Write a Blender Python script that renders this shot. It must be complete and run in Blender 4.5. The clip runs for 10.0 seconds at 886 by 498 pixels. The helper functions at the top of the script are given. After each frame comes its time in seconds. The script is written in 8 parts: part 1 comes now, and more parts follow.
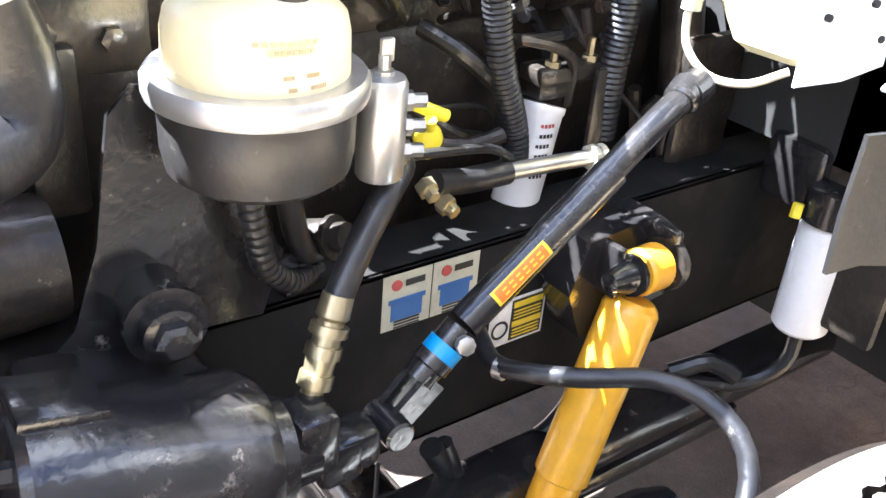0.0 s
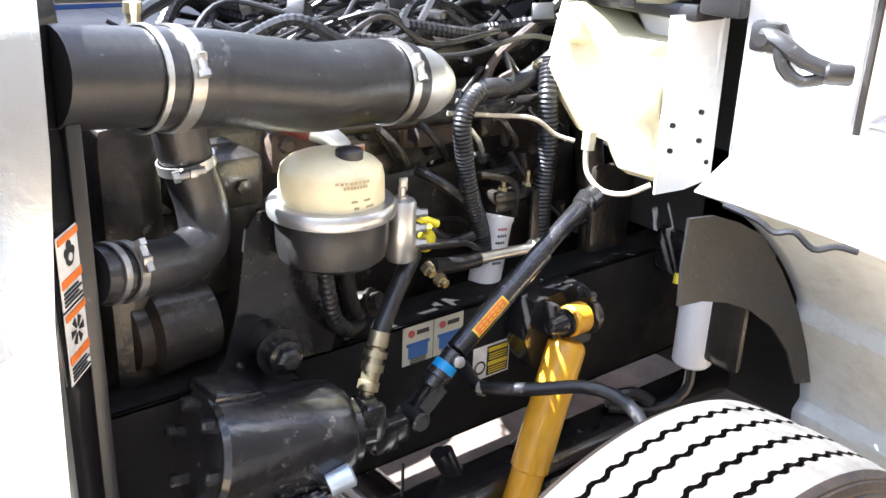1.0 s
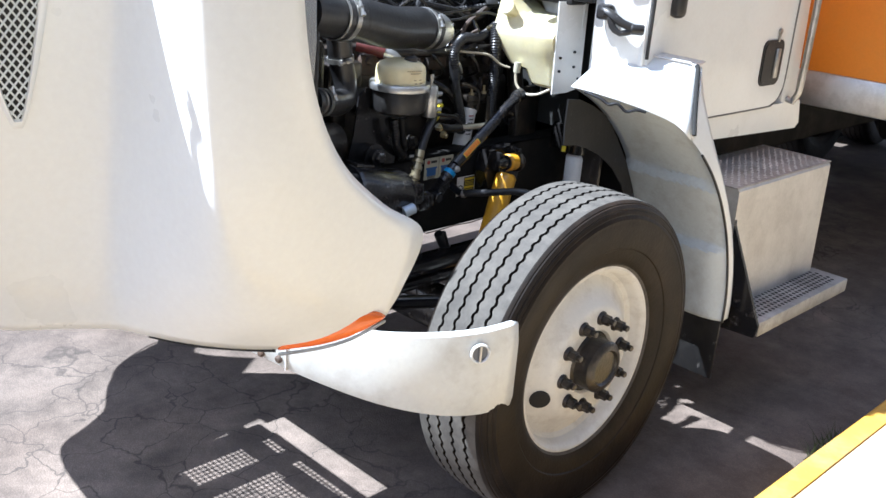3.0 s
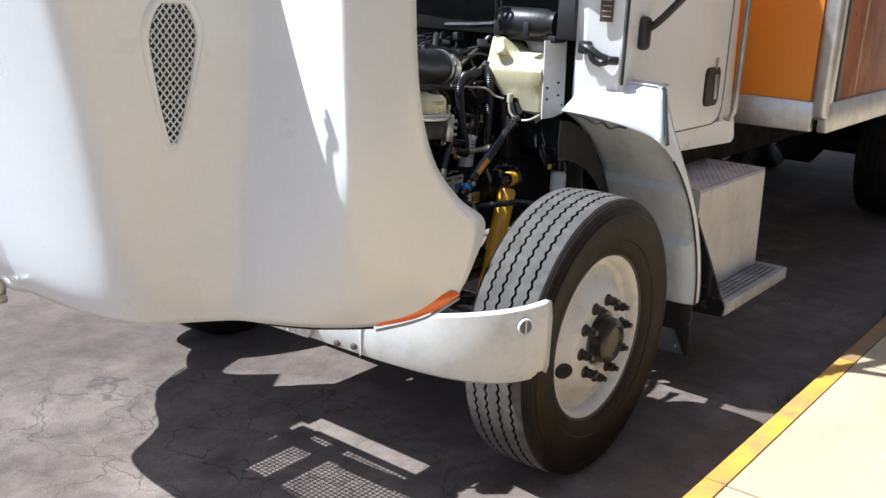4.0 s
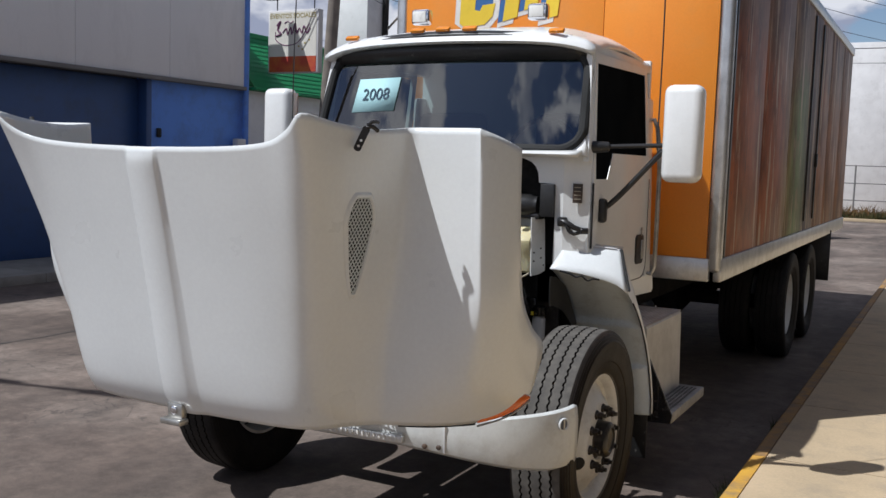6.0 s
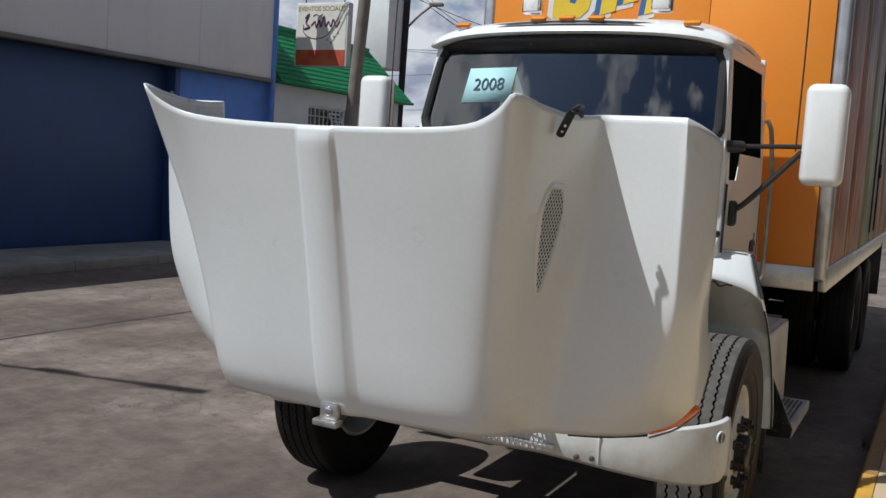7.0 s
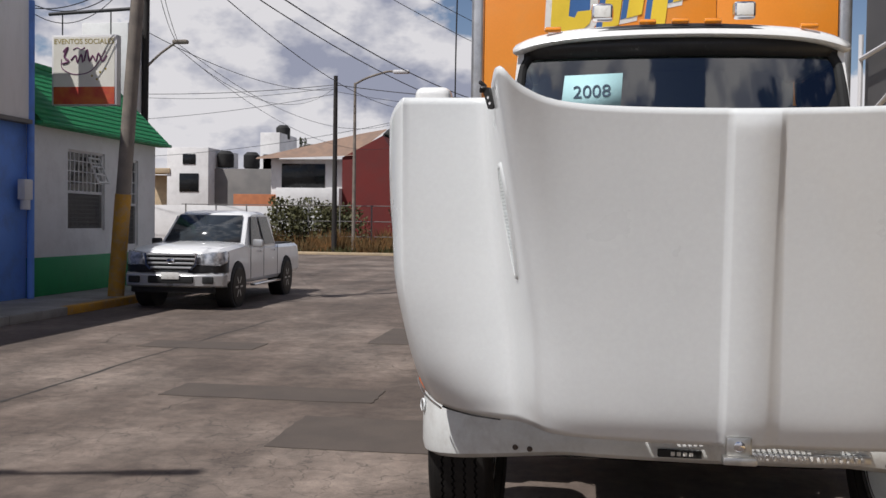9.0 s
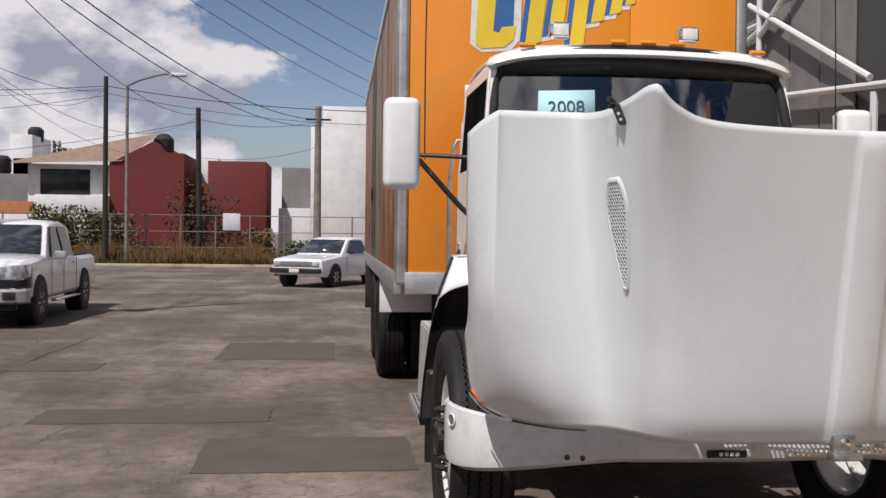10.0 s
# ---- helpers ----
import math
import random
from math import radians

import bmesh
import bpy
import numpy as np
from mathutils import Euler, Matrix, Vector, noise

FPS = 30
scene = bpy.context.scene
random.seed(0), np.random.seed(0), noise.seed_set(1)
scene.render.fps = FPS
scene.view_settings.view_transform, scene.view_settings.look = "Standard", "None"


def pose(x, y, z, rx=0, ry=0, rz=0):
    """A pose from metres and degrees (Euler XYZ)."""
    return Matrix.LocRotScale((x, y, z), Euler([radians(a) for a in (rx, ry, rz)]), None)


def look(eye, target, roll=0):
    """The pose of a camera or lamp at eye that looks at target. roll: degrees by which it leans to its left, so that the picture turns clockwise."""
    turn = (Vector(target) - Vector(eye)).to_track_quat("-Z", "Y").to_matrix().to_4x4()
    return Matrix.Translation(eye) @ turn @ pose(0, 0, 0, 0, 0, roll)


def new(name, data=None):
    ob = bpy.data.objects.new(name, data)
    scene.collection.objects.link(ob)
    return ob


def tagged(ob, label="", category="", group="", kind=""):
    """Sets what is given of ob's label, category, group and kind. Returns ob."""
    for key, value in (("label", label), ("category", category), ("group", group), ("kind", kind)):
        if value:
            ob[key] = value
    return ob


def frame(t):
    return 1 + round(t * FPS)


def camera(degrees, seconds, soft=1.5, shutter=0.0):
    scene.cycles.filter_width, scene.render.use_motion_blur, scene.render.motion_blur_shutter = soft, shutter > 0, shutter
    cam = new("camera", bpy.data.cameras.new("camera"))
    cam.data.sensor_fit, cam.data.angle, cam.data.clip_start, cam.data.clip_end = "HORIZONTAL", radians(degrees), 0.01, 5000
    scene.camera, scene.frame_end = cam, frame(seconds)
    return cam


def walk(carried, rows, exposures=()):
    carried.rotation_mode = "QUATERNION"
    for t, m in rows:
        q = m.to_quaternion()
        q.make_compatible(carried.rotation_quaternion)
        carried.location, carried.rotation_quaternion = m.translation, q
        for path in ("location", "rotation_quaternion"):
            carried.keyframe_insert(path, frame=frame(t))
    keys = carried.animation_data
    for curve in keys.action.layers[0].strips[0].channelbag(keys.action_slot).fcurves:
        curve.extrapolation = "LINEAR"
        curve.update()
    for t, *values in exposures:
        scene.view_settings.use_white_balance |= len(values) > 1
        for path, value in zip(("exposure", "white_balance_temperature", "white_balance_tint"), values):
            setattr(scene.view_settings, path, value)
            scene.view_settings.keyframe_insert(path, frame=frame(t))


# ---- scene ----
cam = camera(50.1, 10.0)
PATH = [
    (0, (1.157, -0.599, 1.557), (-0.204, 0.481, 0.566), 5.3),
    (0.5, (1.373, -0.743, 1.617), (-0.072, 0.410, 0.853), 3.8),
    (1, (1.583, -0.973, 1.729), (0.148, 0.213, 0.997), 2.4),
    (1.5, (1.824, -1.310, 1.766), (0.399, -0.071, 1.107), 1.4),
    (2, (2.146, -1.585, 1.771), (0.772, -0.331, 1.037), 4.3),
    (2.5, (2.437, -1.954, 1.789), (1.075, -0.638, 1.144), 2.7),
    (2.7, (2.510, -2.074, 1.800), (1.176, -0.750, 1.116), 3.0),
    (3.8, (2.626, -2.743, 1.784), (1.406, -1.265, 1.210), 5.5),
    (4, (2.616, -2.910, 1.760), (1.443, -1.389, 1.205), 2.6),
    (4.5, (2.613, -3.294, 1.759), (1.486, -1.697, 1.335), -0.5),
    (5, (2.580, -3.674, 1.803), (1.546, -1.999, 1.449), 0.1),
    (5.5, (2.550, -4.044, 1.799), (1.584, -2.313, 1.531), -0.3),
    (5.7, (2.550, -4.146, 1.809), (1.592, -2.400, 1.625), 1.0),
    (6.8, (1.990, -4.384, 1.739), (1.090, -2.608, 1.553), 3.2),
    (7, (1.806, -4.359, 1.723), (0.890, -2.589, 1.546), 3.8),
    (7.5, (1.336, -4.336, 1.698), (0.540, -2.504, 1.607), 3.2),
    (8, (0.750, -4.448, 1.520), (0.040, -2.585, 1.366), 0.6),
    (8.5, (0.137, -4.448, 1.536), (-0.500, -2.553, 1.505), -0.7),
    (9, (-0.477, -4.541, 1.495), (-0.763, -2.563, 1.440), 0.8),
    (9.2, (-0.716, -4.579, 1.527), (-0.957, -2.596, 1.437), 1.3),
    (9.5, (-1.043, -4.542, 1.494), (-1.160, -2.545, 1.465), 1.2),
    (10, (-1.616, -4.513, 1.497), (-1.396, -2.525, 1.467), 0.7),
]
walk(cam, [(t, look(eye, target, roll)) for t, eye, target, roll in PATH],
     exposures=[(0, 3.9, 5600, 10), (0.5, 3.6, 5600, 10), (1, 3.13, 5600, 11), (1.5, 2.58, 5560, 12), (2, 2.22, 5350, 11), (2.5, 2.02, 5200, 8), (3.2, 1.5, 5320, 8), (4, 0.97, 5430, 9), (4.5, 0.66, 5500, 9), (5, 0.38, 5600, 9), (5.7, 0.02, 5720, 10), (6.8, -0.27, 5850, 9), (7, -0.2, 5820, 7), (7.5, -0.17, 5880, 8), (8, -0.42, 5980, 10), (8.5, -0.12, 6050, 10), (9, -0.2, 6150, 12), (9.5, -0.16, 6200, 12), (10, -0.14, 6220, 14)])
# ---- world, sun ----
SUN = Vector((0.435, 0.515, -1.0)).normalized()      # the way the sunlight travels
world = bpy.data.worlds.new("world")
scene.world = world
world.use_nodes = True
wn, wl = world.node_tree.nodes, world.node_tree.links
wn.clear()
w_out = wn.new("ShaderNodeOutputWorld")
w_bg = wn.new("ShaderNodeBackground")
w_bg.inputs["Strength"].default_value = 0.031
w_sky = wn.new("ShaderNodeTexSky")
w_sky.sky_type = "NISHITA"
w_sky.sun_disc = False
w_sky.sun_elevation = math.asin(-SUN.z)
w_sky.sun_rotation = math.atan2(-SUN.x, -SUN.y)
w_sky.dust_density = 2.0
w_tc = wn.new("ShaderNodeTexCoord")
w_map = wn.new("ShaderNodeMapping")
w_map.inputs["Scale"].default_value = (1.0, 1.0, 1.7)
w_map.inputs["Location"].default_value = (2.85, -1.42, 1.37)
w_noise = wn.new("ShaderNodeTexNoise")
w_noise.inputs["Scale"].default_value = 3.4
w_noise.inputs["Detail"].default_value = 12
w_noise.inputs["Roughness"].default_value = 0.56
w_ramp = wn.new("ShaderNodeValToRGB")
w_ramp.color_ramp.elements[0].position, w_ramp.color_ramp.elements[1].position = 0.527, 0.560
w_up = wn.new("ShaderNodeMapping")
w_up.inputs["Scale"].default_value = (1.0, 1.0, 1.7)
w_up.inputs["Location"].default_value = (2.835, -1.44, 1.43)
w_n2 = wn.new("ShaderNodeTexNoise")
w_n2.inputs["Scale"].default_value = 3.4
w_n2.inputs["Detail"].default_value = 6
w_n2.inputs["Roughness"].default_value = 0.58
w_dif = wn.new("ShaderNodeMath")
w_dif.operation = "SUBTRACT"
w_cr = wn.new("ShaderNodeMapRange")
w_cr.inputs["From Min"].default_value, w_cr.inputs["From Max"].default_value = -0.060, 0.040
w_tone = wn.new("ShaderNodeMix")
w_tone.data_type = "RGBA"
w_tone.inputs["A"].default_value = (11.5, 11.9, 14.4, 1)
w_tone.inputs["B"].default_value = (27.0, 25.9, 25.2, 1)
w_mix = wn.new("ShaderNodeMix")
w_mix.data_type = "RGBA"
wl.new(w_tc.outputs["Generated"], w_map.inputs["Vector"])
wl.new(w_map.outputs["Vector"], w_noise.inputs["Vector"])
wl.new(w_tc.outputs["Generated"], w_up.inputs["Vector"])
wl.new(w_up.outputs["Vector"], w_n2.inputs["Vector"])
# heaped clouds stand low over the horizon, with thinner ones high up
w_sep = wn.new("ShaderNodeSeparateXYZ")
w_low = wn.new("ShaderNodeValToRGB")
while len(w_low.color_ramp.elements) < 6:
    w_low.color_ramp.elements.new(0.5)
for e, (p, v) in zip(w_low.color_ramp.elements, ((0.03, 0.128), (0.13, 0.114), (0.21, 0.070), (0.30, 0.010), (0.46, 0.010), (0.75, 0.020))):
    e.position, e.color = p, (v, v, v, 1)
w_add = wn.new("ShaderNodeMath")
wl.new(w_tc.outputs["Generated"], w_sep.inputs["Vector"])
wl.new(w_sep.outputs["Z"], w_low.inputs["Fac"])
wl.new(w_noise.outputs["Fac"], w_add.inputs[0])
wl.new(w_low.outputs["Color"], w_add.inputs[1])
wl.new(w_add.outputs["Value"], w_ramp.inputs["Fac"])
wl.new(w_noise.outputs["Fac"], w_dif.inputs[0])
wl.new(w_n2.outputs["Fac"], w_dif.inputs[1])
wl.new(w_dif.outputs["Value"], w_cr.inputs["Value"])
wl.new(w_cr.outputs["Result"], w_tone.inputs["Factor"])
wl.new(w_ramp.outputs["Color"], w_mix.inputs["Factor"])
w_blue = wn.new("ShaderNodeMix")
w_blue.data_type, w_blue.blend_type = "RGBA", "MULTIPLY"
w_blue.inputs["Factor"].default_value = 1.0
w_haze = wn.new("ShaderNodeValToRGB")            # paler towards the horizon
w_haze.color_ramp.elements[0].position, w_haze.color_ramp.elements[1].position = 0.10, 0.50
w_haze.color_ramp.elements[0].color, w_haze.color_ramp.elements[1].color = (3.7, 3.6, 3.6, 1), (0.75, 0.95, 1.35, 1)
wl.new(w_sep.outputs["Z"], w_haze.inputs["Fac"])
wl.new(w_haze.outputs["Color"], w_blue.inputs["B"])
wl.new(w_sky.outputs["Color"], w_blue.inputs["A"])
wl.new(w_blue.outputs["Result"], w_mix.inputs["A"])
wl.new(w_tone.outputs["Result"], w_mix.inputs["B"])
wl.new(w_mix.outputs["Result"], w_bg.inputs["Color"])
wl.new(w_bg.outputs["Background"], w_out.inputs["Surface"])

sun_data = bpy.data.lights.new("sun", "SUN")
sun_data.energy, sun_data.angle, sun_data.color = 5.0, radians(0.53), (1.0, 0.955, 0.88)
sun = new("sun", sun_data)
sun.rotation_mode = "QUATERNION"
sun.rotation_quaternion = SUN.to_track_quat("-Z", "Y")


# ---- materials ----
def surf(name, c1, c2=None, rough=0.5, metal=0.0, scale=3.0, fine=90.0, bump=0.08, dirt=None, dirt_amt=0.35,
         dirt_scale=5.0, coat=0.0, spec=0.5, stretch=(1, 1, 1), sub=0.0, scuff=None):
    """Base colour in two tones at a large scale, fine grain, patches of dirt, uneven gloss and fine relief."""
    m = bpy.data.materials.new(name)
    m.use_nodes = True
    n, l = m.node_tree.nodes, m.node_tree.links
    b = n["Principled BSDF"]
    tc = n.new("ShaderNodeTexCoord")
    mp = n.new("ShaderNodeMapping")
    mp.inputs["Scale"].default_value = stretch
    l.new(tc.outputs["Object"], mp.inputs["Vector"])
    big = n.new("ShaderNodeTexNoise")
    big.inputs["Scale"].default_value, big.inputs["Detail"].default_value = scale, 5
    l.new(mp.outputs["Vector"], big.inputs["Vector"])
    small = n.new("ShaderNodeTexNoise")
    small.inputs["Scale"].default_value, small.inputs["Detail"].default_value = fine, 3
    l.new(mp.outputs["Vector"], small.inputs["Vector"])
    c2 = c2 or tuple(v * 0.86 for v in c1)
    rp = n.new("ShaderNodeValToRGB")
    rp.color_ramp.elements[0].position, rp.color_ramp.elements[1].position = 0.36, 0.64
    rp.color_ramp.elements[0].color, rp.color_ramp.elements[1].color = (*c2, 1), (*c1, 1)
    l.new(big.outputs["Fac"], rp.inputs["Fac"])
    mg = n.new("ShaderNodeMix")
    mg.data_type, mg.blend_type = "RGBA", "OVERLAY"
    mg.inputs["Factor"].default_value = 0.16
    l.new(rp.outputs["Color"], mg.inputs["A"])
    l.new(small.outputs["Color"], mg.inputs["B"])
    hs = n.new("ShaderNodeMix")
    hs.data_type, hs.blend_type = "RGBA", "COLOR"
    hs.inputs["Factor"].default_value = 0.9
    l.new(mg.outputs["Result"], hs.inputs["A"])
    l.new(rp.outputs["Color"], hs.inputs["B"])
    out = hs.outputs["Result"]
    if dirt:
        dn = n.new("ShaderNodeTexNoise")
        dn.inputs["Scale"].default_value, dn.inputs["Detail"].default_value = dirt_scale, 8
        dn.inputs["Roughness"].default_value = 0.7
        l.new(mp.outputs["Vector"], dn.inputs["Vector"])
        dr = n.new("ShaderNodeValToRGB")
        dr.color_ramp.elements[0].position, dr.color_ramp.elements[1].position = 0.48, 0.68
        dr.color_ramp.elements[1].color = (dirt_amt, dirt_amt, dirt_amt, 1)
        l.new(dn.outputs["Fac"], dr.inputs["Fac"])
        dm = n.new("ShaderNodeMix")
        dm.data_type = "RGBA"
        l.new(dr.outputs["Color"], dm.inputs["Factor"])
        l.new(out, dm.inputs["A"])
        dm.inputs["B"].default_value = (*dirt, 1)
        out = dm.outputs["Result"]
    if scuff:
        sn = n.new("ShaderNodeTexNoise")
        sn.inputs["Scale"].default_value, sn.inputs["Detail"].default_value, sn.inputs["Roughness"].default_value = 26, 6, 0.72
        l.new(mp.outputs["Vector"], sn.inputs["Vector"])
        sr = n.new("ShaderNodeValToRGB")
        sr.color_ramp.elements[0].position, sr.color_ramp.elements[1].position = 0.63, 0.70
        sr.color_ramp.elements[1].color = (0.8, 0.8, 0.8, 1)
        l.new(sn.outputs["Fac"], sr.inputs["Fac"])
        sm = n.new("ShaderNodeMix")
        sm.data_type = "RGBA"
        l.new(sr.outputs["Color"], sm.inputs["Factor"])
        l.new(out, sm.inputs["A"])
        sm.inputs["B"].default_value = (*scuff, 1)
        out = sm.outputs["Result"]
    l.new(out, b.inputs["Base Color"])
    rr = n.new("ShaderNodeMapRange")
    rr.inputs["To Min"].default_value, rr.inputs["To Max"].default_value = max(0.02, rough - 0.1), min(1, rough + 0.12)
    l.new(big.outputs["Fac"], rr.inputs["Value"])
    l.new(rr.outputs["Result"], b.inputs["Roughness"])
    b.inputs["Metallic"].default_value = metal
    b.inputs["Coat Weight"].default_value = coat
    b.inputs["Coat Roughness"].default_value = 0.08
    b.inputs["Specular IOR Level"].default_value = spec
    if sub:
        b.inputs["Subsurface Weight"].default_value = sub
        b.inputs["Subsurface Radius"].default_value = (0.03, 0.025, 0.012)
    if bump:
        bp = n.new("ShaderNodeBump")
        bp.inputs["Strength"].default_value, bp.inputs["Distance"].default_value = bump, 0.004
        l.new(small.outputs["Fac"], bp.inputs["Height"])
        l.new(bp.outputs["Normal"], b.inputs["Normal"])
    return m


def road(name):
    """Worn asphalt: pale and dark areas, fine aggregate, streaks along the street and oily stains."""
    m = bpy.data.materials.new(name)
    m.use_nodes = True
    n, l = m.node_tree.nodes, m.node_tree.links
    b = n["Principled BSDF"]
    tc = n.new("ShaderNodeTexCoord")

    def noise(scale, detail, rough, stretch=(1, 1, 1)):
        mp = n.new("ShaderNodeMapping")
        mp.inputs["Scale"].default_value = stretch
        t = n.new("ShaderNodeTexNoise")
        t.inputs["Scale"].default_value, t.inputs["Detail"].default_value, t.inputs["Roughness"].default_value = scale, detail, rough
        l.new(tc.outputs["Object"], mp.inputs["Vector"])
        l.new(mp.outputs["Vector"], t.inputs["Vector"])
        return t.outputs["Fac"]

    def ramp(fac, *stops):
        r = n.new("ShaderNodeValToRGB")
        while len(r.color_ramp.elements) < len(stops):
            r.color_ramp.elements.new(0.5)
        for e, (p, c) in zip(r.color_ramp.elements, stops):
            e.position, e.color = p, (*c, 1)
        l.new(fac, r.inputs["Fac"])
        return r.outputs["Color"]

    def mix(kind, fac, a, c):
        x = n.new("ShaderNodeMix")
        x.data_type, x.blend_type = "RGBA", kind
        if isinstance(fac, float):
            x.inputs["Factor"].default_value = fac
        else:
            l.new(fac, x.inputs["Factor"])
        l.new(a, x.inputs["A"])
        l.new(c, x.inputs["B"])
        return x.outputs["Result"]

    base = ramp(noise(0.45, 7, 0.62), (0.30, (0.085, 0.063, 0.051)), (0.48, (0.122, 0.094, 0.077)), (0.66, (0.225, 0.182, 0.152)))
    streak = ramp(noise(1.3, 6, 0.6, (1.0, 0.22, 1)), (0.38, (0.30, 0.30, 0.30)), (0.64, (0.72, 0.71, 0.70)))
    c = mix("OVERLAY", 0.55, base, streak)
    spot = ramp(noise(5.5, 8, 0.75), (0.36, (0.24, 0.24, 0.24)), (0.62, (0.76, 0.76, 0.75)))
    c = mix("OVERLAY", 0.5, c, spot)
    vo = n.new("ShaderNodeTexVoronoi")
    vo.inputs["Scale"].default_value = 170
    l.new(tc.outputs["Object"], vo.inputs["Vector"])
    grit = ramp(vo.outputs["Distance"], (0.1, (0.66, 0.66, 0.66)), (0.55, (0.36, 0.36, 0.36)))
    c = mix("OVERLAY", 0.45, c, grit)
    stain = ramp(noise(0.9, 5, 0.55, (1, 0.6, 1)), (0.60, (0, 0, 0)), (0.70, (0.75, 0.75, 0.75)))
    dark = n.new("ShaderNodeRGB")
    dark.outputs[0].default_value = (0.065, 0.053, 0.045, 1)
    c = mix("MIX", stain, c, dark.outputs[0])
    # net of fine cracks in patches
    warp = n.new("ShaderNodeTexNoise")
    warp.inputs["Scale"].default_value, warp.inputs["Detail"].default_value = 3.0, 4
    l.new(tc.outputs["Object"], warp.inputs["Vector"])
    wm = n.new("ShaderNodeVectorMath")
    wm.operation = "MULTIPLY_ADD"
    wm.inputs[1].default_value = (0.55, 0.55, 0.0)
    l.new(warp.outputs["Color"], wm.inputs[0])
    l.new(tc.outputs["Object"], wm.inputs[2])
    net = n.new("ShaderNodeTexVoronoi")
    net.feature = "DISTANCE_TO_EDGE"
    net.inputs["Scale"].default_value = 4.2
    l.new(wm.outputs["Vector"], net.inputs["Vector"])
    line = ramp(net.outputs["Distance"], (0.003, (0.6, 0.6, 0.6)), (0.020, (0, 0, 0)))
    where = ramp(noise(0.42, 3, 0.5), (0.49, (0, 0, 0)), (0.57, (1, 1, 1)))
    crack = mix("MULTIPLY", 1.0, line, where)
    tar = n.new("ShaderNodeRGB")
    tar.outputs[0].default_value = (0.035, 0.030, 0.027, 1)
    c = mix("MIX", crack, c, tar.outputs[0])
    l.new(c, b.inputs["Base Color"])
    b.inputs["Roughness"].default_value = 0.88
    bp = n.new("ShaderNodeBump")
    bp.inputs["Strength"].default_value, bp.inputs["Distance"].default_value = 0.3, 0.004
    l.new(vo.outputs["Distance"], bp.inputs["Height"])
    l.new(bp.outputs["Normal"], b.inputs["Normal"])
    return m


def glass(name, tint, rough=0.02, ior=2.7):
    """Clear pane: mostly see-through, with a sharp reflection."""
    m = bpy.data.materials.new(name)
    m.use_nodes = True
    n, l = m.node_tree.nodes, m.node_tree.links
    n.clear()
    out = n.new("ShaderNodeOutputMaterial")
    tr, gl, mx, fr = n.new("ShaderNodeBsdfTransparent"), n.new("ShaderNodeBsdfGlossy"), n.new("ShaderNodeMixShader"), n.new("ShaderNodeFresnel")
    tr.inputs["Color"].default_value = (*tint, 1)
    gl.inputs["Roughness"].default_value = rough
    fr.inputs["IOR"].default_value = ior
    l.new(fr.outputs["Fac"], mx.inputs["Fac"])
    l.new(tr.outputs["BSDF"], mx.inputs[1])
    l.new(gl.outputs["BSDF"], mx.inputs[2])
    l.new(mx.outputs["Shader"], out.inputs["Surface"])
    return m


WHITE = surf("white_paint", (0.722, 0.737, 0.730), (0.692, 0.707, 0.70), rough=0.30, fine=60, bump=0.012, coat=0.4, dirt=(0.55, 0.50, 0.42), dirt_amt=0.05, dirt_scale=3)
WHITE_IN = surf("white_liner", (0.62, 0.66, 0.66), (0.52, 0.55, 0.54), rough=0.55, dirt=(0.26, 0.24, 0.21), dirt_amt=0.5, dirt_scale=6)
# base dulled for the shade under the hood overhang, with road grime on top
BUMPW = surf("bumper_paint", (0.66, 0.67, 0.65), (0.60, 0.61, 0.59), rough=0.36, fine=60, bump=0.02, coat=0.25, dirt=(0.30, 0.265, 0.22), dirt_amt=0.32, dirt_scale=7)
CABW = surf("cab_paint", (0.80, 0.80, 0.78), (0.76, 0.76, 0.74), rough=0.3, fine=70, bump=0.012, coat=0.4, dirt=(0.45, 0.41, 0.35), dirt_amt=0.14, dirt_scale=4)
BLACK = surf("black_paint", scuff=(0.20, 0.18, 0.16), c1= (0.008, 0.008, 0.010), c2=(0.015, 0.014, 0.014), rough=0.2, coat=0.25, dirt=(0.12, 0.105, 0.09), dirt_amt=0.16, dirt_scale=13, bump=0.2)
BLACKP = surf("black_plastic", scuff=(0.16, 0.15, 0.14), c1= (0.011, 0.011, 0.012), c2=(0.019, 0.018, 0.018), rough=0.4, dirt=(0.13, 0.12, 0.10), dirt_amt=0.10, dirt_scale=7, bump=0.15)
RUBBER = surf("rubber_hose", scuff=(0.13, 0.12, 0.11), c1=(0.010, 0.010, 0.012), c2=(0.016, 0.016, 0.017), rough=0.34, dirt=(0.16, 0.14, 0.12), dirt_amt=0.10, dirt_scale=11, bump=0.2)
ENGINE = surf("engine_metal", scuff=(0.20, 0.18, 0.15), c1= (0.014, 0.013, 0.012), c2=(0.030, 0.026, 0.022), rough=0.36, metal=0.25, coat=0.15, scale=9, dirt=(0.15, 0.11, 0.08), dirt_amt=0.32, dirt_scale=12, bump=0.4)
RUST = surf("rusty_iron", (0.10, 0.065, 0.045), (0.05, 0.042, 0.038), rough=0.75, scale=14, bump=0.5)
STEEL = surf("zinc_steel", (0.55, 0.54, 0.51), (0.40, 0.39, 0.37), rough=0.35, metal=0.9, scale=10, dirt=(0.12, 0.10, 0.08), dirt_amt=0.4, dirt_scale=14)
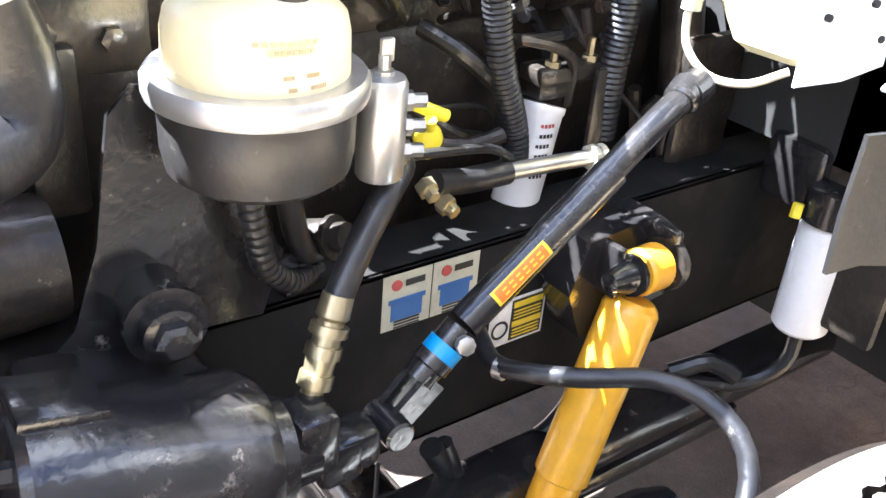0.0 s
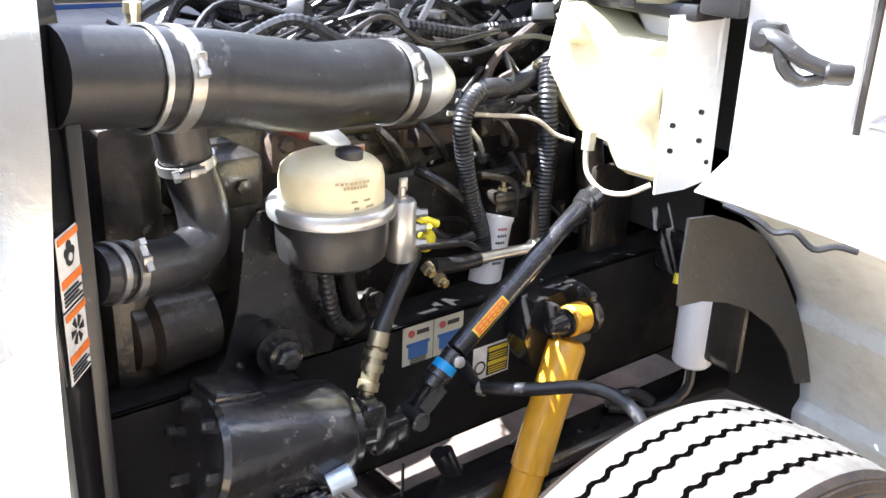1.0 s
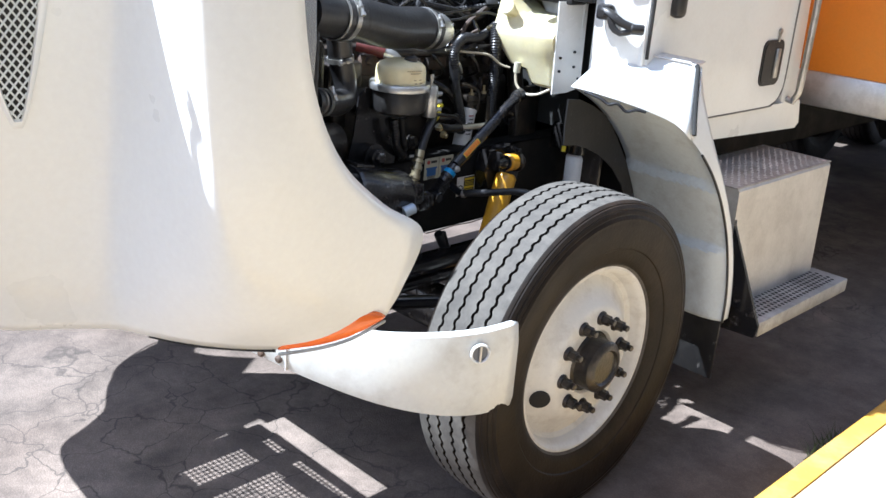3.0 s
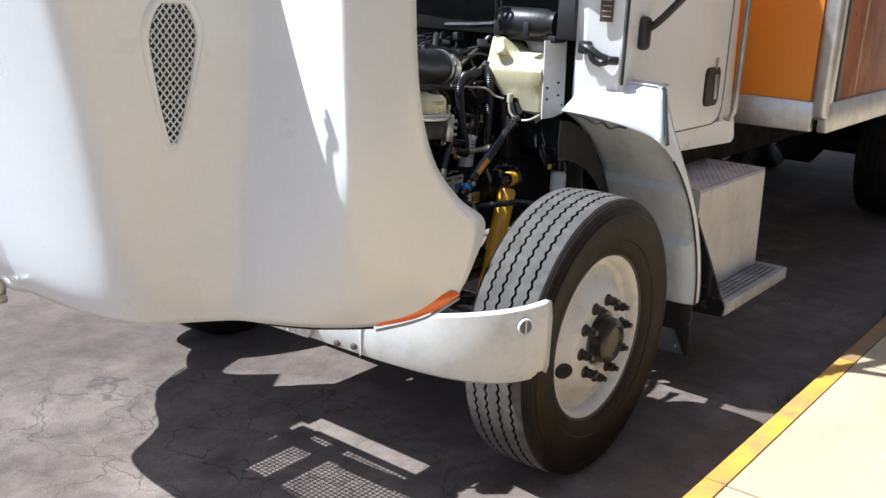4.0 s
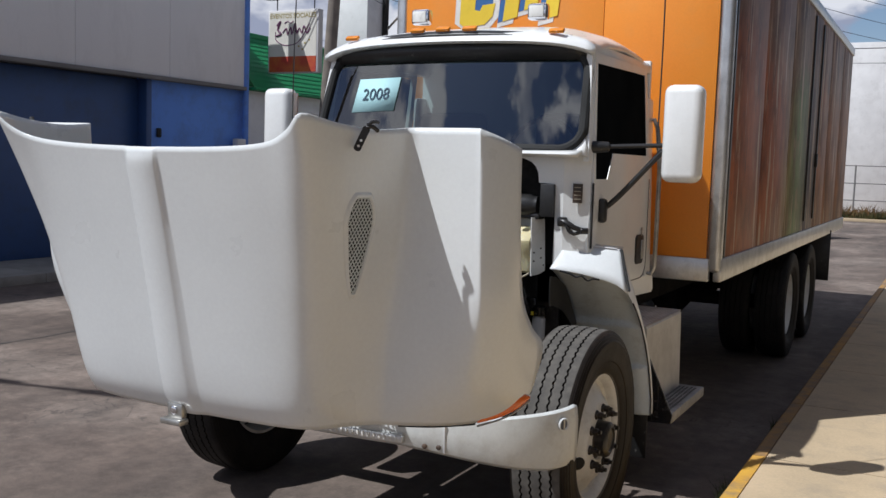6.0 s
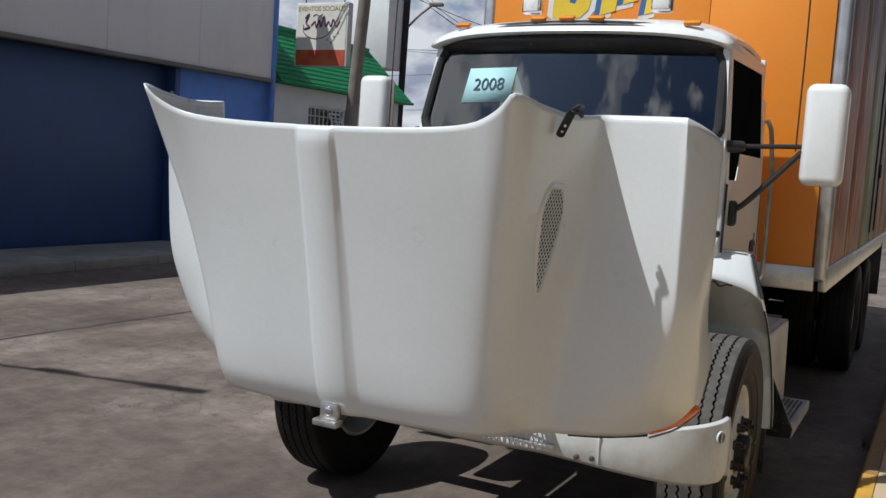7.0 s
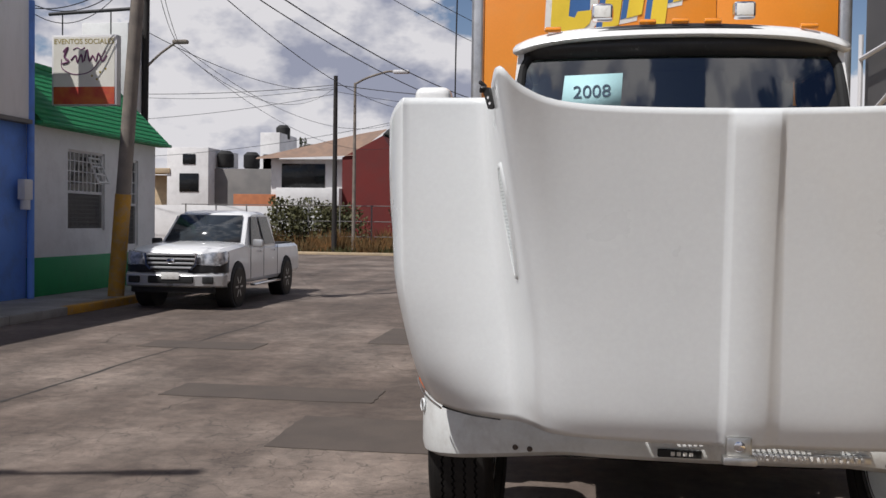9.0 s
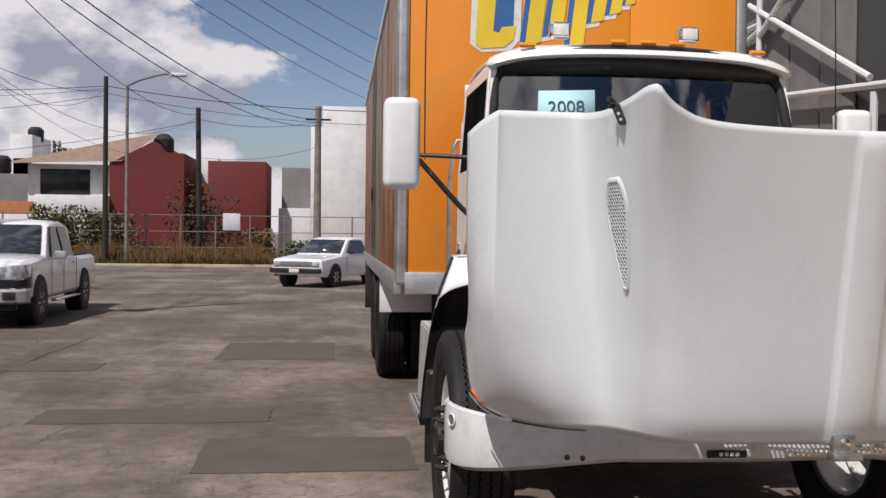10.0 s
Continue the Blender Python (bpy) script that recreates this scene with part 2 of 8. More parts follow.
BRASS = surf("brass", (0.55, 0.47, 0.28), (0.45, 0.40, 0.27), rough=0.32, metal=0.9, scale=12, dirt=(0.15, 0.12, 0.08), dirt_amt=0.4, dirt_scale=16)
ALU = surf("aluminium", (0.66, 0.66, 0.65), (0.52, 0.52, 0.51), rough=0.34, metal=0.85, scale=5, dirt=(0.24, 0.22, 0.19), dirt_amt=0.35, dirt_scale=9)
STEPD = surf("worn_step_plate", (0.44, 0.43, 0.41), (0.32, 0.31, 0.295), rough=0.5, metal=0.5, scale=6, dirt=(0.14, 0.13, 0.12), dirt_amt=0.5, dirt_scale=14)
ALUD = surf("aluminium_tread", (0.62, 0.60, 0.57), (0.50, 0.48, 0.455), rough=0.45, metal=0.6, scale=6, dirt=(0.3, 0.28, 0.25), dirt_amt=0.25, dirt_scale=14)
CHROME = surf("chrome", (0.8, 0.8, 0.82), (0.7, 0.7, 0.72), rough=0.12, metal=1.0, bump=0.0)
RADI = surf("radiator_panel", (0.70, 0.70, 0.67), (0.60, 0.60, 0.57), rough=0.27, metal=0.92, scale=4, dirt=(0.2, 0.18, 0.15), dirt_amt=0.22, dirt_scale=7)
YELLOW = surf("yellow_enamel", (0.80, 0.42, 0.02), (0.76, 0.38, 0.02), rough=0.35, dirt=(0.3, 0.18, 0.05), dirt_amt=0.25, dirt_scale=12, coat=0.3)
YPLAST = surf("yellow_plastic", (0.85, 0.72, 0.03), rough=0.4)
TREAD = surf("tyre_tread", (0.105, 0.096, 0.084), (0.066, 0.060, 0.053), rough=0.85, scale=22, dirt=(0.06, 0.055, 0.05), dirt_amt=0.35, dirt_scale=9, bump=0.5)
TYREK = surf("clean_tyre", (0.009, 0.008, 0.008), (0.014, 0.013, 0.012), spec=0.25, rough=0.65, scale=6, dirt=(0.10, 0.085, 0.07), dirt_amt=0.15, dirt_scale=5, bump=0.2)
TYRE = surf("tyre_rubber", (0.011, 0.009, 0.008), (0.019, 0.015, 0.012), spec=0.12, rough=0.42, scale=6, dirt=(0.055, 0.038, 0.027), dirt_amt=0.30, dirt_scale=5, bump=0.2)
CHASSIS = surf("chassis_black", (0.006, 0.006, 0.006), (0.011, 0.010, 0.009), spec=0.2, rough=0.8, scale=6, dirt=(0.05, 0.042, 0.035), dirt_amt=0.3, dirt_scale=8)
RIMW = surf("rim_paint", (0.72, 0.71, 0.68), (0.62, 0.61, 0.58), rough=0.42, dirt=(0.30, 0.26, 0.21), dirt_amt=0.45, dirt_scale=8)
TANKP = surf("tank_plastic", (0.70, 0.65, 0.44), (0.60, 0.53, 0.31), rough=0.42, scale=6, sub=0.35, bump=0.04)
BOWL = surf("bowl_plastic", (0.74, 0.66, 0.42), (0.66, 0.56, 0.32), rough=0.28, scale=9, sub=0.3, bump=0.04)
FILTW = surf("filter_white", (0.78, 0.77, 0.76), (0.70, 0.69, 0.68), rough=0.4, dirt=(0.3, 0.28, 0.25), dirt_amt=0.3, dirt_scale=10)
ORANGE = surf("orange_panel", (0.73, 0.25, 0.014), (0.68, 0.215, 0.012), rough=0.4, scale=1.5, dirt=(0.5, 0.22, 0.06), dirt_amt=0.3, dirt_scale=3)
AMBER = surf("amber_lens", (0.80, 0.16, 0.01), (0.72, 0.12, 0.01), rough=0.2, bump=0.2, coat=0.5)
AMBER2 = surf("amber_marker", (0.80, 0.26, 0.01), rough=0.2, coat=0.5)
PAPER = surf("paper", (0.42, 0.66, 0.68), (0.40, 0.63, 0.66), rough=0.7)
INK = surf("ink", (0.03, 0.06, 0.10), rough=0.7)
LABW = surf("label_white", (0.74, 0.73, 0.69), (0.66, 0.64, 0.60), rough=0.5, dirt=(0.3, 0.27, 0.2), dirt_amt=0.4, dirt_scale=20)
LABO = surf("label_orange", (0.75, 0.18, 0.02), rough=0.5)
LABY = surf("label_yellow", (0.78, 0.56, 0.03), rough=0.5)
LABK = surf("label_black", (0.02, 0.02, 0.02), rough=0.5)
LABB = surf("label_blue", (0.04, 0.13, 0.34), rough=0.5)
LABG = surf("label_cream", (0.50, 0.485, 0.37), (0.43, 0.415, 0.31), rough=0.5, dirt=(0.25, 0.22, 0.17), dirt_amt=0.4, dirt_scale=20)
LABR = surf("label_red", (0.42, 0.07, 0.06), rough=0.5)
# near-black: paints shade in gaps and cavities, and serves for rubber and tanks
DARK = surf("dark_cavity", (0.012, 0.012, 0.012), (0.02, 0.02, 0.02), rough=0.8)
KERBO = surf("kerb_ochre", (0.52, 0.27, 0.03), (0.42, 0.22, 0.035), rough=0.75, scale=4, dirt=(0.28, 0.25, 0.20), dirt_amt=0.6, dirt_scale=7)
TUBEC = surf("clear_tube", (0.44, 0.39, 0.29), (0.36, 0.32, 0.24), rough=0.3)
BLUETAPE = surf("blue_tape", (0.02, 0.28, 0.62), rough=0.4)
WSGLASS = glass("windscreen_glass", (0.22, 0.30, 0.30))
WINDK = surf("side_glass", (0.006, 0.007, 0.008), (0.010, 0.011, 0.012), rough=0.3, spec=0.0, bump=0.0)
GLASSD = surf("dark_glass", (0.006, 0.007, 0.008), (0.010, 0.011, 0.012), rough=0.12, spec=0.35, bump=0.0)
SEAT = surf("cab_trim", (0.10, 0.10, 0.11), (0.07, 0.07, 0.07), rough=0.7)


# ---- mesh helpers ----
def add_box(bm, c, s, bevel=0.0, m=None, mi=0, seg=2):
    r = bmesh.ops.create_cube(bm, size=1.0)
    mat = (m if m is not None else Matrix.Identity(4))
    mat = Matrix.Translation(c) @ mat @ Matrix.Diagonal((*s, 1))
    vs = r["verts"]
    bmesh.ops.transform(bm, matrix=mat, verts=vs)
    fs = {f for v in vs for f in v.link_faces}
    for f in fs:
        f.material_index = mi
    if bevel:
        es = list({e for v in vs for e in v.link_edges})
        bmesh.ops.bevel(bm, geom=es, offset=bevel, segments=seg, affect="EDGES", profile=0.5, material=-1)


def frame_of(d):
    d = Vector(d).normalized()
    a = Vector((0, 0, 1)) if abs(d.z) < 0.9 else Vector((0, 1, 0))
    u = d.cross(a).normalized()
    return d, u, d.cross(u).normalized()


def ring(bm, c, u, w, r, n):
    c = Vector(c)
    return [bm.verts.new(c + u * (r * math.cos(2 * math.pi * i / n)) + w * (r * math.sin(2 * math.pi * i / n))) for i in range(n)]


def bridge(bm, a, b, mi=0, closed=True):
    n = len(a)
    for i in range(n if closed else n - 1):
        j = (i + 1) % n
        bm.faces.new((a[i], a[j], b[j], b[i])).material_index = mi


def add_turned(bm, base, axis, prof, n=28, mi=0, caps=True):
    """A turned body: prof lists (distance along the axis, radius)."""
    d, u, w = frame_of(axis)
    rings = [ring(bm, Vector(base) + d * h, u, w, max(r, 1e-4), n) for h, r in prof]
    for a, b in zip(rings, rings[1:]):
        bridge(bm, a, b, mi)
    if caps:
        bm.faces.new(rings[0]).material_index = mi
        bm.faces.new(rings[-1][::-1]).material_index = mi


def add_cyl(bm, p0, p1, r0, r1=None, n=20, mi=0, edge=0.0):
    L = (Vector(p1) - Vector(p0)).length
    r1 = r0 if r1 is None else r1
    prof = [(0, r0), (L, r1)]
    if edge:
        prof = [(0, r0 - edge), (edge, r0), (L - edge, r1), (L, r1 - edge)]
    add_turned(bm, p0, Vector(p1) - Vector(p0), prof, n, mi)


def spline(pts, step=0.02):
    """Smooth line through points."""
    P = [Vector(p) for p in pts]
    if len(P) == 2:
        k = max(2, int((P[1] - P[0]).length / step))
        return [P[0].lerp(P[1], i / k) for i in range(k + 1)]
    Q = [P[0] * 2 - P[1]] + P + [P[-1] * 2 - P[-2]]
    out = []
    for i in range(1, len(Q) - 2):
        a, b, c, d = Q[i - 1], Q[i], Q[i + 1], Q[i + 2]
        k = max(2, int((c - b).length / step))
        for j in range(k):
            t = j / k
            out.append(0.5 * (2 * b + (c - a) * t + (2 * a - 5 * b + 4 * c - d) * t * t + (3 * b - a - 3 * c + d) * t ** 3))
    return out + [P[-1]]


def add_tube(bm, pts, r, n=10, step=0.02, mi=0, ribs=0.0, taper=None):
    """A hose or pipe along a smooth line; ribs: the pitch of a corrugated hose."""
    L = spline(pts, ribs / 4 if ribs else step)
    d, u, w = frame_of(L[1] - L[0])
    prev = None
    first = None
    for i, p in enumerate(L):
        t = (L[min(i + 1, len(L) - 1)] - L[max(i - 1, 0)]).normalized()
        u = (u - t * u.dot(t)).normalized()
        w = t.cross(u)
        rr = r if taper is None else r * (1 + (taper - 1) * i / (len(L) - 1))
        if ribs:
            rr *= (1.0, 1.05, 1.0, 0.93)[i % 4]
        cur = ring(bm, p, u, w, rr, n)
        if prev:
            bridge(bm, prev, cur, mi)
        else:
            first = cur
        prev = cur
    bm.faces.new(first[::-1]).material_index = mi
    bm.faces.new(prev).material_index = mi


def add_sheet(bm, grid, mi=0):
    V = [[bm.verts.new(p) for p in row] for row in grid]
    for a, b in zip(V, V[1:]):
        bridge(bm, a, b, mi, closed=False)
    return V


def add_prism(bm, poly, d, mi=0):
    """A flat outline (3D points) pushed along d."""
    a = [bm.verts.new(p) for p in poly]
    b = [bm.verts.new(Vector(p) + Vector(d)) for p in poly]
    bridge(bm, a, b, mi)
    bm.faces.new(a[::-1]).material_index = mi
    bm.faces.new(b).material_index = mi


def part(name, bm, material, parent=None, label="", angle=35, solid=0.0, category="", group="", kind="", keep=False):
    """Links a bmesh as one mesh object under its thing, or as a thing."""
    bmesh.ops.recalc_face_normals(bm, faces=bm.faces[:])
    me = bpy.data.meshes.new(name)
    bm.to_mesh(me)
    bm.free()
    for m in (material if isinstance(material, (list, tuple)) else [material]):
        me.materials.append(m)
    me.polygons.foreach_set("use_smooth", [True] * len(me.polygons))
    me.set_sharp_from_angle(angle=radians(angle))
    ob = new(name, me)
    if parent is not None:
        ob.parent = parent
    if solid:
        s = ob.modifiers.new("thickness", "SOLIDIFY")
        s.thickness, s.offset = solid, -1.0
    return tagged(ob, label, category, group, kind)


def parts(name, bm, material, parent, **kw):
    """Each loose piece of a bmesh becomes a part of its own."""
    left = set(bm.faces)
    while left:
        todo, piece = [left.pop()], []
        while todo:
            f = todo.pop()
            piece.append(f)
            for v in f.verts:
                for g in v.link_faces:
                    if g in left:
                        left.remove(g)
                        todo.append(g)
        b2 = B()
        at = {}
        for f in piece:
            vs = []
            for v in f.verts:
                if v not in at:
                    at[v] = b2.verts.new(v.co)
                vs.append(at[v])
            b2.faces.new(vs).material_index = f.material_index
        part(name, b2, material, parent, **kw)
    bm.free()


def thing(name, at, label, category, group=""):
    e = new(name)
    e.location = at
    e.empty_display_size = 0.1
    return tagged(e, label, category, group)


def child_of(ob, parent, at=None):
    """Parents ob, built in world places, under a thing that stands at a place of its own."""
    ob.parent = parent
    ob.matrix_parent_inverse = Matrix.Translation(at).inverted() if at is not None else Matrix.Identity(4)
    return ob


def B():
    return bmesh.new()


def box_part(name, c, s, material, parent, label="", bevel=0.004, m=None, **k):
    bm = B()
    add_box(bm, c, s, bevel, m)
    return part(name, bm, material, parent, label, **k)


def same_mesh(name, ob, m, parent, label=""):
    o = new(name, ob.data)
    o.parent = parent
    o.matrix_basis = m
    return tagged(o, label)


def words(name, body, size, m, material, parent, depth=0.001, align="CENTER", space=1.0):
    """Letters as a mesh, lying in the xy plane of m."""
    cu = bpy.data.curves.new(name, "FONT")
    cu.body, cu.size, cu.extrude, cu.align_x, cu.align_y, cu.space_character = body, size, depth, align, "CENTER", space
    tmp = new("tmp", cu)
    bpy.context.view_layer.update()
    me = bpy.data.meshes.new_from_object(tmp.evaluated_get(bpy.context.evaluated_depsgraph_get()))
    bpy.data.objects.remove(tmp)
    me.materials.clear()
    me.materials.append(material)
    ob = new(name, me)
    ob.parent = parent
    ob.matrix_basis = m
    return ob


# ---- ground, kerbs ----
ASPH = road("asphalt")
PATCH = surf("asphalt_patch", (0.094, 0.075, 0.062), (0.076, 0.061, 0.051), rough=0.9, scale=3, fine=80, bump=0.5)
CRACK = surf("crack_tar", (0.045, 0.04, 0.037), rough=0.9)
CONC = surf("concrete", (0.53, 0.405, 0.255), (0.44, 0.34, 0.215), rough=0.85, scale=1.4, fine=70, bump=0.3, dirt=(0.24, 0.21, 0.17), dirt_amt=0.4, dirt_scale=4)
CONCG = surf("concrete_grey", (0.30, 0.285, 0.26), (0.23, 0.22, 0.20), rough=0.88, scale=1.4, fine=70, bump=0.3, dirt=(0.12, 0.11, 0.10), dirt_amt=0.4, dirt_scale=4)
KERBY = surf("kerb_yellow", (0.62, 0.35, 0.035), (0.50, 0.27, 0.045), rough=0.75, scale=4, dirt=(0.21, 0.155, 0.105), dirt_amt=0.85, dirt_scale=5)
# kerb paint with wear and the truck-side shade both put into the colour
KERBSHD = surf("worn_kerb", (0.40, 0.21, 0.045), (0.24, 0.15, 0.07), rough=0.8, scale=5, dirt=(0.15, 0.115, 0.085), dirt_amt=0.9, dirt_scale=4)
BLUE = surf("blue_wall", (0.14, 0.29, 0.74), (0.12, 0.26, 0.68), rough=0.7, scale=0.8, dirt=(0.10, 0.14, 0.27), dirt_amt=0.4, dirt_scale=2)
NAVY = surf("navy_gate", (0.030, 0.072, 0.20), (0.025, 0.062, 0.175), rough=0.5, scale=1.0, dirt=(0.03, 0.05, 0.1), dirt_amt=0.5, dirt_scale=3)
GREYW = surf("grey_cladding", (0.64, 0.63, 0.63), (0.60, 0.59, 0.59), rough=0.7, scale=0.6, dirt=(0.35, 0.34, 0.33), dirt_amt=0.25, dirt_scale=2, stretch=(1, 1, 0.3))
CLAD = surf("pale_cladding", (0.80, 0.785, 0.77), (0.755, 0.74, 0.73), rough=0.7, scale=0.6, dirt=(0.45, 0.44, 0.42), dirt_amt=0.22, dirt_scale=1.6, stretch=(1, 1, 0.3))
WALLW = surf("white_render", (0.72, 0.71, 0.70), (0.64, 0.63, 0.62), rough=0.8, scale=1.0, dirt=(0.42, 0.40, 0.38), dirt_amt=0.3, dirt_scale=2.5)
GREENP = surf("green_paint", (0.015, 0.26, 0.085), (0.012, 0.22, 0.07), rough=0.6, dirt=(0.02, 0.14, 0.06), dirt_amt=0.4, dirt_scale=3)
REDW = surf("maroon_wall", (0.15, 0.018, 0.015), (0.12, 0.015, 0.013), rough=0.8, scale=0.7, dirt=(0.10, 0.03, 0.025), dirt_amt=0.4, dirt_scale=1.5)
GREYB = surf("grey_block", (0.20, 0.19, 0.18), (0.15, 0.145, 0.14), rough=0.9, scale=1)
ROOFB = surf("brown_roof", (0.26, 0.17, 0.12), (0.20, 0.135, 0.10), rough=0.8)
TILEO = surf("roof_tile", (0.42, 0.15, 0.06), (0.34, 0.12, 0.05), rough=0.8)
POLEM = surf("pole_concrete", (0.24, 0.205, 0.17), (0.16, 0.138, 0.118), rough=0.85, scale=3)
WOOD = surf("pole_wood", (0.028, 0.023, 0.020), (0.018, 0.016, 0.015), rough=0.85, scale=6)
GRASS = surf("dry_grass", (0.20, 0.098, 0.030), (0.085, 0.058, 0.020), rough=0.9, scale=2)
LEAF = surf("leaf", (0.048, 0.058, 0.015), (0.028, 0.036, 0.010), rough=0.7, scale=2)
WIRE = surf("wire", (0.02, 0.02, 0.022), rough=0.6)

bm = B()
add_sheet(bm, [[(-1500, y, 0) for y in (-1500, -20, 36.6)], [(-8.3, y, 0) for y in (-1500, -20, 36.6)], [(1500, y, 0) for y in (-1500, -20, 36.6)]])
add_sheet(bm, [[(-1500, y, 0) for y in (36.6, 1500)], [(1500, y, 0) for y in (36.6, 1500)]])
part("ground", bm, ASPH, label="worn grey asphalt street with patches and cracks", category="road", kind="structure")

# kerb and pavement on the driver's side of the truck
def kx(y):
    """The kerb line, which drifts away from the truck."""
    return 1.545 + 0.0075 * y


pav = thing("pavement", (0, 0, 0), "pale concrete pavement with a worn yellow painted kerb", "pavement")
tagged(pav, kind="structure")
y = -9.0
i = 0
while y < 24:
    bm = B()
    y1 = y + 1.5
    for (yy0, yy1) in ((y + 0.006, y1 - 0.006),):
        add_prism(bm, [(kx(yy0) + 0.096, yy0, 0), (kx(yy1) + 0.096, yy1, 0), (kx(yy1) + 4.2, yy1, 0), (kx(yy0) + 4.2, yy0, 0)], (0, 0, 0.125))
    part("slab", bm, CONC, pav)
    bm = B()
    add_prism(bm, [(kx(y) - 0.01, y + 0.004, -0.05), (kx(y) + 0.005, y + 0.004, 0.11), (kx(y) + 0.02, y + 0.004, 0.127), (kx(y) + 0.092, y + 0.004, 0.13), (kx(y) + 0.092, y + 0.004, -0.05)], (kx(y1) - kx(y), 1.492, 0))
    # stones past y = 1 take the colour with shade painted in
    part("kerb_stone", bm, KERBY if y < 1 else KERBSHD, pav, "worn yellow kerb stone" if i == 0 else "")
    y, i = y1, i + 1

# far pavement on the other side of the street
pav2 = thing("pavement_far", (0, 0, 0), "grey concrete pavement along the blue building", "pavement")
tagged(pav2, kind="structure")
y = -6.0
while y < 16:
    bm = B()
    add_box(bm, (-9.1, y + 0.75, 0.065), (1.4, 1.49, 0.13), 0.006)
    part("slab", bm, CONCG, pav2)
    bm = B()
    add_box(bm, (-8.31, y + 0.75, 0.06), (0.15, 1.494, 0.142), 0.015)
    part("kerb_stone", bm, KERBO if 8.4 < y < 12 else CONCG, pav2)
    y += 1.5
bm = B()
add_box(bm, (-8, 36.7, 0.05), (60, 0.16, 0.14), 0.02)
part("kerb_end", bm, CONC, label="pale kerb at the end of the street", category="kerb", kind="structure")
bm = B()
add_box(bm, (-8, 42, 0.03), (60, 10.4, 0.06))
part("verge", bm, GRASS, label="dry earth and straw verge behind the kerb", category="ground", kind="structure")

# repaired strips in the asphalt
for k, (x0, y0, x1, y1) in enumerate(((-2.53, 1.45, -1.1, 2.45), (-4.0, 3.05, -2.15, 3.65), (-3.05, 6.8, -1.65, 8.5), (-5.6, 5.9, -4.2, 6.5))):
    bm = B()
    rnd = random.Random(k)
    P = []
    for (ax, ay), (bx, by) in zip(((x0, y0), (x1, y0), (x1, y1), (x0, y1)), ((x1, y0), (x1, y1), (x0, y1), (x0, y0))):
        for j in range(8):
            P.append((ax + (bx - ax) * j / 8 + rnd.uniform(-.012, .012), ay + (by - ay) * j / 8 + rnd.uniform(-.015, .015), 0.0))
    add_prism(bm, P, (0, 0, 0.006))
    part("road_patch", bm, PATCH, label="darker rectangular asphalt repair in the street", category="road patch", group="asphalt repairs", kind="structure")
rnd = random.Random(5)
bm = B()
y, x = -3.0, -5.1
while y < 9:
    w = rnd.uniform(.010, .022)
    x2, y2 = -5.1 + rnd.uniform(-.02, .02) + .0035 * max(0, y - 4) ** 2, y + .35
    bm.faces.new([bm.verts.new(v) for v in ((x - w, y, .0025), (x + w, y, .0025), (x2 + w, y2, .0025), (x2 - w, y2, .0025))])
    x, y = x2, y2
for k in range(16):
    x, y, a = rnd.uniform(-8, 1.2), rnd.uniform(-4.5, 14), rnd.uniform(0, 6.28)
    pts = [Vector((x, y, 0.002))]
    for j in range(rnd.randint(16, 34)):
        a += rnd.uniform(-0.25, 0.25)
        turn = a + rnd.uniform(-0.9, 0.9)
        pts.append(pts[-1] + Vector((math.cos(turn), math.sin(turn), 0)) * 0.055)
    for p, q in zip(pts, pts[1:]):
        s = Vector((-(q - p).y, (q - p).x, 0)).normalized() * rnd.uniform(0.0015, 0.0045)
        bm.faces.new([bm.verts.new(v) for v in (p + s, p - s, q - s, q + s)])
part("road_crack", bm, CRACK, label="dark tar-filled cracks across the asphalt", category="crack", kind="structure")

# ---- the truck ----
truck = thing("truck", (0, 0, 0), "white conventional box truck with its hood tilted open", "truck")

# front wheels
TR, TW = 0.52, 0.285                # tyre radius, width


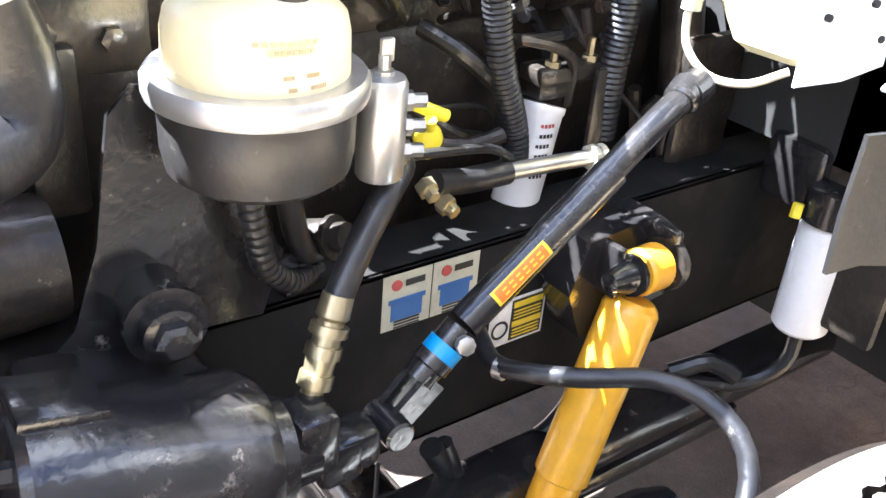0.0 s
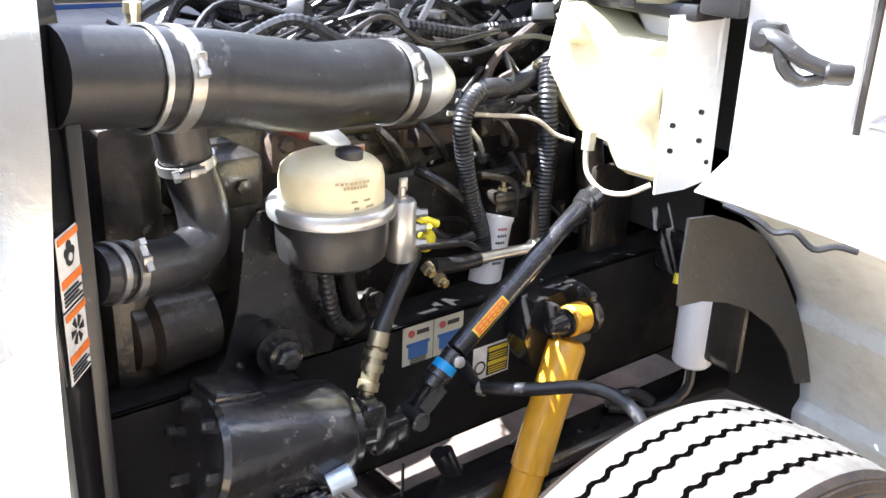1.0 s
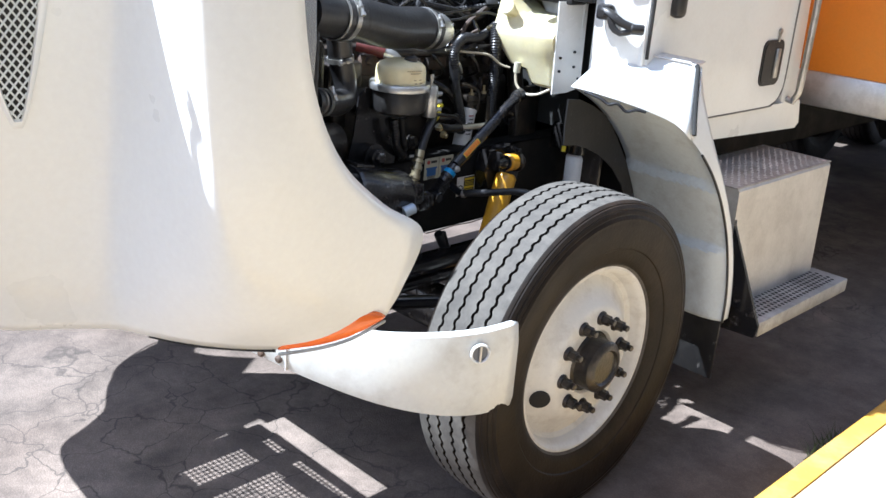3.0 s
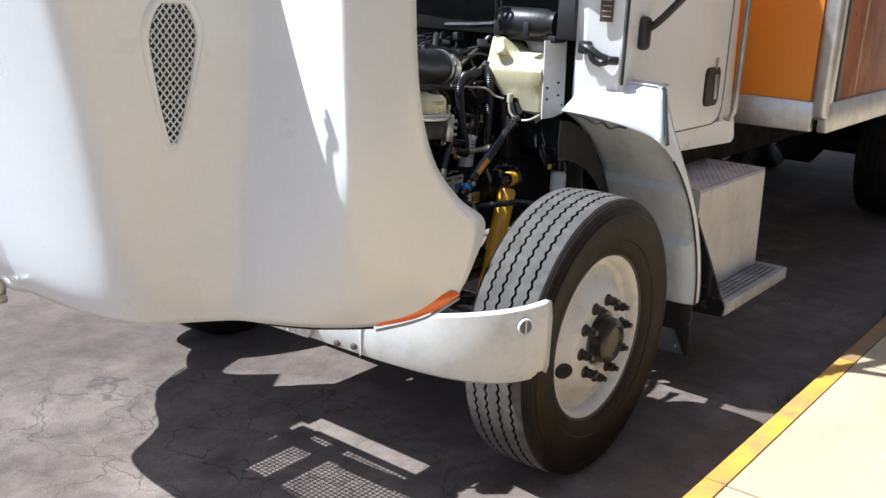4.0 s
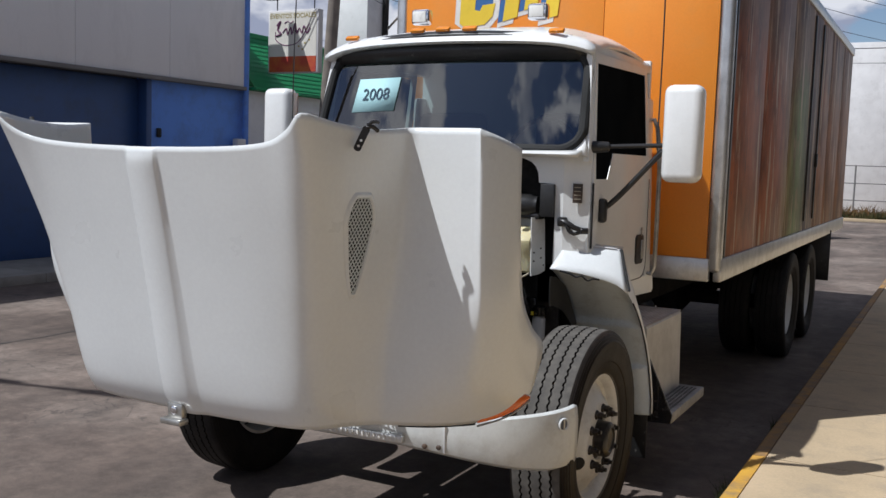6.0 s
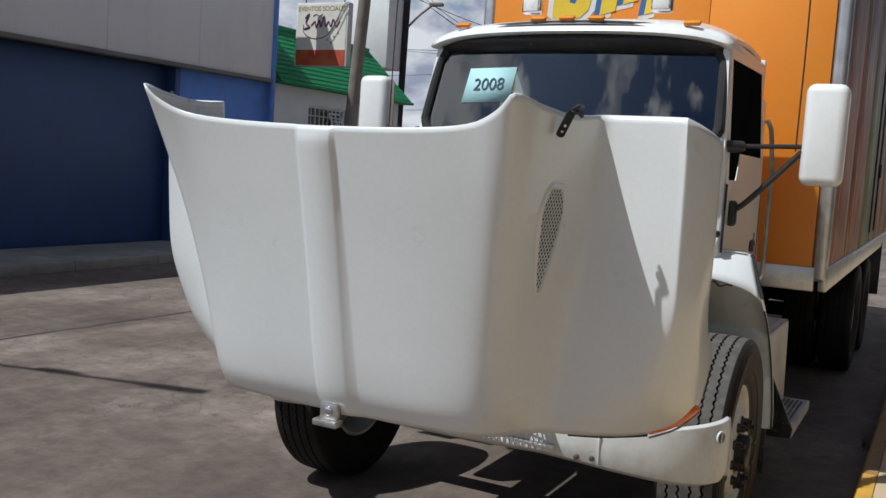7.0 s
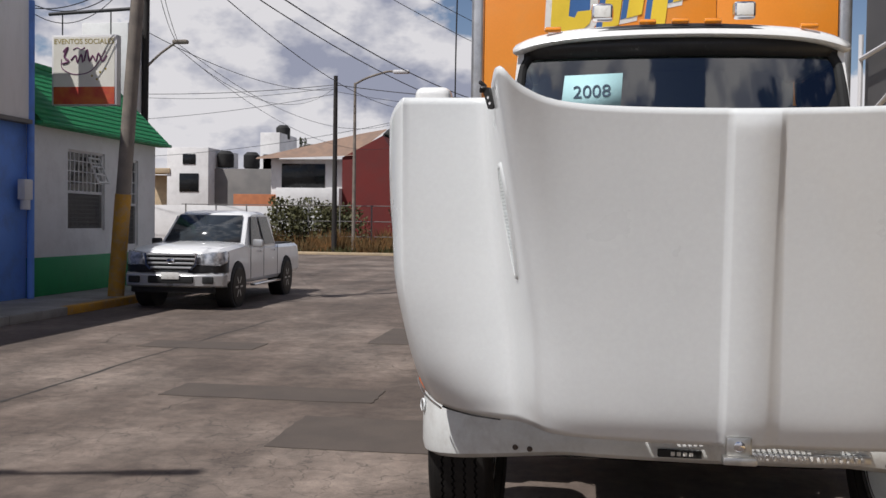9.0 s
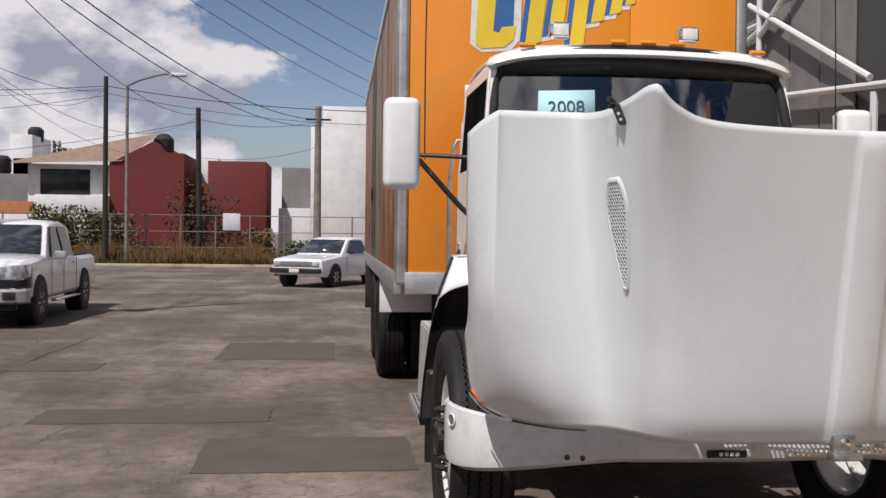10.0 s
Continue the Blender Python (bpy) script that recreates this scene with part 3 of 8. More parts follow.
def tyre_mesh(bm, zig=True, n=360):
    """A truck tyre round the x axis: five ribs, four wavy grooves, shoulder rings, bulging sides."""
    h = TW / 2
    prof = []                          # x, r, groove?, tread?
    side = [(0.090, 0.300), (0.104, 0.303), (0.112, 0.312), (0.122, 0.335), (0.130, 0.365), (0.1335, 0.368), (0.1355, 0.374), (0.139, 0.40), (0.1425, 0.43), (0.143, 0.45),
            (0.1415, 0.458), (0.1425, 0.461), (0.140, 0.470), (0.1375, 0.473), (0.1385, 0.477), (0.135, 0.487), (0.132, 0.489), (0.1325, 0.493), (0.127, 0.502), (0.1225, 0.504), (0.122, 0.507), (0.112, 0.5135)]
    tread = []
    gro = (-0.072, -0.025, 0.025, 0.072)
    xs = [(-0.104, 0)]
    for g in gro:
        xs += [(g - 0.0048, 0), (g - 0.0038, 1), (g + 0.0038, 1), (g + 0.0048, 0)]
    xs += [(0.104, 0)]
    for x, g in xs:
        tread.append((x, TR - 0.012 * (x / 0.104) ** 2 * 0.45 - (0.014 if g else 0), g))
    full = [(-x, r, 2) for x, r in side] + [(x, r, g) for x, r, g in tread] + [(x, r, 2) for x, r in side[::-1]]
    rows = []
    for i in range(n):
        a = 2 * math.pi * i / n
        zz = (0.0030 if (i // 2) % 2 else -0.0030) if zig else 0
        row = []
        for x, r, g in full:
            xx = x + (zz if g in (0, 1) and abs(x) < 0.09 else 0)
            row.append(bm.verts.new((xx, r * math.cos(a), r * math.sin(a))))
        rows.append(row)
    m = len(full)
    for i in range(n):
        a, b = rows[i], rows[(i + 1) % n]
        for j in range(m - 1):
            g0, g1 = full[j][2], full[j + 1][2]
            f = bm.faces.new((a[j], a[j + 1], b[j + 1], b[j]))
            f.material_index = 1 if (g0 == 0 and g1 == 0) or (abs(full[j][0]) > 0.1 and abs(full[j][0]) < 0.113 and abs(full[j + 1][0]) < 0.113) else 0


def wheel_disc(bm, n=72):
    """The steel wheel: flange, drop, dished disc, hub hole; axis x, outside at +x."""
    prof = [(-0.10, 0.285), (-0.10, 0.300), (-0.09, 0.303), (0.085, 0.300), (0.098, 0.308), (0.105, 0.306), (0.106, 0.298), (0.098, 0.288), (0.088, 0.283), (0.062, 0.276), (0.052, 0.262), (0.056, 0.250),
            (0.078, 0.220), (0.100, 0.196), (0.112, 0.182), (0.115, 0.170), (0.115, 0.105), (0.108, 0.098), (0.06, 0.098), (0.06, 0.001)]
    add_turned(bm, (0, 0, 0), (1, 0, 0), prof, n, caps=False)


def front_wheel(side, angle, spin=0.0, out=0.998):
    w = part("front_wheel", B_disc(), RIMW, truck, "white painted steel wheel with a black tyre")
    w.matrix_basis = pose(out * side, 0, TR, 0, 0, angle + (0 if side > 0 else 180)) @ pose(0, 0, 0, spin, 0, 0)
    bm = B()
    tyre_mesh(bm)
    part("tyre", bm, [TYRE, TREAD] if side > 0 else [TYREK, TYREK], w, "worn black tyre with dusty grey zigzag tread" if side > 0 else "black tyre with wavy tread", angle=30)
    bm = B()
    add_turned(bm, (0.06, 0, 0), (1, 0, 0), [(0, 0.10), (0.045, 0.098), (0.05, 0.09), (0.055, 0.085), (0.10, 0.083), (0.108, 0.075), (0.112, 0.058), (0.104, 0.052), (0.104, 0.03), (0.1045, 0.0005)], 32)
    part("hub", bm, ENGINE, w, "greasy dark hub")
    nut = None
    for i in range(10):
        a = 2 * math.pi * i / 10 + radians(9)
        m = Matrix.Translation((0.113, 0.1430 * math.cos(a), 0.1430 * math.sin(a)))
        if nut is None:
            bm = B()
            add_turned(bm, (0, 0, 0), (1, 0, 0), [(0, 0.0225), (0.006, 0.0225), (0.012, 0.019)], 20)
            add_turned(bm, (0.012, 0, 0), (1, 0, 0), [(0, 0.0165), (0.022, 0.0165), (0.025, 0.0135)], 6)
            add_turned(bm, (0.036, 0, 0), (1, 0, 0), [(0, 0.010), (0.014, 0.010), (0.016, 0.008)], 12)
            nut = part("wheel_nut", bm, ENGINE, w, "dark flanged wheel nut")
            nut.matrix_basis = m
        else:
            same_mesh("wheel_nut", nut, m, w)
    bm = B()
    for i in range(1):
        d = Vector((0.024, 0, -0.030)).normalized()
        c = Vector((0.086, 0.214 * math.cos(3.51), 0.214 * math.sin(3.51)))
        nrm = Vector((0.74, 0.67 * math.cos(3.51), 0.67 * math.sin(3.51))).normalized()
        add_turned(bm, c - nrm * 0.006, nrm, [(0, 0.032), (0.0085, 0.032), (0.0095, 0.030)], 28)
    part("hand_hole", bm, DARK, w, "round dark hand hole")
    return w


def B_disc():
    bm = B()
    wheel_disc(bm)
    return bm


front_wheel(1, 0.0)
front_wheel(-1, 0.0, 0.0, 0.978)

# rear axles: dual wheels
for yy in (5.55, 6.88):
    for s in (1, -1):
        for off in (1.06, 0.73):
            bm = B()
            add_turned(bm, (0, 0, 0), (1, 0, 0), [(-0.08, 0.29), (0.08, 0.295), (0.10, 0.305), (0.10, 0.29), (0.02, 0.27), (-0.04, 0.24), (-0.05, 0.12), (0.05, 0.11), (0.06, 0.0005)], 40)
            w = part("rear_wheel", bm, RIMW, truck, "dusty white rear wheel" if off > 1 else "")
            w.matrix_basis = pose(off * s, yy, TR, 0, 0, 0 if s > 0 else 180)
            bm = B()
            tyre_mesh(bm, n=96)
            part("tyre", bm, TYREK, w)
for yy in (5.55, 6.88):
    bm = B()
    add_cyl(bm, (-1, yy, TR), (1, yy, TR), 0.07, n=16)
    add_turned(bm, (-0.2, yy, TR), (1, 0, 0), [(0, 0.08), (0.1, 0.2), (0.3, 0.2), (0.4, 0.08)], 24)
    part("rear_axle", bm, CHASSIS, truck)
bm = B()
add_cyl(bm, (-0.85, 0, 0.50), (0.85, 0, 0.50), 0.05, n=16)
add_box(bm, (0, 0.0, 0.44), (1.3, 0.10, 0.10), 0.02)
part("front_axle", bm, BLACK, truck, "black front axle beam")

# frame rails
for s in (1, -1):
    bm = B()
    add_box(bm, (0.426 * s, 4.1, 0.885), (0.008, 10.2, 0.265), 0.002)
    add_box(bm, (0.386 * s, 4.1, 1.0135), (0.088, 10.2, 0.008), 0.002)
    add_box(bm, (0.386 * s, 4.1, 0.7565), (0.088, 10.2, 0.008), 0.002)
    part("frame_rail", bm, CHASSIS, truck, "black painted steel frame rail")
for yy in (-0.75, 1.9, 4.6, 7.8):
    box_part("cross_member", (0, yy, 0.9), (0.84, 0.09, 0.2), CHASSIS, truck)

bm = B()
add_box(bm, (-.585, 3.2, .70), (.25, 2.9, .62), .03)
part("battery_box", bm, CHASSIS, truck, "black chassis box beside the frame rail")
bm = B()
add_turned(bm, (0, 1.2, .82), (0, 1, -.05), [(0, .20), (.5, .20), (.8, .12), (1.0, .06), (4.4, .06)], 20)
part("gearbox", bm, CHASSIS, truck, "dark gearbox and drive shaft")

# unseen block, added to keep sun off the road below the engine
bm = B()
add_box(bm, (-.60, .30, .96), (.20, .66, .46), .04)
part("air_cleaner", bm, CHASSIS, truck, "unseen black block added beside the engine to stop sunlight")
# hidden bell housing, added to cut a sunlit strip off the road
bm = B()
add_turned(bm, (0, .36, .90), (0, 1, -.06), [(0, .25), (.10, .28), (.30, .27), (.62, .22), (.85, .19)], 24)
part("bell_housing", bm, CHASSIS, truck, "unseen dark bell housing added to shade the road")

# ---- hood, tilted forward ----
# the hood's left half in eight lines from the lower to the upper edge, each from the middle outwards
LOWER_EDGE = ((0, -1.6, .832), (.3, -1.59, .832), (.46, -1.57, .832), (.54, -1.54, .832), (.58, -1.495, .83), (.606, -1.44, .828), (.64, -1.375, .825), (.682, -1.312, .822), (.745, -1.268, .818), (.855, -1.195, .815), (.965, -1.085, .818), (1.03, -.985, .832), (1.072, -.905, .855), (1.092, -.855, .885))
ROLL = ((0, -1.64, .9), (.31, -1.628, .9), (.475, -1.606, .9), (.555, -1.572, .9), (.596, -1.522, .9), (.62, -1.458, .9), (.652, -1.385, .9), (.692, -1.325, .9), (.752, -1.297, .9), (.865, -1.252, .9), (.985, -1.17, .9), (1.052, -1.065, .91), (1.09, -.95, .93), (1.102, -.815, .95))
SILL = ((0, -1.668, 1), (.315, -1.654, 1), (.485, -1.632, 1), (.565, -1.6, 1), (.606, -1.548, 1), (.63, -1.475, 1), (.661, -1.395, 1), (.7, -1.332, 1), (.758, -1.31, 1), (.872, -1.285, 1), (1.004, -1.234, 1), (1.067, -1.148, 1.01), (1.107, -1.011, 1.03), (1.11, -.765, 1.085))
WAIST_LOW = ((0, -1.697, 1.15), (.32, -1.683, 1.15), (.495, -1.662, 1.15), (.578, -1.632, 1.15), (.618, -1.58, 1.15), (.642, -1.5, 1.15), (.672, -1.412, 1.15), (.709, -1.34, 1.15), (.764, -1.318, 1.15), (.878, -1.304, 1.15), (1.033, -1.281, 1.15), (1.082, -1.231, 1.15), (1.124, -1.103, 1.165), (1.118, -.903, 1.18))
WAIST = ((0, -1.725, 1.3), (.325, -1.712, 1.3), (.505, -1.693, 1.3), (.594, -1.667, 1.3), (.637, -1.615, 1.3), (.662, -1.528, 1.3), (.69, -1.43, 1.3), (.724, -1.348, 1.3), (.774, -1.322, 1.3), (.882, -1.314, 1.3), (1.055, -1.308, 1.3), (1.094, -1.29, 1.3), (1.136, -1.186, 1.3), (1.135, -1.036, 1.295))
WAIST_HIGH = ((0, -1.765, 1.5), (.33, -1.753, 1.5), (.52, -1.738, 1.5), (.616, -1.722, 1.5), (.664, -1.672, 1.5), (.69, -1.572, 1.5), (.716, -1.456, 1.5), (.745, -1.362, 1.5), (.786, -1.326, 1.5), (.885, -1.321, 1.5), (1.057, -1.324, 1.5), (1.094, -1.317, 1.5), (1.138, -1.23, 1.5), (1.156, -1.127, 1.45))
SHOULDER = ((0, -1.808, 1.7), (.335, -1.798, 1.7), (.535, -1.79, 1.7), (.637, -1.797, 1.72), (.694, -1.772, 1.74), (.724, -1.645, 1.74), (.746, -1.498, 1.74), (.77, -1.385, 1.74), (.8, -1.334, 1.74), (.888, -1.328, 1.74), (1.057, -1.336, 1.74), (1.092, -1.335, 1.74), (1.136, -1.255, 1.72), (1.164, -1.167, 1.65))
UPPER_EDGE = ((0, -1.835, 1.822), (.34, -1.828, 1.828), (.545, -1.83, 1.846), (.65, -1.857, 1.886), (.715, -1.865, 1.938), (.746, -1.715, 1.918), (.766, -1.54, 1.905), (.786, -1.405, 1.912), (.808, -1.34, 1.92), (.89, -1.334, 1.921), (1.057, -1.343, 1.921), (1.088, -1.345, 1.917), (1.13, -1.268, 1.892), (1.164, -1.177, 1.858))
HK = list(zip(LOWER_EDGE, ROLL, SILL, WAIST_LOW, WAIST, WAIST_HIGH, SHOULDER, UPPER_EDGE))


def hood_grid(nv=48, nu=4):
    """The left half of the hood skin as rows from the lower to the upper edge."""
    cols = []
    for c in HK:
        L = spline(c, 0.005)
        cols.append([L[round(i * (len(L) - 1) / nv)] for i in range(nv + 1)])
    rows = []
    for i in range(nv + 1):
        P = [c[i] for c in cols]
        Q = [Vector((-P[1].x, P[1].y, P[1].z))] + P + [P[-1] * 2 - P[-2]]
        row = []
        for k in range(1, len(Q) - 2):
            a, b, c, d = Q[k - 1], Q[k], Q[k + 1], Q[k + 2]
            for j in range(nu):
                t = j / nu
                row.append(0.5 * (2 * b + (c - a) * t + (2 * a - 5 * b + 4 * c - d) * t * t + (3 * b - a - 3 * c + d) * t ** 3))
        row.append(P[-1])
        rows.append(row)
    return rows


def with_band(row, v, nu=4):
    """One whole line across the hood with the raised band near its middle; v from the lower to the upper edge."""
    whole = [Vector((-p.x, p.y, p.z)) for p in row[:0:-1]] + row
    mid, half = .016 - .013 * v, .052 + .006 * v
    left, right = .020, .045 - .033 * v
    rise = (.020 - .006 * v) * min(1.0, (1 - v) / .05)
    edge0, edge1 = mid - half - left, mid + half + right
    band = []
    for x, up in ((edge0 - .008, 0), (edge0, .0006), (mid - half - left * .35, .8), (mid - half, 1), (mid, 1.06), (mid + half, 1), (mid + half + right * .3, .72), (edge1, .03), (edge1 + .010, 0)):
        k = next(i for i in range(len(whole) - 1) if whole[i].x <= x <= whole[i + 1].x)
        p = whole[k].lerp(whole[k + 1], (x - whole[k].x) / (whole[k + 1].x - whole[k].x))
        band.append(Vector((x, p.y - rise * up, p.z)))
    return [p for p in whole if p.x < -.145] + band + [p for p in whole if p.x > .145]


HG = hood_grid()
bm = B()
add_sheet(bm, [with_band(r, k / (len(HG) - 1)) for k, r in enumerate(HG)])
hood = part("hood", bm, WHITE, truck, "white fibreglass hood tilted forward, with flared fenders", angle=50, solid=0.007)

# grille of the hood, facing the ground while it is open
bm = B()
for (c, d) in (((-.05, -1.22, .868), (.07, .54, .02)), ((.14, -1.49, .868), (.70, .03, .02)), ((.14, -.955, .868), (.70, .03, .02)), ((.48, -1.22, .868), (.04, .54, .02)), ((-.24, -1.22, .868), (.10, .54, .02))):
    add_box(bm, c, d, .004)
grille = part("grille_frame", bm, WHITE_IN, hood, "grille frame on the underside of the open hood")
bm = B()
for k in range(33):
    x = -.19 + .02 * k
    add_box(bm, (x, -1.22, .864), (.0055, .52, .004))
for k in range(29):
    y = -1.48 + .018 * k
    add_box(bm, (.13, y, .868), (.66, .0055, .004))
part("grille_mesh", bm, BLACKP, grille, "fine black wire mesh")

# ---- front bumper ----
bm = B()
prof = [(0.495, 0.055), (0.50, 0.030), (0.525, -0.012), (0.56, -0.02), (0.68, -0.02), (0.735, -0.012), (0.745, 0.0)]
path = [(0, -0.95), (0.45, -0.925), (0.70, -0.86), (0.86, -0.79), (0.98, -0.71), (1.07, -0.61), (1.115, -0.51), (1.128, -0.41)]
P = [Vector((x, y, 0)) for x, y in path]
L = spline(P, 0.03)
rows = []
for i, p in enumerate(L):
    t = (L[min(i + 1, len(L) - 1)] - L[max(0, i - 1)]).normalized()
    nrm = Vector((t.y, -t.x, 0))
    k = max(0.0, (p.x - 0.75) / 0.4)
    low = 0.61 - 0.11 * max(0.0, min(1.0, (p.x - 0.5) / 0.62)) ** 1.25      # the lower edge climbs to the middle
    rows.append([p + nrm * (-o) + Vector((0, 0, (z + 0.035 * k) if z > 0.6 else low + (z - 0.5) * 0.9)) for z, o in prof])
bumper_rows = [[Vector((-p.x, p.y, p.z)) for p in r] for r in rows[:0:-1]] + rows
add_sheet(bm, bumper_rows)
bumper = part("bumper", bm, BUMPW, truck, "white steel bumper with wrapped ends", angle=40, solid=0.006)

# ---- cab ----
CX, CY1 = 0.865, 1.62


# side walls with a door, window opening on each side
def cab_side(s):
    x = CX * s
    bm = B()
    add_box(bm, (x - 0.022 * s, 0.446, 1.595), (0.036, 0.03, 0.55), 0.008, seg=3)
    part("hinge_post", bm, CABW, truck, "white door hinge post")
    bm = B()
    add_box(bm, (x - 0.03 * s, 1.56, 1.66), (0.06, 0.13, 1.16), 0.02)
    part("rear_post", bm, CABW, truck)
    bm = B()
    add_prism(bm, [(x, .70, 1.145), (x, 1.66, 1.145), (x, 1.69, 1.045), (x, 1.66, 1.025), (x, .70, 1.062)], (-.06 * s, 0, 0))
    part("sill", bm, CABW, truck)
    bm = B()
    add_prism(bm, [(x, 0.37, 1.83), (x, 0.43, 1.83), (x, 0.545, 2.40), (x, 0.49, 2.41)], (-0.03 * s, 0, 0))
    part("screen_post", bm, CABW, truck)
    bm = B()
    add_box(bm, (x - 0.035 * s, 1.05, 2.42), (0.06, 1.15, 0.07), 0.02)
    part("roof_rail", bm, CABW, truck)
    # the door
    bm = B()
    xo = x + 0.006 * s
    # lower panel in a sheet with a slight crown
    add_prism(bm, [(xo, .445, 1.36), (xo, .62, 1.145), (xo, 1.36, 1.145), (xo, 1.43, 1.165), (xo, 1.465, 1.22), (xo, 1.465, 1.88), (xo, .76, 1.88), (xo, .66, 1.74), (xo, .445, 1.74)], (-0.035 * s, 0, 0))
    # window frame
    add_prism(bm, [(xo, .445, 1.74), (xo, .475, 1.74), (xo, .475, 1.87), (xo, .56, 2.37), (xo, .52, 2.37), (xo, .445, 1.90)], (-0.035 * s, 0, 0))
    add_prism(bm, [(xo, .52, 2.345), (xo, 1.465, 2.365), (xo, 1.465, 2.405), (xo, .52, 2.40)], (-0.035 * s, 0, 0))
    add_prism(bm, [(xo, 1.405, 1.88), (xo, 1.465, 1.88), (xo, 1.465, 2.37), (xo, 1.425, 2.37)], (-0.035 * s, 0, 0))
    door = part("door", bm, CABW, truck, "closed white cab door with a dark window")
    bm = B()
    add_prism(bm, [(xo - 0.004 * s, .47, 1.735), (xo - 0.004 * s, .66, 1.735), (xo - 0.004 * s, .77, 1.87), (xo - 0.004 * s, 1.42, 1.87), (xo - 0.004 * s, 1.43, 2.36), (xo - 0.004 * s, .55, 2.36), (xo - 0.004 * s, .47, 1.88)], (-0.006 * s, 0, 0))
    g = part("window", bm, WINDK, door, "dark side window")
    g.visible_shadow = False
    # handle in a dark recess, lock above
    bm = B()
    rim = [(1.318 + dy * .048 + .034 * math.cos(q), 1.320 + dz * .054 + .034 * math.sin(q)) for dy, dz, q0 in ((1, 1, 0), (-1, 1, 90), (-1, -1, 180), (1, -1, 270)) for q in [radians(q0 + 15 * k) for k in range(7)]]
    for g, d in ((1.0, .006), (.90, .009)):
        add_prism(bm, [(xo - .002 * s, 1.318 + (y - 1.318) * g, 1.320 + (z - 1.320) * g) for y, z in rim], (d * s, 0, 0))
    part("door_handle", bm, BLACKP, door, "black recessed door handle")
    bm = B()
    add_box(bm, (xo + .010 * s, 1.345, 1.318), (0.012, 0.030, 0.115), 0.005)
    part("handle_grip", bm, STEEL, door, "worn bright grip")
    bm = B()
    add_cyl(bm, (xo, 1.345, 1.44), (xo + .008 * s, 1.345, 1.44), 0.011, n=16)
    add_box(bm, (xo + .004 * s, 1.345, 1.425), (0.006, 0.012, 0.05), 0.002)
    part("lock", bm, STEEL, door)
    bm = B()
    add_tube(bm, [(xo + .001 * s, .437, 1.38), (xo + .001 * s, .437, 1.72)], 0.006, n=8)
    part("hinge_line", bm, BLACKP, door, "black rubber seal at the door edge")
    bm = B()
    add_tube(bm, [(xo, .64, 1.143), (xo, .9, 1.143), (xo, 1.33, 1.143), (xo, 1.395, 1.150), (xo, 1.445, 1.180), (xo, 1.467, 1.24), (xo, 1.467, 1.45), (xo, 1.467, 1.74)], 0.0035, n=6)
    part("door_seam", bm, GREYB, door, "dark gap round the closed door")
    # grab rail behind the door
    bm = B()
    add_tube(bm, [(x, 1.535, 1.16), (x + .04 * s, 1.54, 1.19), (x + .045 * s, 1.54, 1.6), (x + .04 * s, 1.54, 2.06), (x, 1.535, 2.1)], 0.014, n=10)
    part("grab_rail", bm, STEEL, truck, "polished grab rail behind the door")


old = set(bpy.data.meshes)
cab_side(1)
cab_side(-1)
for me in set(bpy.data.meshes) - old:            # the sides lean inwards above the belt
    for v in me.vertices:
        if v.co.z > 1.8 and "rail" not in me.name[:5]:
            v.co.x -= math.copysign(0.05 * (v.co.z - 1.8) / 0.6, v.co.x)
# floor, back, front wall with the opening over the engine, dashboard, seats
box_part("cab_back", (0, CY1 - 0.02, 1.76), (1.62, 0.04, 1.42), CABW, truck, bevel=0.01)
# floor coloured near-black to stand for the shade below the cab
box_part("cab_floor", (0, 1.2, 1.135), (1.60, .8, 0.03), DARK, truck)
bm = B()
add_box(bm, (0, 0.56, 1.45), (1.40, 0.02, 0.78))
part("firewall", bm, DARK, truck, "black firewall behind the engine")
# upright sheet added to keep the gap under the cab dark
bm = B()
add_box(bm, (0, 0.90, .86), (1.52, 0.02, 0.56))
part("transmission_shield", bm, DARK, truck, "dark sheet added under the cab in place of shade")
for s in (1, -1):
    bm = B()
    # white front panel beside the engine opening
    add_prism(bm, [(.680 * s, .40, 1.26), (.732 * s, .394, 1.28), (.732 * s, .366, 1.885), (.44 * s, .335, 1.90), (.34 * s, .333, 1.90), (.34 * s, .335, 1.853), (.43 * s, .338, 1.849), (.521 * s, .341, 1.836), (.560 * s, .344, 1.820), (.584 * s, .347, 1.797), (.598 * s, .350, 1.765), (.603 * s, .353, 1.713), (.690 * s, .366, 1.708), (.688 * s, .380, 1.535), (.682 * s, .392, 1.317)], (0, 0.03, 0))
    part("cowl_side", bm, CABW, truck, "white cowl panel beside the engine bay")
    bm = B()
    add_prism(bm, [(.732 * s, .394, 1.28), (.790 * s, .412, 1.29), (.860 * s, .440, 1.30), (.860 * s, .428, 1.84), (.790 * s, .388, 1.87), (.732 * s, .366, 1.885)], (0, 0.03, 0))
    part("cab_corner", bm, CABW, truck, "white slanted corner of the cab")
bm = B()
add_sheet(bm, [[(x, 0.30 - 0.03 * (1 - (x / .8) ** 2), 1.848), (x, 0.285 - 0.03 * (1 - (x / .8) ** 2), 1.862), (x, 0.29 - 0.03 * (1 - (x / .8) ** 2), 1.876), (x, 0.40 - 0.03 * (1 - (x / .8) ** 2), 1.895)] for x in [-.83 + 1.66 * i / 24 for i in range(25)]])
part("cowl", bm, CABW, truck, "white cowl below the windscreen", solid=0.02)
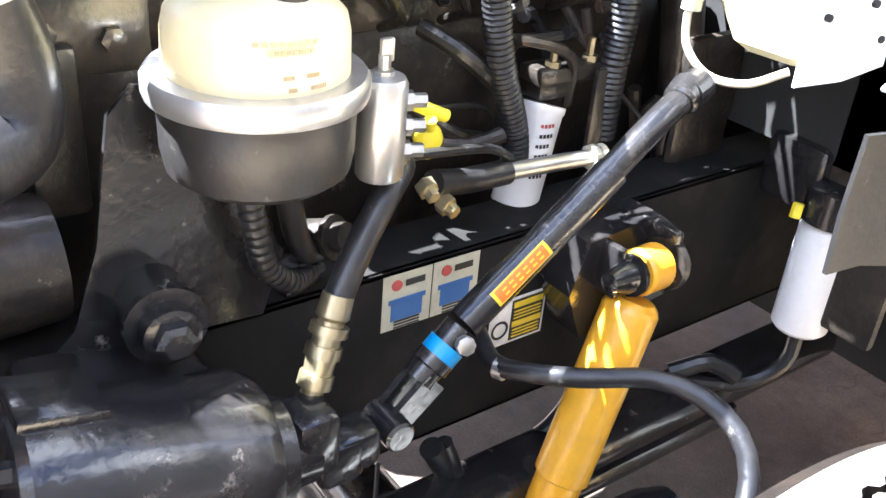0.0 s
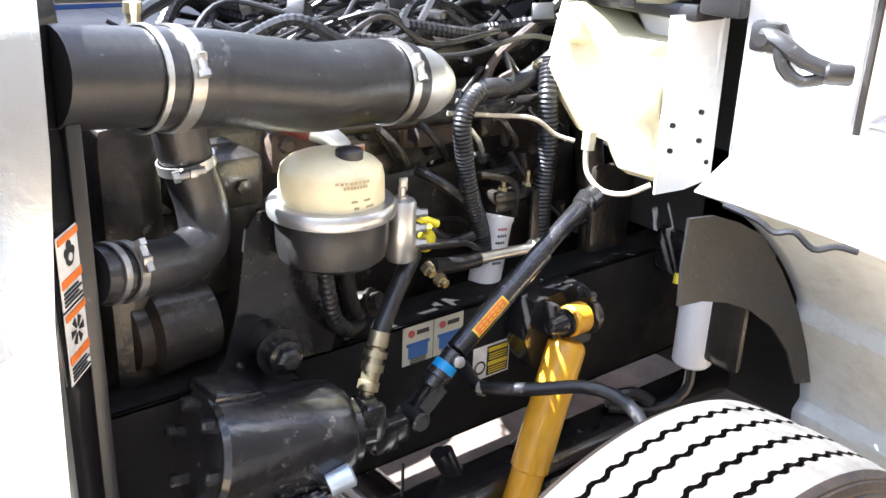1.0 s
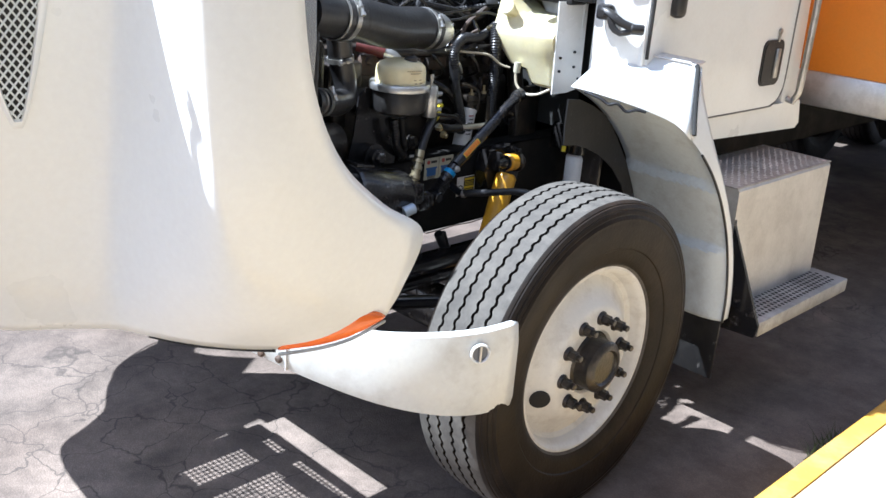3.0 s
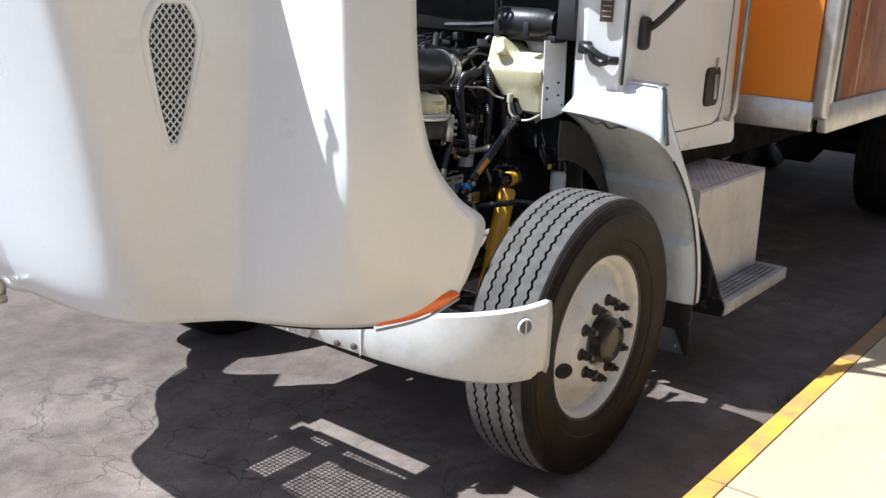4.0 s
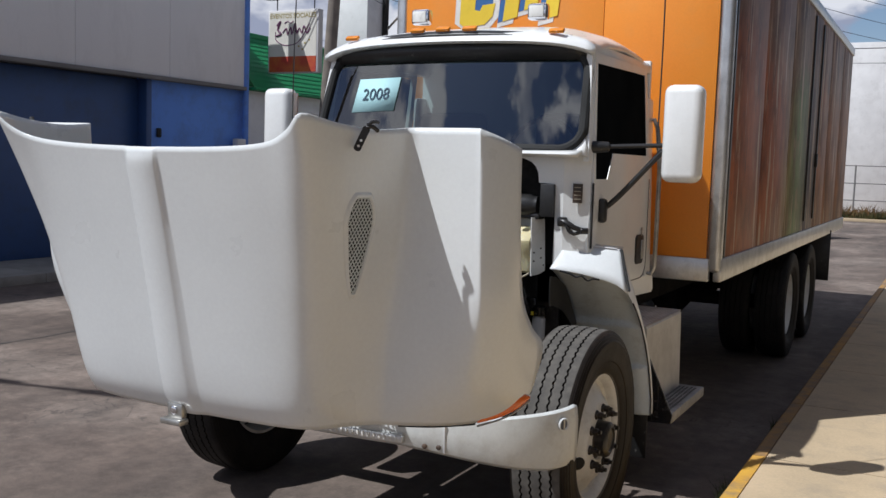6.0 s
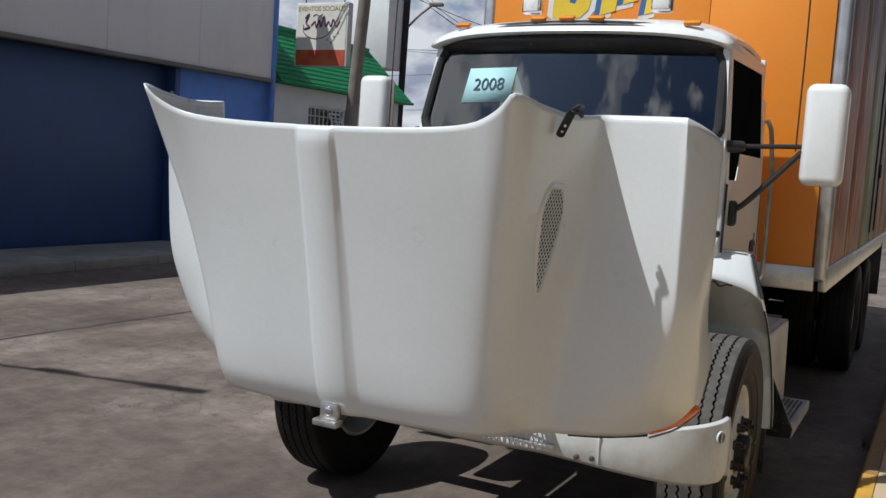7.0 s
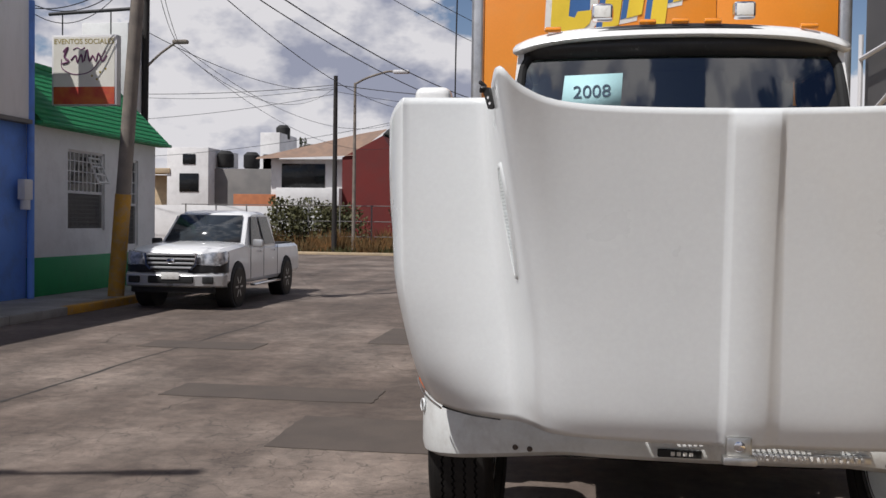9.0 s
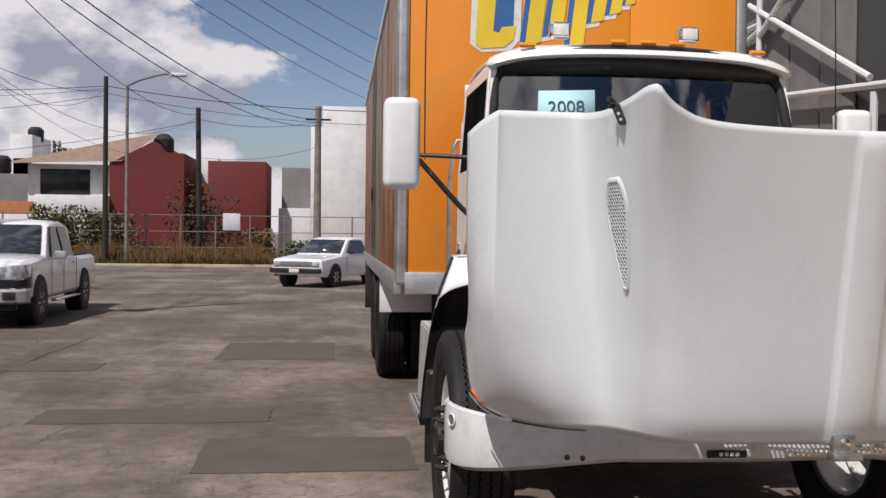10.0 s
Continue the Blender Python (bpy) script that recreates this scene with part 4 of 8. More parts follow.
# windscreen and its rubber


def ws(x, t):
    """A point of the windscreen: x across, t from the lower to the upper edge."""
    return Vector((x * (1.065 - 0.045 * t), 0.27 + 0.16 * t + 0.10 * (x / 0.8) ** 2, 1.885 + 0.525 * t))


bm = B()
add_sheet(bm, [[ws(-.76 + 1.52 * i / 24, t / 6) for t in range(7)] for i in range(25)])
g = part("windscreen", bm, WSGLASS, truck, "curved tinted windscreen")
if g.data.polygons[0].normal.y > 0:
    g.data.flip_normals()
g.visible_shadow = False
bm = B()
edge = []
for sx, st, a0 in ((1, -1, -90), (1, 1, 0), (-1, 1, 90), (-1, -1, 180)):
    arc = [ws(sx * .655 + .12 * math.cos(q), .5 + st * .27 + .23 * math.sin(q)) for q in [radians(a0 + 15 * k) for k in range(7)]]
    edge += arc
    if a0 in (0, 180):
        edge += [ws(-sx * x, .5 + st * .5) for x in (-.45, -.22, 0, .22, .45)]
    if st < 0:
        corner = B()
        tip = ws(sx * .81, -.06) + Vector((0, -.010, 0))
        V = [corner.verts.new(p + Vector((0, -.006, 0))) for p in arc]
        tv = corner.verts.new(tip)
        for va, vb in zip(V, V[1:]):
            corner.faces.new((va, vb, tv))
        part("screen_corner", corner, CABW, truck, "white rounded corner below the windscreen", solid=.006)
add_tube(bm, edge + [edge[0]], 0.027, n=10, step=0.04)
part("windscreen_seal", bm, DARK, truck, "black rubber windscreen seal")
# the visor's shadow on the glass, made as a black sheet
bm = B()
add_sheet(bm, [[ws(-.77 + 1.54 * i / 24, .90) + Vector((0, -.012, 0)), ws(-.77 + 1.54 * i / 24, 1.085) + Vector((0, -.065, 0))] for i in range(25)])
part("sun_strip", bm, BLACKP, truck, "black band standing for the shadow under the visor", solid=0.004)
# roof
bm = B()
rows = []
for j, (y, z, w) in enumerate(((0.400, 2.462, .815), (.345, 2.465, .835), (.335, 2.474, .845), (.345, 2.496, .845), (.37, 2.517, .835), (.41, 2.535, .82), (.50, 2.555, .815), (.75, 2.60, .815), (1.1, 2.615, .815), (1.40, 2.60, .81), (1.54, 2.57, .80), (1.60, 2.52, .795), (1.62, 2.44, .80))):
    row = []
    for i in range(33):
        u = -1 + 2 * i / 32
        k = abs(u) ** 7
        drop = (0.10 if j > 5 else 0.045) * k
        row.append(Vector((u * (w - 0.002), y + 0.11 * u * u * max(0, 1 - (y - .34) / .5), z - 0.018 - drop - 0.022 * u * u)))
    rows.append(row)
add_sheet(bm, rows)
part("roof", bm, CABW, truck, "white cab roof with a visor lip", angle=50, solid=0.02)
bm = B()
add_sheet(bm, [[(u * .70, .350 + .10 * u * u, 2.487 - .03 * u * u), (u * .70, .392 + .10 * u * u, 2.513 - .03 * u * u)] for u in [-1 + i / 16 for i in range(33)]])
part("marker_strip", bm, BLACKP, truck, "dark strip under the marker lamps", solid=-0.006)
bm = B()
add_box(bm, (0, 0, 0), (.085, .035, .022), 0.008)
mk = part("marker_lamp", bm, AMBER2, truck, "small amber roof marker lamp")
mk.matrix_basis = pose(0, .362, 2.524, 35)
for x in (-.635, -.16, .16, .635):
    same_mesh("marker_lamp", mk, pose(x, .362 + .10 * (x / .77) ** 2, 2.524 - .03 * (x / .77) ** 2, 35), truck)
for x in (-.378, .378):
    bm = B()
    add_box(bm, (x, .79, 2.665), (.12, .07, .095), 0.02)
    rl = part("roof_lamp", bm, CHROME, truck, "chrome cased roof lamp")
    bm = B()
    add_box(bm, (x, .752, 2.665), (.088, .006, .062), 0.002)
    part("lens", bm, LABW, rl)
# mirrors
for s in (1, -1):
    bm = B()
    add_box(bm, (1.282 * s, .60, 1.985), (.198, .13, .495), 0.045, seg=4)
    mi = part("mirror", bm, CABW, truck, "tall white mirror housing", angle=50)
    bm = B()
    add_box(bm, (1.282 * s, .668, 1.985), (.165, .006, .445), 0.002)
    part("mirror_glass", bm, CHROME, mi)
    bm = B()
    add_tube(bm, [(.80 * s, .47, 1.905), (1.19 * s, .575, 1.925)], 0.012, n=10)
    add_tube(bm, [(.86 * s, .58, 1.575), (.95 * s, .58, 1.64), (1.19 * s, .575, 1.90)], 0.015, n=10)
    add_cyl(bm, (.84 * s, .45, 1.905), (.93 * s, .49, 1.91), 0.033, 0.026, edge=.006)
    add_box(bm, (.885 * s, .56, 1.575), (.05, .05, .13), 0.02, seg=3)
    part("mirror_arm", bm, BLACKP, truck, "black mirror arms and mounts")
    bm = B()
    add_tube(bm, [(1.16 * s, .56, 1.90), (1.16 * s, .57, 2.5), (1.15 * s, .58, 3.1)], 0.004, n=6, step=.1)
    part("antenna", bm, BLACKP, truck, "thin black whip antenna")
# the price sheet behind the glass
bm = B()
p0 = Vector((-.555, .372, 2.07))
sh = []
for (x, z) in ((-.562, 2.072), (-.275, 2.082), (-.268, 2.272), (-.553, 2.265)):
    t = (z - 1.885) / .525
    q = ws(x, t)
    sh.append(q + Vector((0, -.006, 0)))
bm.faces.new([bm.verts.new(p) for p in sh])
sheet = part("paper_sheet", bm, PAPER, label="pale blue paper with the year taped on the windscreen", category="paper sign", solid=0.001)
c = (sh[0] + sh[1] + sh[2] + sh[3]) / 4
ex = (sh[1] - sh[0]).normalized()
ez = (sh[3] - sh[0]).normalized()
nz = ex.cross(ez).normalized()
mt = Matrix((ex, nz.cross(ex), nz)).transposed().to_4x4()
mt.translation = c + nz * 0.004
words("year", "2008", 0.098, mt, INK, sheet)
# thin board added to hide the lit dashboard and paint the opening dark
box_part("bulkhead", (0, .404, 1.70), (1.32, .012, .33), CHASSIS, truck, "black board added behind the blower to darken the opening", bevel=.002)
# inside of the cab
box_part("dashboard", (0, .56, 1.80), (1.55, .3, .14), SEAT, truck, bevel=.04)
for x in (.42, -.42):
    box_part("seat", (x, 1.32, 1.75), (.48, .14, .75), SEAT, truck, bevel=.05)
bm = B()
add_tube(bm, [(.42 + .21 * math.cos(a), .82 + .06 * math.sin(a), 1.87 + .2 * math.sin(a)) for a in [i * math.pi / 12 for i in range(25)]], 0.013, n=8, step=.05)
part("steering_wheel", bm, BLACKP, truck)

# ---- cargo box ----
BZ0, BZ1, BY0, BY1, BX = 1.16, 3.47, 1.92, 9.7, 1.215


def decal_material():
    """Peeling sticker on sheet metal: browns that grey towards the top, a green and a dark field, pale run-off streaks, scars."""
    m = bpy.data.materials.new("weathered_decal")
    m.use_nodes = True
    n, l = m.node_tree.nodes, m.node_tree.links
    b = n["Principled BSDF"]
    tc = n.new("ShaderNodeTexCoord")
    sep = n.new("ShaderNodeSeparateXYZ")
    l.new(tc.outputs["Object"], sep.inputs["Vector"])

    def noise(scale, detail, rough, stretch):
        mp = n.new("ShaderNodeMapping")
        mp.inputs["Scale"].default_value = stretch
        t = n.new("ShaderNodeTexNoise")
        t.inputs["Scale"].default_value, t.inputs["Detail"].default_value, t.inputs["Roughness"].default_value = scale, detail, rough
        l.new(tc.outputs["Object"], mp.inputs["Vector"])
        l.new(mp.outputs["Vector"], t.inputs["Vector"])
        return t.outputs["Fac"]

    def ramp(fac, *stops):
        r = n.new("ShaderNodeValToRGB")
        while len(r.color_ramp.elements) < len(stops):
            r.color_ramp.elements.new(0.5)
        for e, (p, c) in zip(r.color_ramp.elements, stops):
            e.position, e.color = p, (*c, 1)
        l.new(fac, r.inputs["Fac"])
        return r.outputs["Color"]

    def mix(kind, fac, a, c):
        x = n.new("ShaderNodeMix")
        x.data_type, x.blend_type = "RGBA", kind
        for put, v in (("Factor", fac), ("A", a), ("B", c)):
            if isinstance(v, float):
                x.inputs[put].default_value = v
            elif isinstance(v, tuple):
                x.inputs[put].default_value = (*v, 1)
            else:
                l.new(v, x.inputs[put])
        return x.outputs["Result"]

    def line(value, scale, shift, wobble, amount):
        a = n.new("ShaderNodeMath")
        a.operation = "MULTIPLY_ADD"
        a.inputs[1].default_value, a.inputs[2].default_value = scale, shift
        l.new(value, a.inputs[0])
        w = n.new("ShaderNodeMath")
        w.operation = "MULTIPLY_ADD"
        w.inputs[1].default_value = amount
        l.new(wobble, w.inputs[0])
        l.new(a.outputs["Value"], w.inputs[2])
        return w.outputs["Value"]

    blotch = noise(2.4, 9, 0.70, (1, 1.0, 0.6))
    along = line(sep.outputs["Y"], 0.128, -0.30, blotch, 0.10)
    field = ramp(along, (0.0, (0.27, 0.080, 0.024)), (0.28, (0.25, 0.070, 0.024)), (0.345, (0.20, 0.17, 0.07)), (0.40, (0.13, 0.20, 0.075)), (0.47, (0.14, 0.17, 0.08)),
                 (0.49, (0.07, 0.065, 0.095)), (0.56, (0.13, 0.11, 0.11)), (0.60, (0.25, 0.105, 0.042)), (1.0, (0.24, 0.115, 0.055)))
    high = line(sep.outputs["Z"], 0.55, -1.42, noise(1.1, 6, 0.6, (1, .5, 1)), 0.55)
    top = ramp(high, (0.25, (0, 0, 0)), (0.42, (0.85, 0.85, 0.85)))
    c = mix("MIX", top, field, (0.20, 0.12, 0.082))
    patch = ramp(blotch, (0.38, (0.22, 0.21, 0.20)), (0.62, (0.74, 0.72, 0.70)))
    c = mix("OVERLAY", 0.85, c, patch)
    run = noise(1.0, 6, 0.62, (1, 8.0, 0.7))
    c = mix("MIX", ramp(run, (0.565, (0, 0, 0)), (0.600, (0.78, 0.78, 0.78))), c, (0.50, 0.38, 0.27))
    soft = noise(1.0, 7, 0.68, (1, 4.0, 2.2))
    c = mix("MIX", ramp(soft, (0.54, (0, 0, 0)), (0.66, (0.42, 0.42, 0.42))), c, (0.38, 0.24, 0.15))
    dark = noise(1.0, 6, 0.65, (1, 9.0, 1.4))
    c = mix("MIX", ramp(dark, (0.33, (0.75, 0.75, 0.75)), (0.39, (0, 0, 0))), c, (0.075, 0.040, 0.026))
    scar = noise(3.5, 6, 0.7, (1, 1, 1))
    c = mix("MIX", ramp(scar, (0.66, (0, 0, 0)), (0.69, (0.8, 0.8, 0.8))), c, (0.05, 0.045, 0.045))
    l.new(c, b.inputs["Base Color"])
    b.inputs["Roughness"].default_value = 0.45
    b.inputs["Specular IOR Level"].default_value = 0.12
    bp = n.new("ShaderNodeBump")
    bp.inputs["Strength"].default_value, bp.inputs["Distance"].default_value = 0.25, 0.01
    l.new(noise(1.2, 3, 0.5, (1, 1.2, .5)), bp.inputs["Height"])
    l.new(bp.outputs["Normal"], b.inputs["Normal"])
    return m


DECAL = decal_material()
ym = (BY0 + BY1) / 2
cargo = box_part("cargo_box", (0, ym, (BZ0 + BZ1) / 2), (2 * BX - .03, BY1 - BY0 - .03, BZ1 - BZ0), GREYW, truck, "weathered box body with faded stickers", bevel=0.0)
for s in (1, -1):
    y0 = BY0 + .05
    for k, y1 in enumerate((3.2, 4.5, 5.75, 6.45, 7.3, 8.5, BY1 - .04)):
        bm = B()
        add_box(bm, (s * (BX - .004), (y0 + y1) / 2, (BZ0 + BZ1) / 2 + .02), (.022, y1 - y0 - .006, BZ1 - BZ0 - .10), 0.002)
        part("side_panel", bm, DECAL, cargo, "streaked brown and green faded side panel" if k == 0 else "")
        y0 = y1
    box_part("lower_rail", (s * (BX - .002), ym, BZ0 + .005), (.05, BY1 - BY0, .15), ALU, cargo, "dull aluminium lower rail", bevel=.008)
    box_part("upper_rail", (s * (BX - .002), ym, BZ1 - .02), (.05, BY1 - BY0, .10), ALU, cargo, bevel=.008)
    bm = B()
    add_box(bm, (s * (BX - .025), BY0 + .025, (BZ0 + BZ1) / 2), (.09, .09, BZ1 - BZ0 + .02), 0.03, seg=4)
    part("corner_post", bm, ALU, cargo, "rounded aluminium corner post")
    box_part("post_strip", (s * (BX + .006), BY0 + .13, (BZ0 + BZ1) / 2), (.016, .05, BZ1 - BZ0 - .1), BLACKP, cargo)
    for yy in (5.78, 6.42):
        box_part("door_frame", (s * (BX + .010), yy, (BZ0 + BZ1) / 2 + .03), (.025, .055, BZ1 - BZ0 - .3), RUST if s < 0 else BLACKP, cargo)
    box_part("door_latch", (s * (BX + .02), 6.38, 1.95), (.03, .06, .14), BLACKP, cargo)
# front panel in upright boards
for k in range(3):
    bm = B()
    add_box(bm, (-BX + .07 + (2 * BX - .14) * (k + .5) / 3, BY0 - .006, (BZ0 + BZ1) / 2 + .02), ((2 * BX - .14) / 3 - .004, .02, BZ1 - BZ0 - .08), 0.002)
    part("front_panel", bm, ORANGE, cargo, "orange painted front panel" if k == 0 else "")
box_part("front_rail", (0, BY0 - .004, BZ0 + .005), (2 * BX - .1, .05, .15), ALU, cargo, bevel=.008)
box_part("top_rail", (0, BY0 - .004, BZ1 - .02), (2 * BX - .1, .05, .10), ALU, cargo, bevel=.008)
# plain shapes of the emblem: yellow strokes with blue sides and white rims, climbing to the right
def emblem_shape(poly, material, lift, grow=0.0):
    cx, cz = sum(p[0] for p in poly) / len(poly), sum(p[1] for p in poly) / len(poly)
    bm = B()
    out = []
    for x, z in poly:
        d = math.hypot(x - cx, z - cz)
        out.append((x + (x - cx) / d * grow, BY0 - .017 - lift, z + (z - cz) / d * grow))
    add_prism(bm, out, (0, -.0015, 0))
    part("emblem_shape", bm, material, cargo)


def slanted(x, z0, z1, w, lean=.055):
    return [(x, z0), (x + w, z0 + w * .25), (x + w + lean, z1 + w * .25), (x + lean, z1)]


for k, (x, z0, z1, w) in enumerate(((-.36, 2.80, 3.26, .11), (-.20, 2.87, 3.27, .10), (-.05, 2.80, 3.28, .10), (.10, 2.97, 3.29, .09), (.23, 3.03, 3.31, .08), (.34, 3.10, 3.32, .07))):
    bar = slanted(x, z0, z1, w)
    emblem_shape([(px - .035, pz - .012) for px, pz in bar], LABW, 0, .030)
    emblem_shape([(px - .040, pz - .008) for px, pz in bar], LABB, .002)
    emblem_shape(bar, LABY, .004)
hook = [(-.70, 2.80), (-.66, 2.77), (-.50, 2.785), (-.44, 2.84), (-.42, 2.93), (-.52, 2.92), (-.54, 2.88), (-.58, 2.89), (-.55, 3.30), (-.68, 3.30)]
emblem_shape([(-.74, 2.80), (-.66, 2.745), (-.46, 2.76), (-.39, 2.84), (-.38, 3.30), (-.72, 3.32)], LABW, 0)
emblem_shape([(-.59, 2.88), (-.53, 2.87), (-.44, 2.93), (-.43, 3.30), (-.56, 3.30)], LABB, .002)
emblem_shape(hook, LABY, .004)
for s in (1, -1):
    if s < 0:
        box_part("splash_panel", (s * .90, 4.93, .90), (.60, .012, .36), CABW, truck, "white splash panel ahead of the rear wheels", bevel=.004)
    box_part("mud_flap", (s * .95, 8.2, .82), (.6, .02, .62), BLACKP, truck)
    box_part("side_skirt", (s * 1.1, 8.9, .95), (.03, 1.1, .45), BLACK, truck)

def skin(z):
    """The left hood skin cut at a height: a line from the middle outwards."""
    L = []
    for j in range(len(HG[0])):
        for r0, r1 in zip(HG, HG[1:]):
            if r0[j].z <= z <= r1[j].z:
                L.append(r0[j].lerp(r1[j], (z - r0[j].z) / max(1e-6, r1[j].z - r0[j].z)))
                break
    return L


# ---- fixed rear halves of the front fenders ----


def arch(r, phi):
    return r * math.cos(radians(phi)), TR + r * math.sin(radians(phi))


for s in (1, -1):
    rows, lip = [], []
    for i in range(15):
        u = i / 14
        top = 71 - 15 * u ** 1.6
        row = []
        inner = 1 - min(max((u - .80) / .2, 0), 1) ** 2
        for j in range(81):
            phi = -4 + (top + 4) * j / 80
            r = 0.752 + 0.020 * (max(phi, 0) / 71) - 0.034 * inner
            for step in (17, 36):
                r += 0.030 / (1 + math.exp(-(phi - step) * 5.0)) * inner
            y, z = arch(r, phi)
            row.append(Vector((s * (0.725 + u * (0.365 + 0.056 * (1 - min(max(phi, 0), 56) / 56))), y, z)))
        rows.append(row)
        lip.append(row[-1])
    bm = B()
    add_sheet(bm, rows)
    # lit face between the lip and the crease against the cab
    crease = [Vector((s * (.735 + .27 * i / 14), .435 + .095 * i / 14, 1.395 - .018 * i / 14)) for i in range(15)]
    face = [[lip[i] + (Vector((0, -.012, .006))), lip[i].lerp(crease[i], .25) + Vector((0, -.010, .004)), lip[i].lerp(crease[i], .8), crease[i], crease[i] + Vector((0, .05, .012))] for i in range(15)]
    add_sheet(bm, face)
    # outer cheek behind the arch edge
    cheek = []
    for j in range(81):
        e = rows[-1][j]
        k = j / 80
        back = (e + Vector((s * .004, .034, .006))).lerp(crease[-1] + Vector((s * .006, .020, -.004)), k ** 5)
        cheek.append([e, e.lerp(back, .3) + Vector((s * .003, 0, .004)), e.lerp(back, .7) + Vector((s * .003, 0, .003)), back])
    add_sheet(bm, cheek)
    bmesh.ops.remove_doubles(bm, verts=bm.verts[:], dist=0.0005)
    # passenger side liner is coloured black in place of the shade inside the arch
    fender = part("fender", bm, [WHITE_IN if s > 0 else BLACKP, WHITE], truck, "white rear half of the front fender with a %s liner" % ("pale" if s > 0 else "black"), angle=30, solid=0.005)
    me = fender.data
    nl = 14 * 80
    me.polygons.foreach_set("material_index", [0 if i < nl else 1 for i in range(len(me.polygons))])
    bm = B()
    add_tube(bm, [crease[0] + Vector((0, -.004, .003)), crease[8] + Vector((0, -.004, .004)), crease[13] + Vector((0, -.004, .004))], 0.004, n=8)
    part("edge_bead", bm, GREYW, fender, "thin grey bead along the fender top")
    bm = B()
    add_tube(bm, [rows[-1][j] + Vector((s * .003, -.004, 0)) for j in range(0, 73, 8)], .0045, n=8)
    part("edge_trim", bm, RUBBER, fender, "thin black trim round the wheel arch")
    bm = B()
    add_tube(bm, [crease[14] + Vector((0, -.006, .001)), Vector((s * 1.014, .521, 1.368)), Vector((s * 1.030, .500, 1.330)), Vector((s * 1.060, .464, 1.258)), Vector((s * 1.093, .427, 1.178))], 0.0075, n=10)
    part("weather_strip", bm, DARK, fender, "black rubber strip along the fender edge")
    bm = B()
    add_tube(bm, [lip[2] + Vector((0, -.014, .0)), lip[4] + Vector((0, -.015, -.006)), lip[5] + Vector((0, -.016, -.016)), lip[6] + Vector((0, -.018, -.004)), lip[7] + Vector((0, -.016, -.020)), lip[8] + Vector((0, -.014, -.004)), lip[9] + Vector((0, -.012, .0))], .005, n=7, step=.008)
    part("torn_seal", bm, RUBBER, fender, "torn black seal hanging from the lip")
    # black splash flap inside the arch
    bm = B()
    f = [(.222, 1.243), (.220, 1.16), (.226, 1.09), (.29, 1.083), (.36, 1.063), (.435, 1.030), (.52, .972), (.59, .90), (.640, .815), (.700, .800), (.660, .885), (.60, .985), (.52, 1.085), (.44, 1.17), (.36, 1.21), (.29, 1.235)]
    add_prism(bm, [(s * (.742 + .02 * max(0, y - .3)), y, z) for y, z in f], (s * -.005, 0, 0))
    part("splash_flap", bm, BLACKP, fender, "dark grey rubber splash flap")
    box_part("wheel_flap", (s * 1.0, .80, .37), (.24, .012, .32), BLACKP, truck, "black rubber flap behind the wheel")

    # ---- cab steps ----
    bm = B()
    add_prism(bm, [(s * .78, .83, .935), (s * 1.074, .83, .935), (s * 1.082, .83, .925), (s * 1.095, .83, .455), (s * 1.06, .83, .43), (s * .78, .83, .43)], (0, .75, 0))
    step = part("step_box", bm, ALUD, truck, "aluminium cab step box with two treads", angle=30)
    bm = B()
    tw = .160 if s > 0 else .07
    add_box(bm, (s * (1.0775 + tw / 2), 1.245, .452), (tw, .765, .028), 0.004)
    add_box(bm, (s * (1.073 + tw), 1.245, .435), (.010, .765, .05), 0.003)
    lt = part("lower_tread", bm, STEPD, step)
    bm = B()
    add_box(bm, (s * .928, 1.205, .9375), (.302, .77, .006), 0.002)
    ut = part("upper_tread", bm, STEPD, step)
    for (xa, xb, z, par, ya, yb) in ((.79, 1.068, .941, ut, .86, 1.56),):
        bm = B()
        k = 0
        y = ya
        while y < yb:
            x = xa + (0.012 if k % 2 else 0)
            while x < xb:
                a = (k + round(x * 50)) % 2
                w, h = (.011, .0045) if a else (.0045, .011)
                base = [bm.verts.new((s * (x + dx * w), y + dy * h, z - .0015)) for dx, dy in ((-1, 0), (0, -1), (1, 0), (0, 1))]
                t = bm.verts.new((s * x, y, z + .003))
                for i in range(4):
                    bm.faces.new((base[i], base[(i + 1) % 4], t))
                x += .027
            y += .025
            k += 1
        part("tread_studs", bm, ALU, par, kind="stuff")
    bm = B()
    holes = B()
    for i in range(26):
        for j in range(5 if s > 0 else 2):
            x, y = 1.105 + .024 * j, .905 + .026 * i + (.013 if j % 2 else 0)
            add_prism(holes, [(s * (x + .008 * math.cos(q)), y + .0055 * math.sin(q), .4664) for q in [k * math.pi / 4 for k in range(8)]], (0, 0, .0012))
    part("tread_perforation", holes, DARK, lt, kind="stuff")
    add_prism(bm, [(s * .86, .845, .90), (s * 1.070, .845, .92), (s * 1.088, .845, .80), (s * (1.085 + tw), .845, .462), (s * (1.075 + tw), .845, .415), (s * .92, .845, .40)], (0, -.014, 0))
    part("step_cheek", bm, BLACK, step, "black step bracket")
    # ---- hood details on this side ----
    # vent
    VZ0, VZ1 = 1.322, 1.682
    H = VZ1 - VZ0

    def wid(t):
        """Half width of the drop-shaped vent, t from the lower tip to the top."""
        if t <= 0 or t >= 1:
            return 0.0
        return (0.058 * (t / 0.72) ** 0.72) if t < 0.72 else 0.058 * math.sqrt(max(0, 1 - ((t - .72) / .28) ** 2))

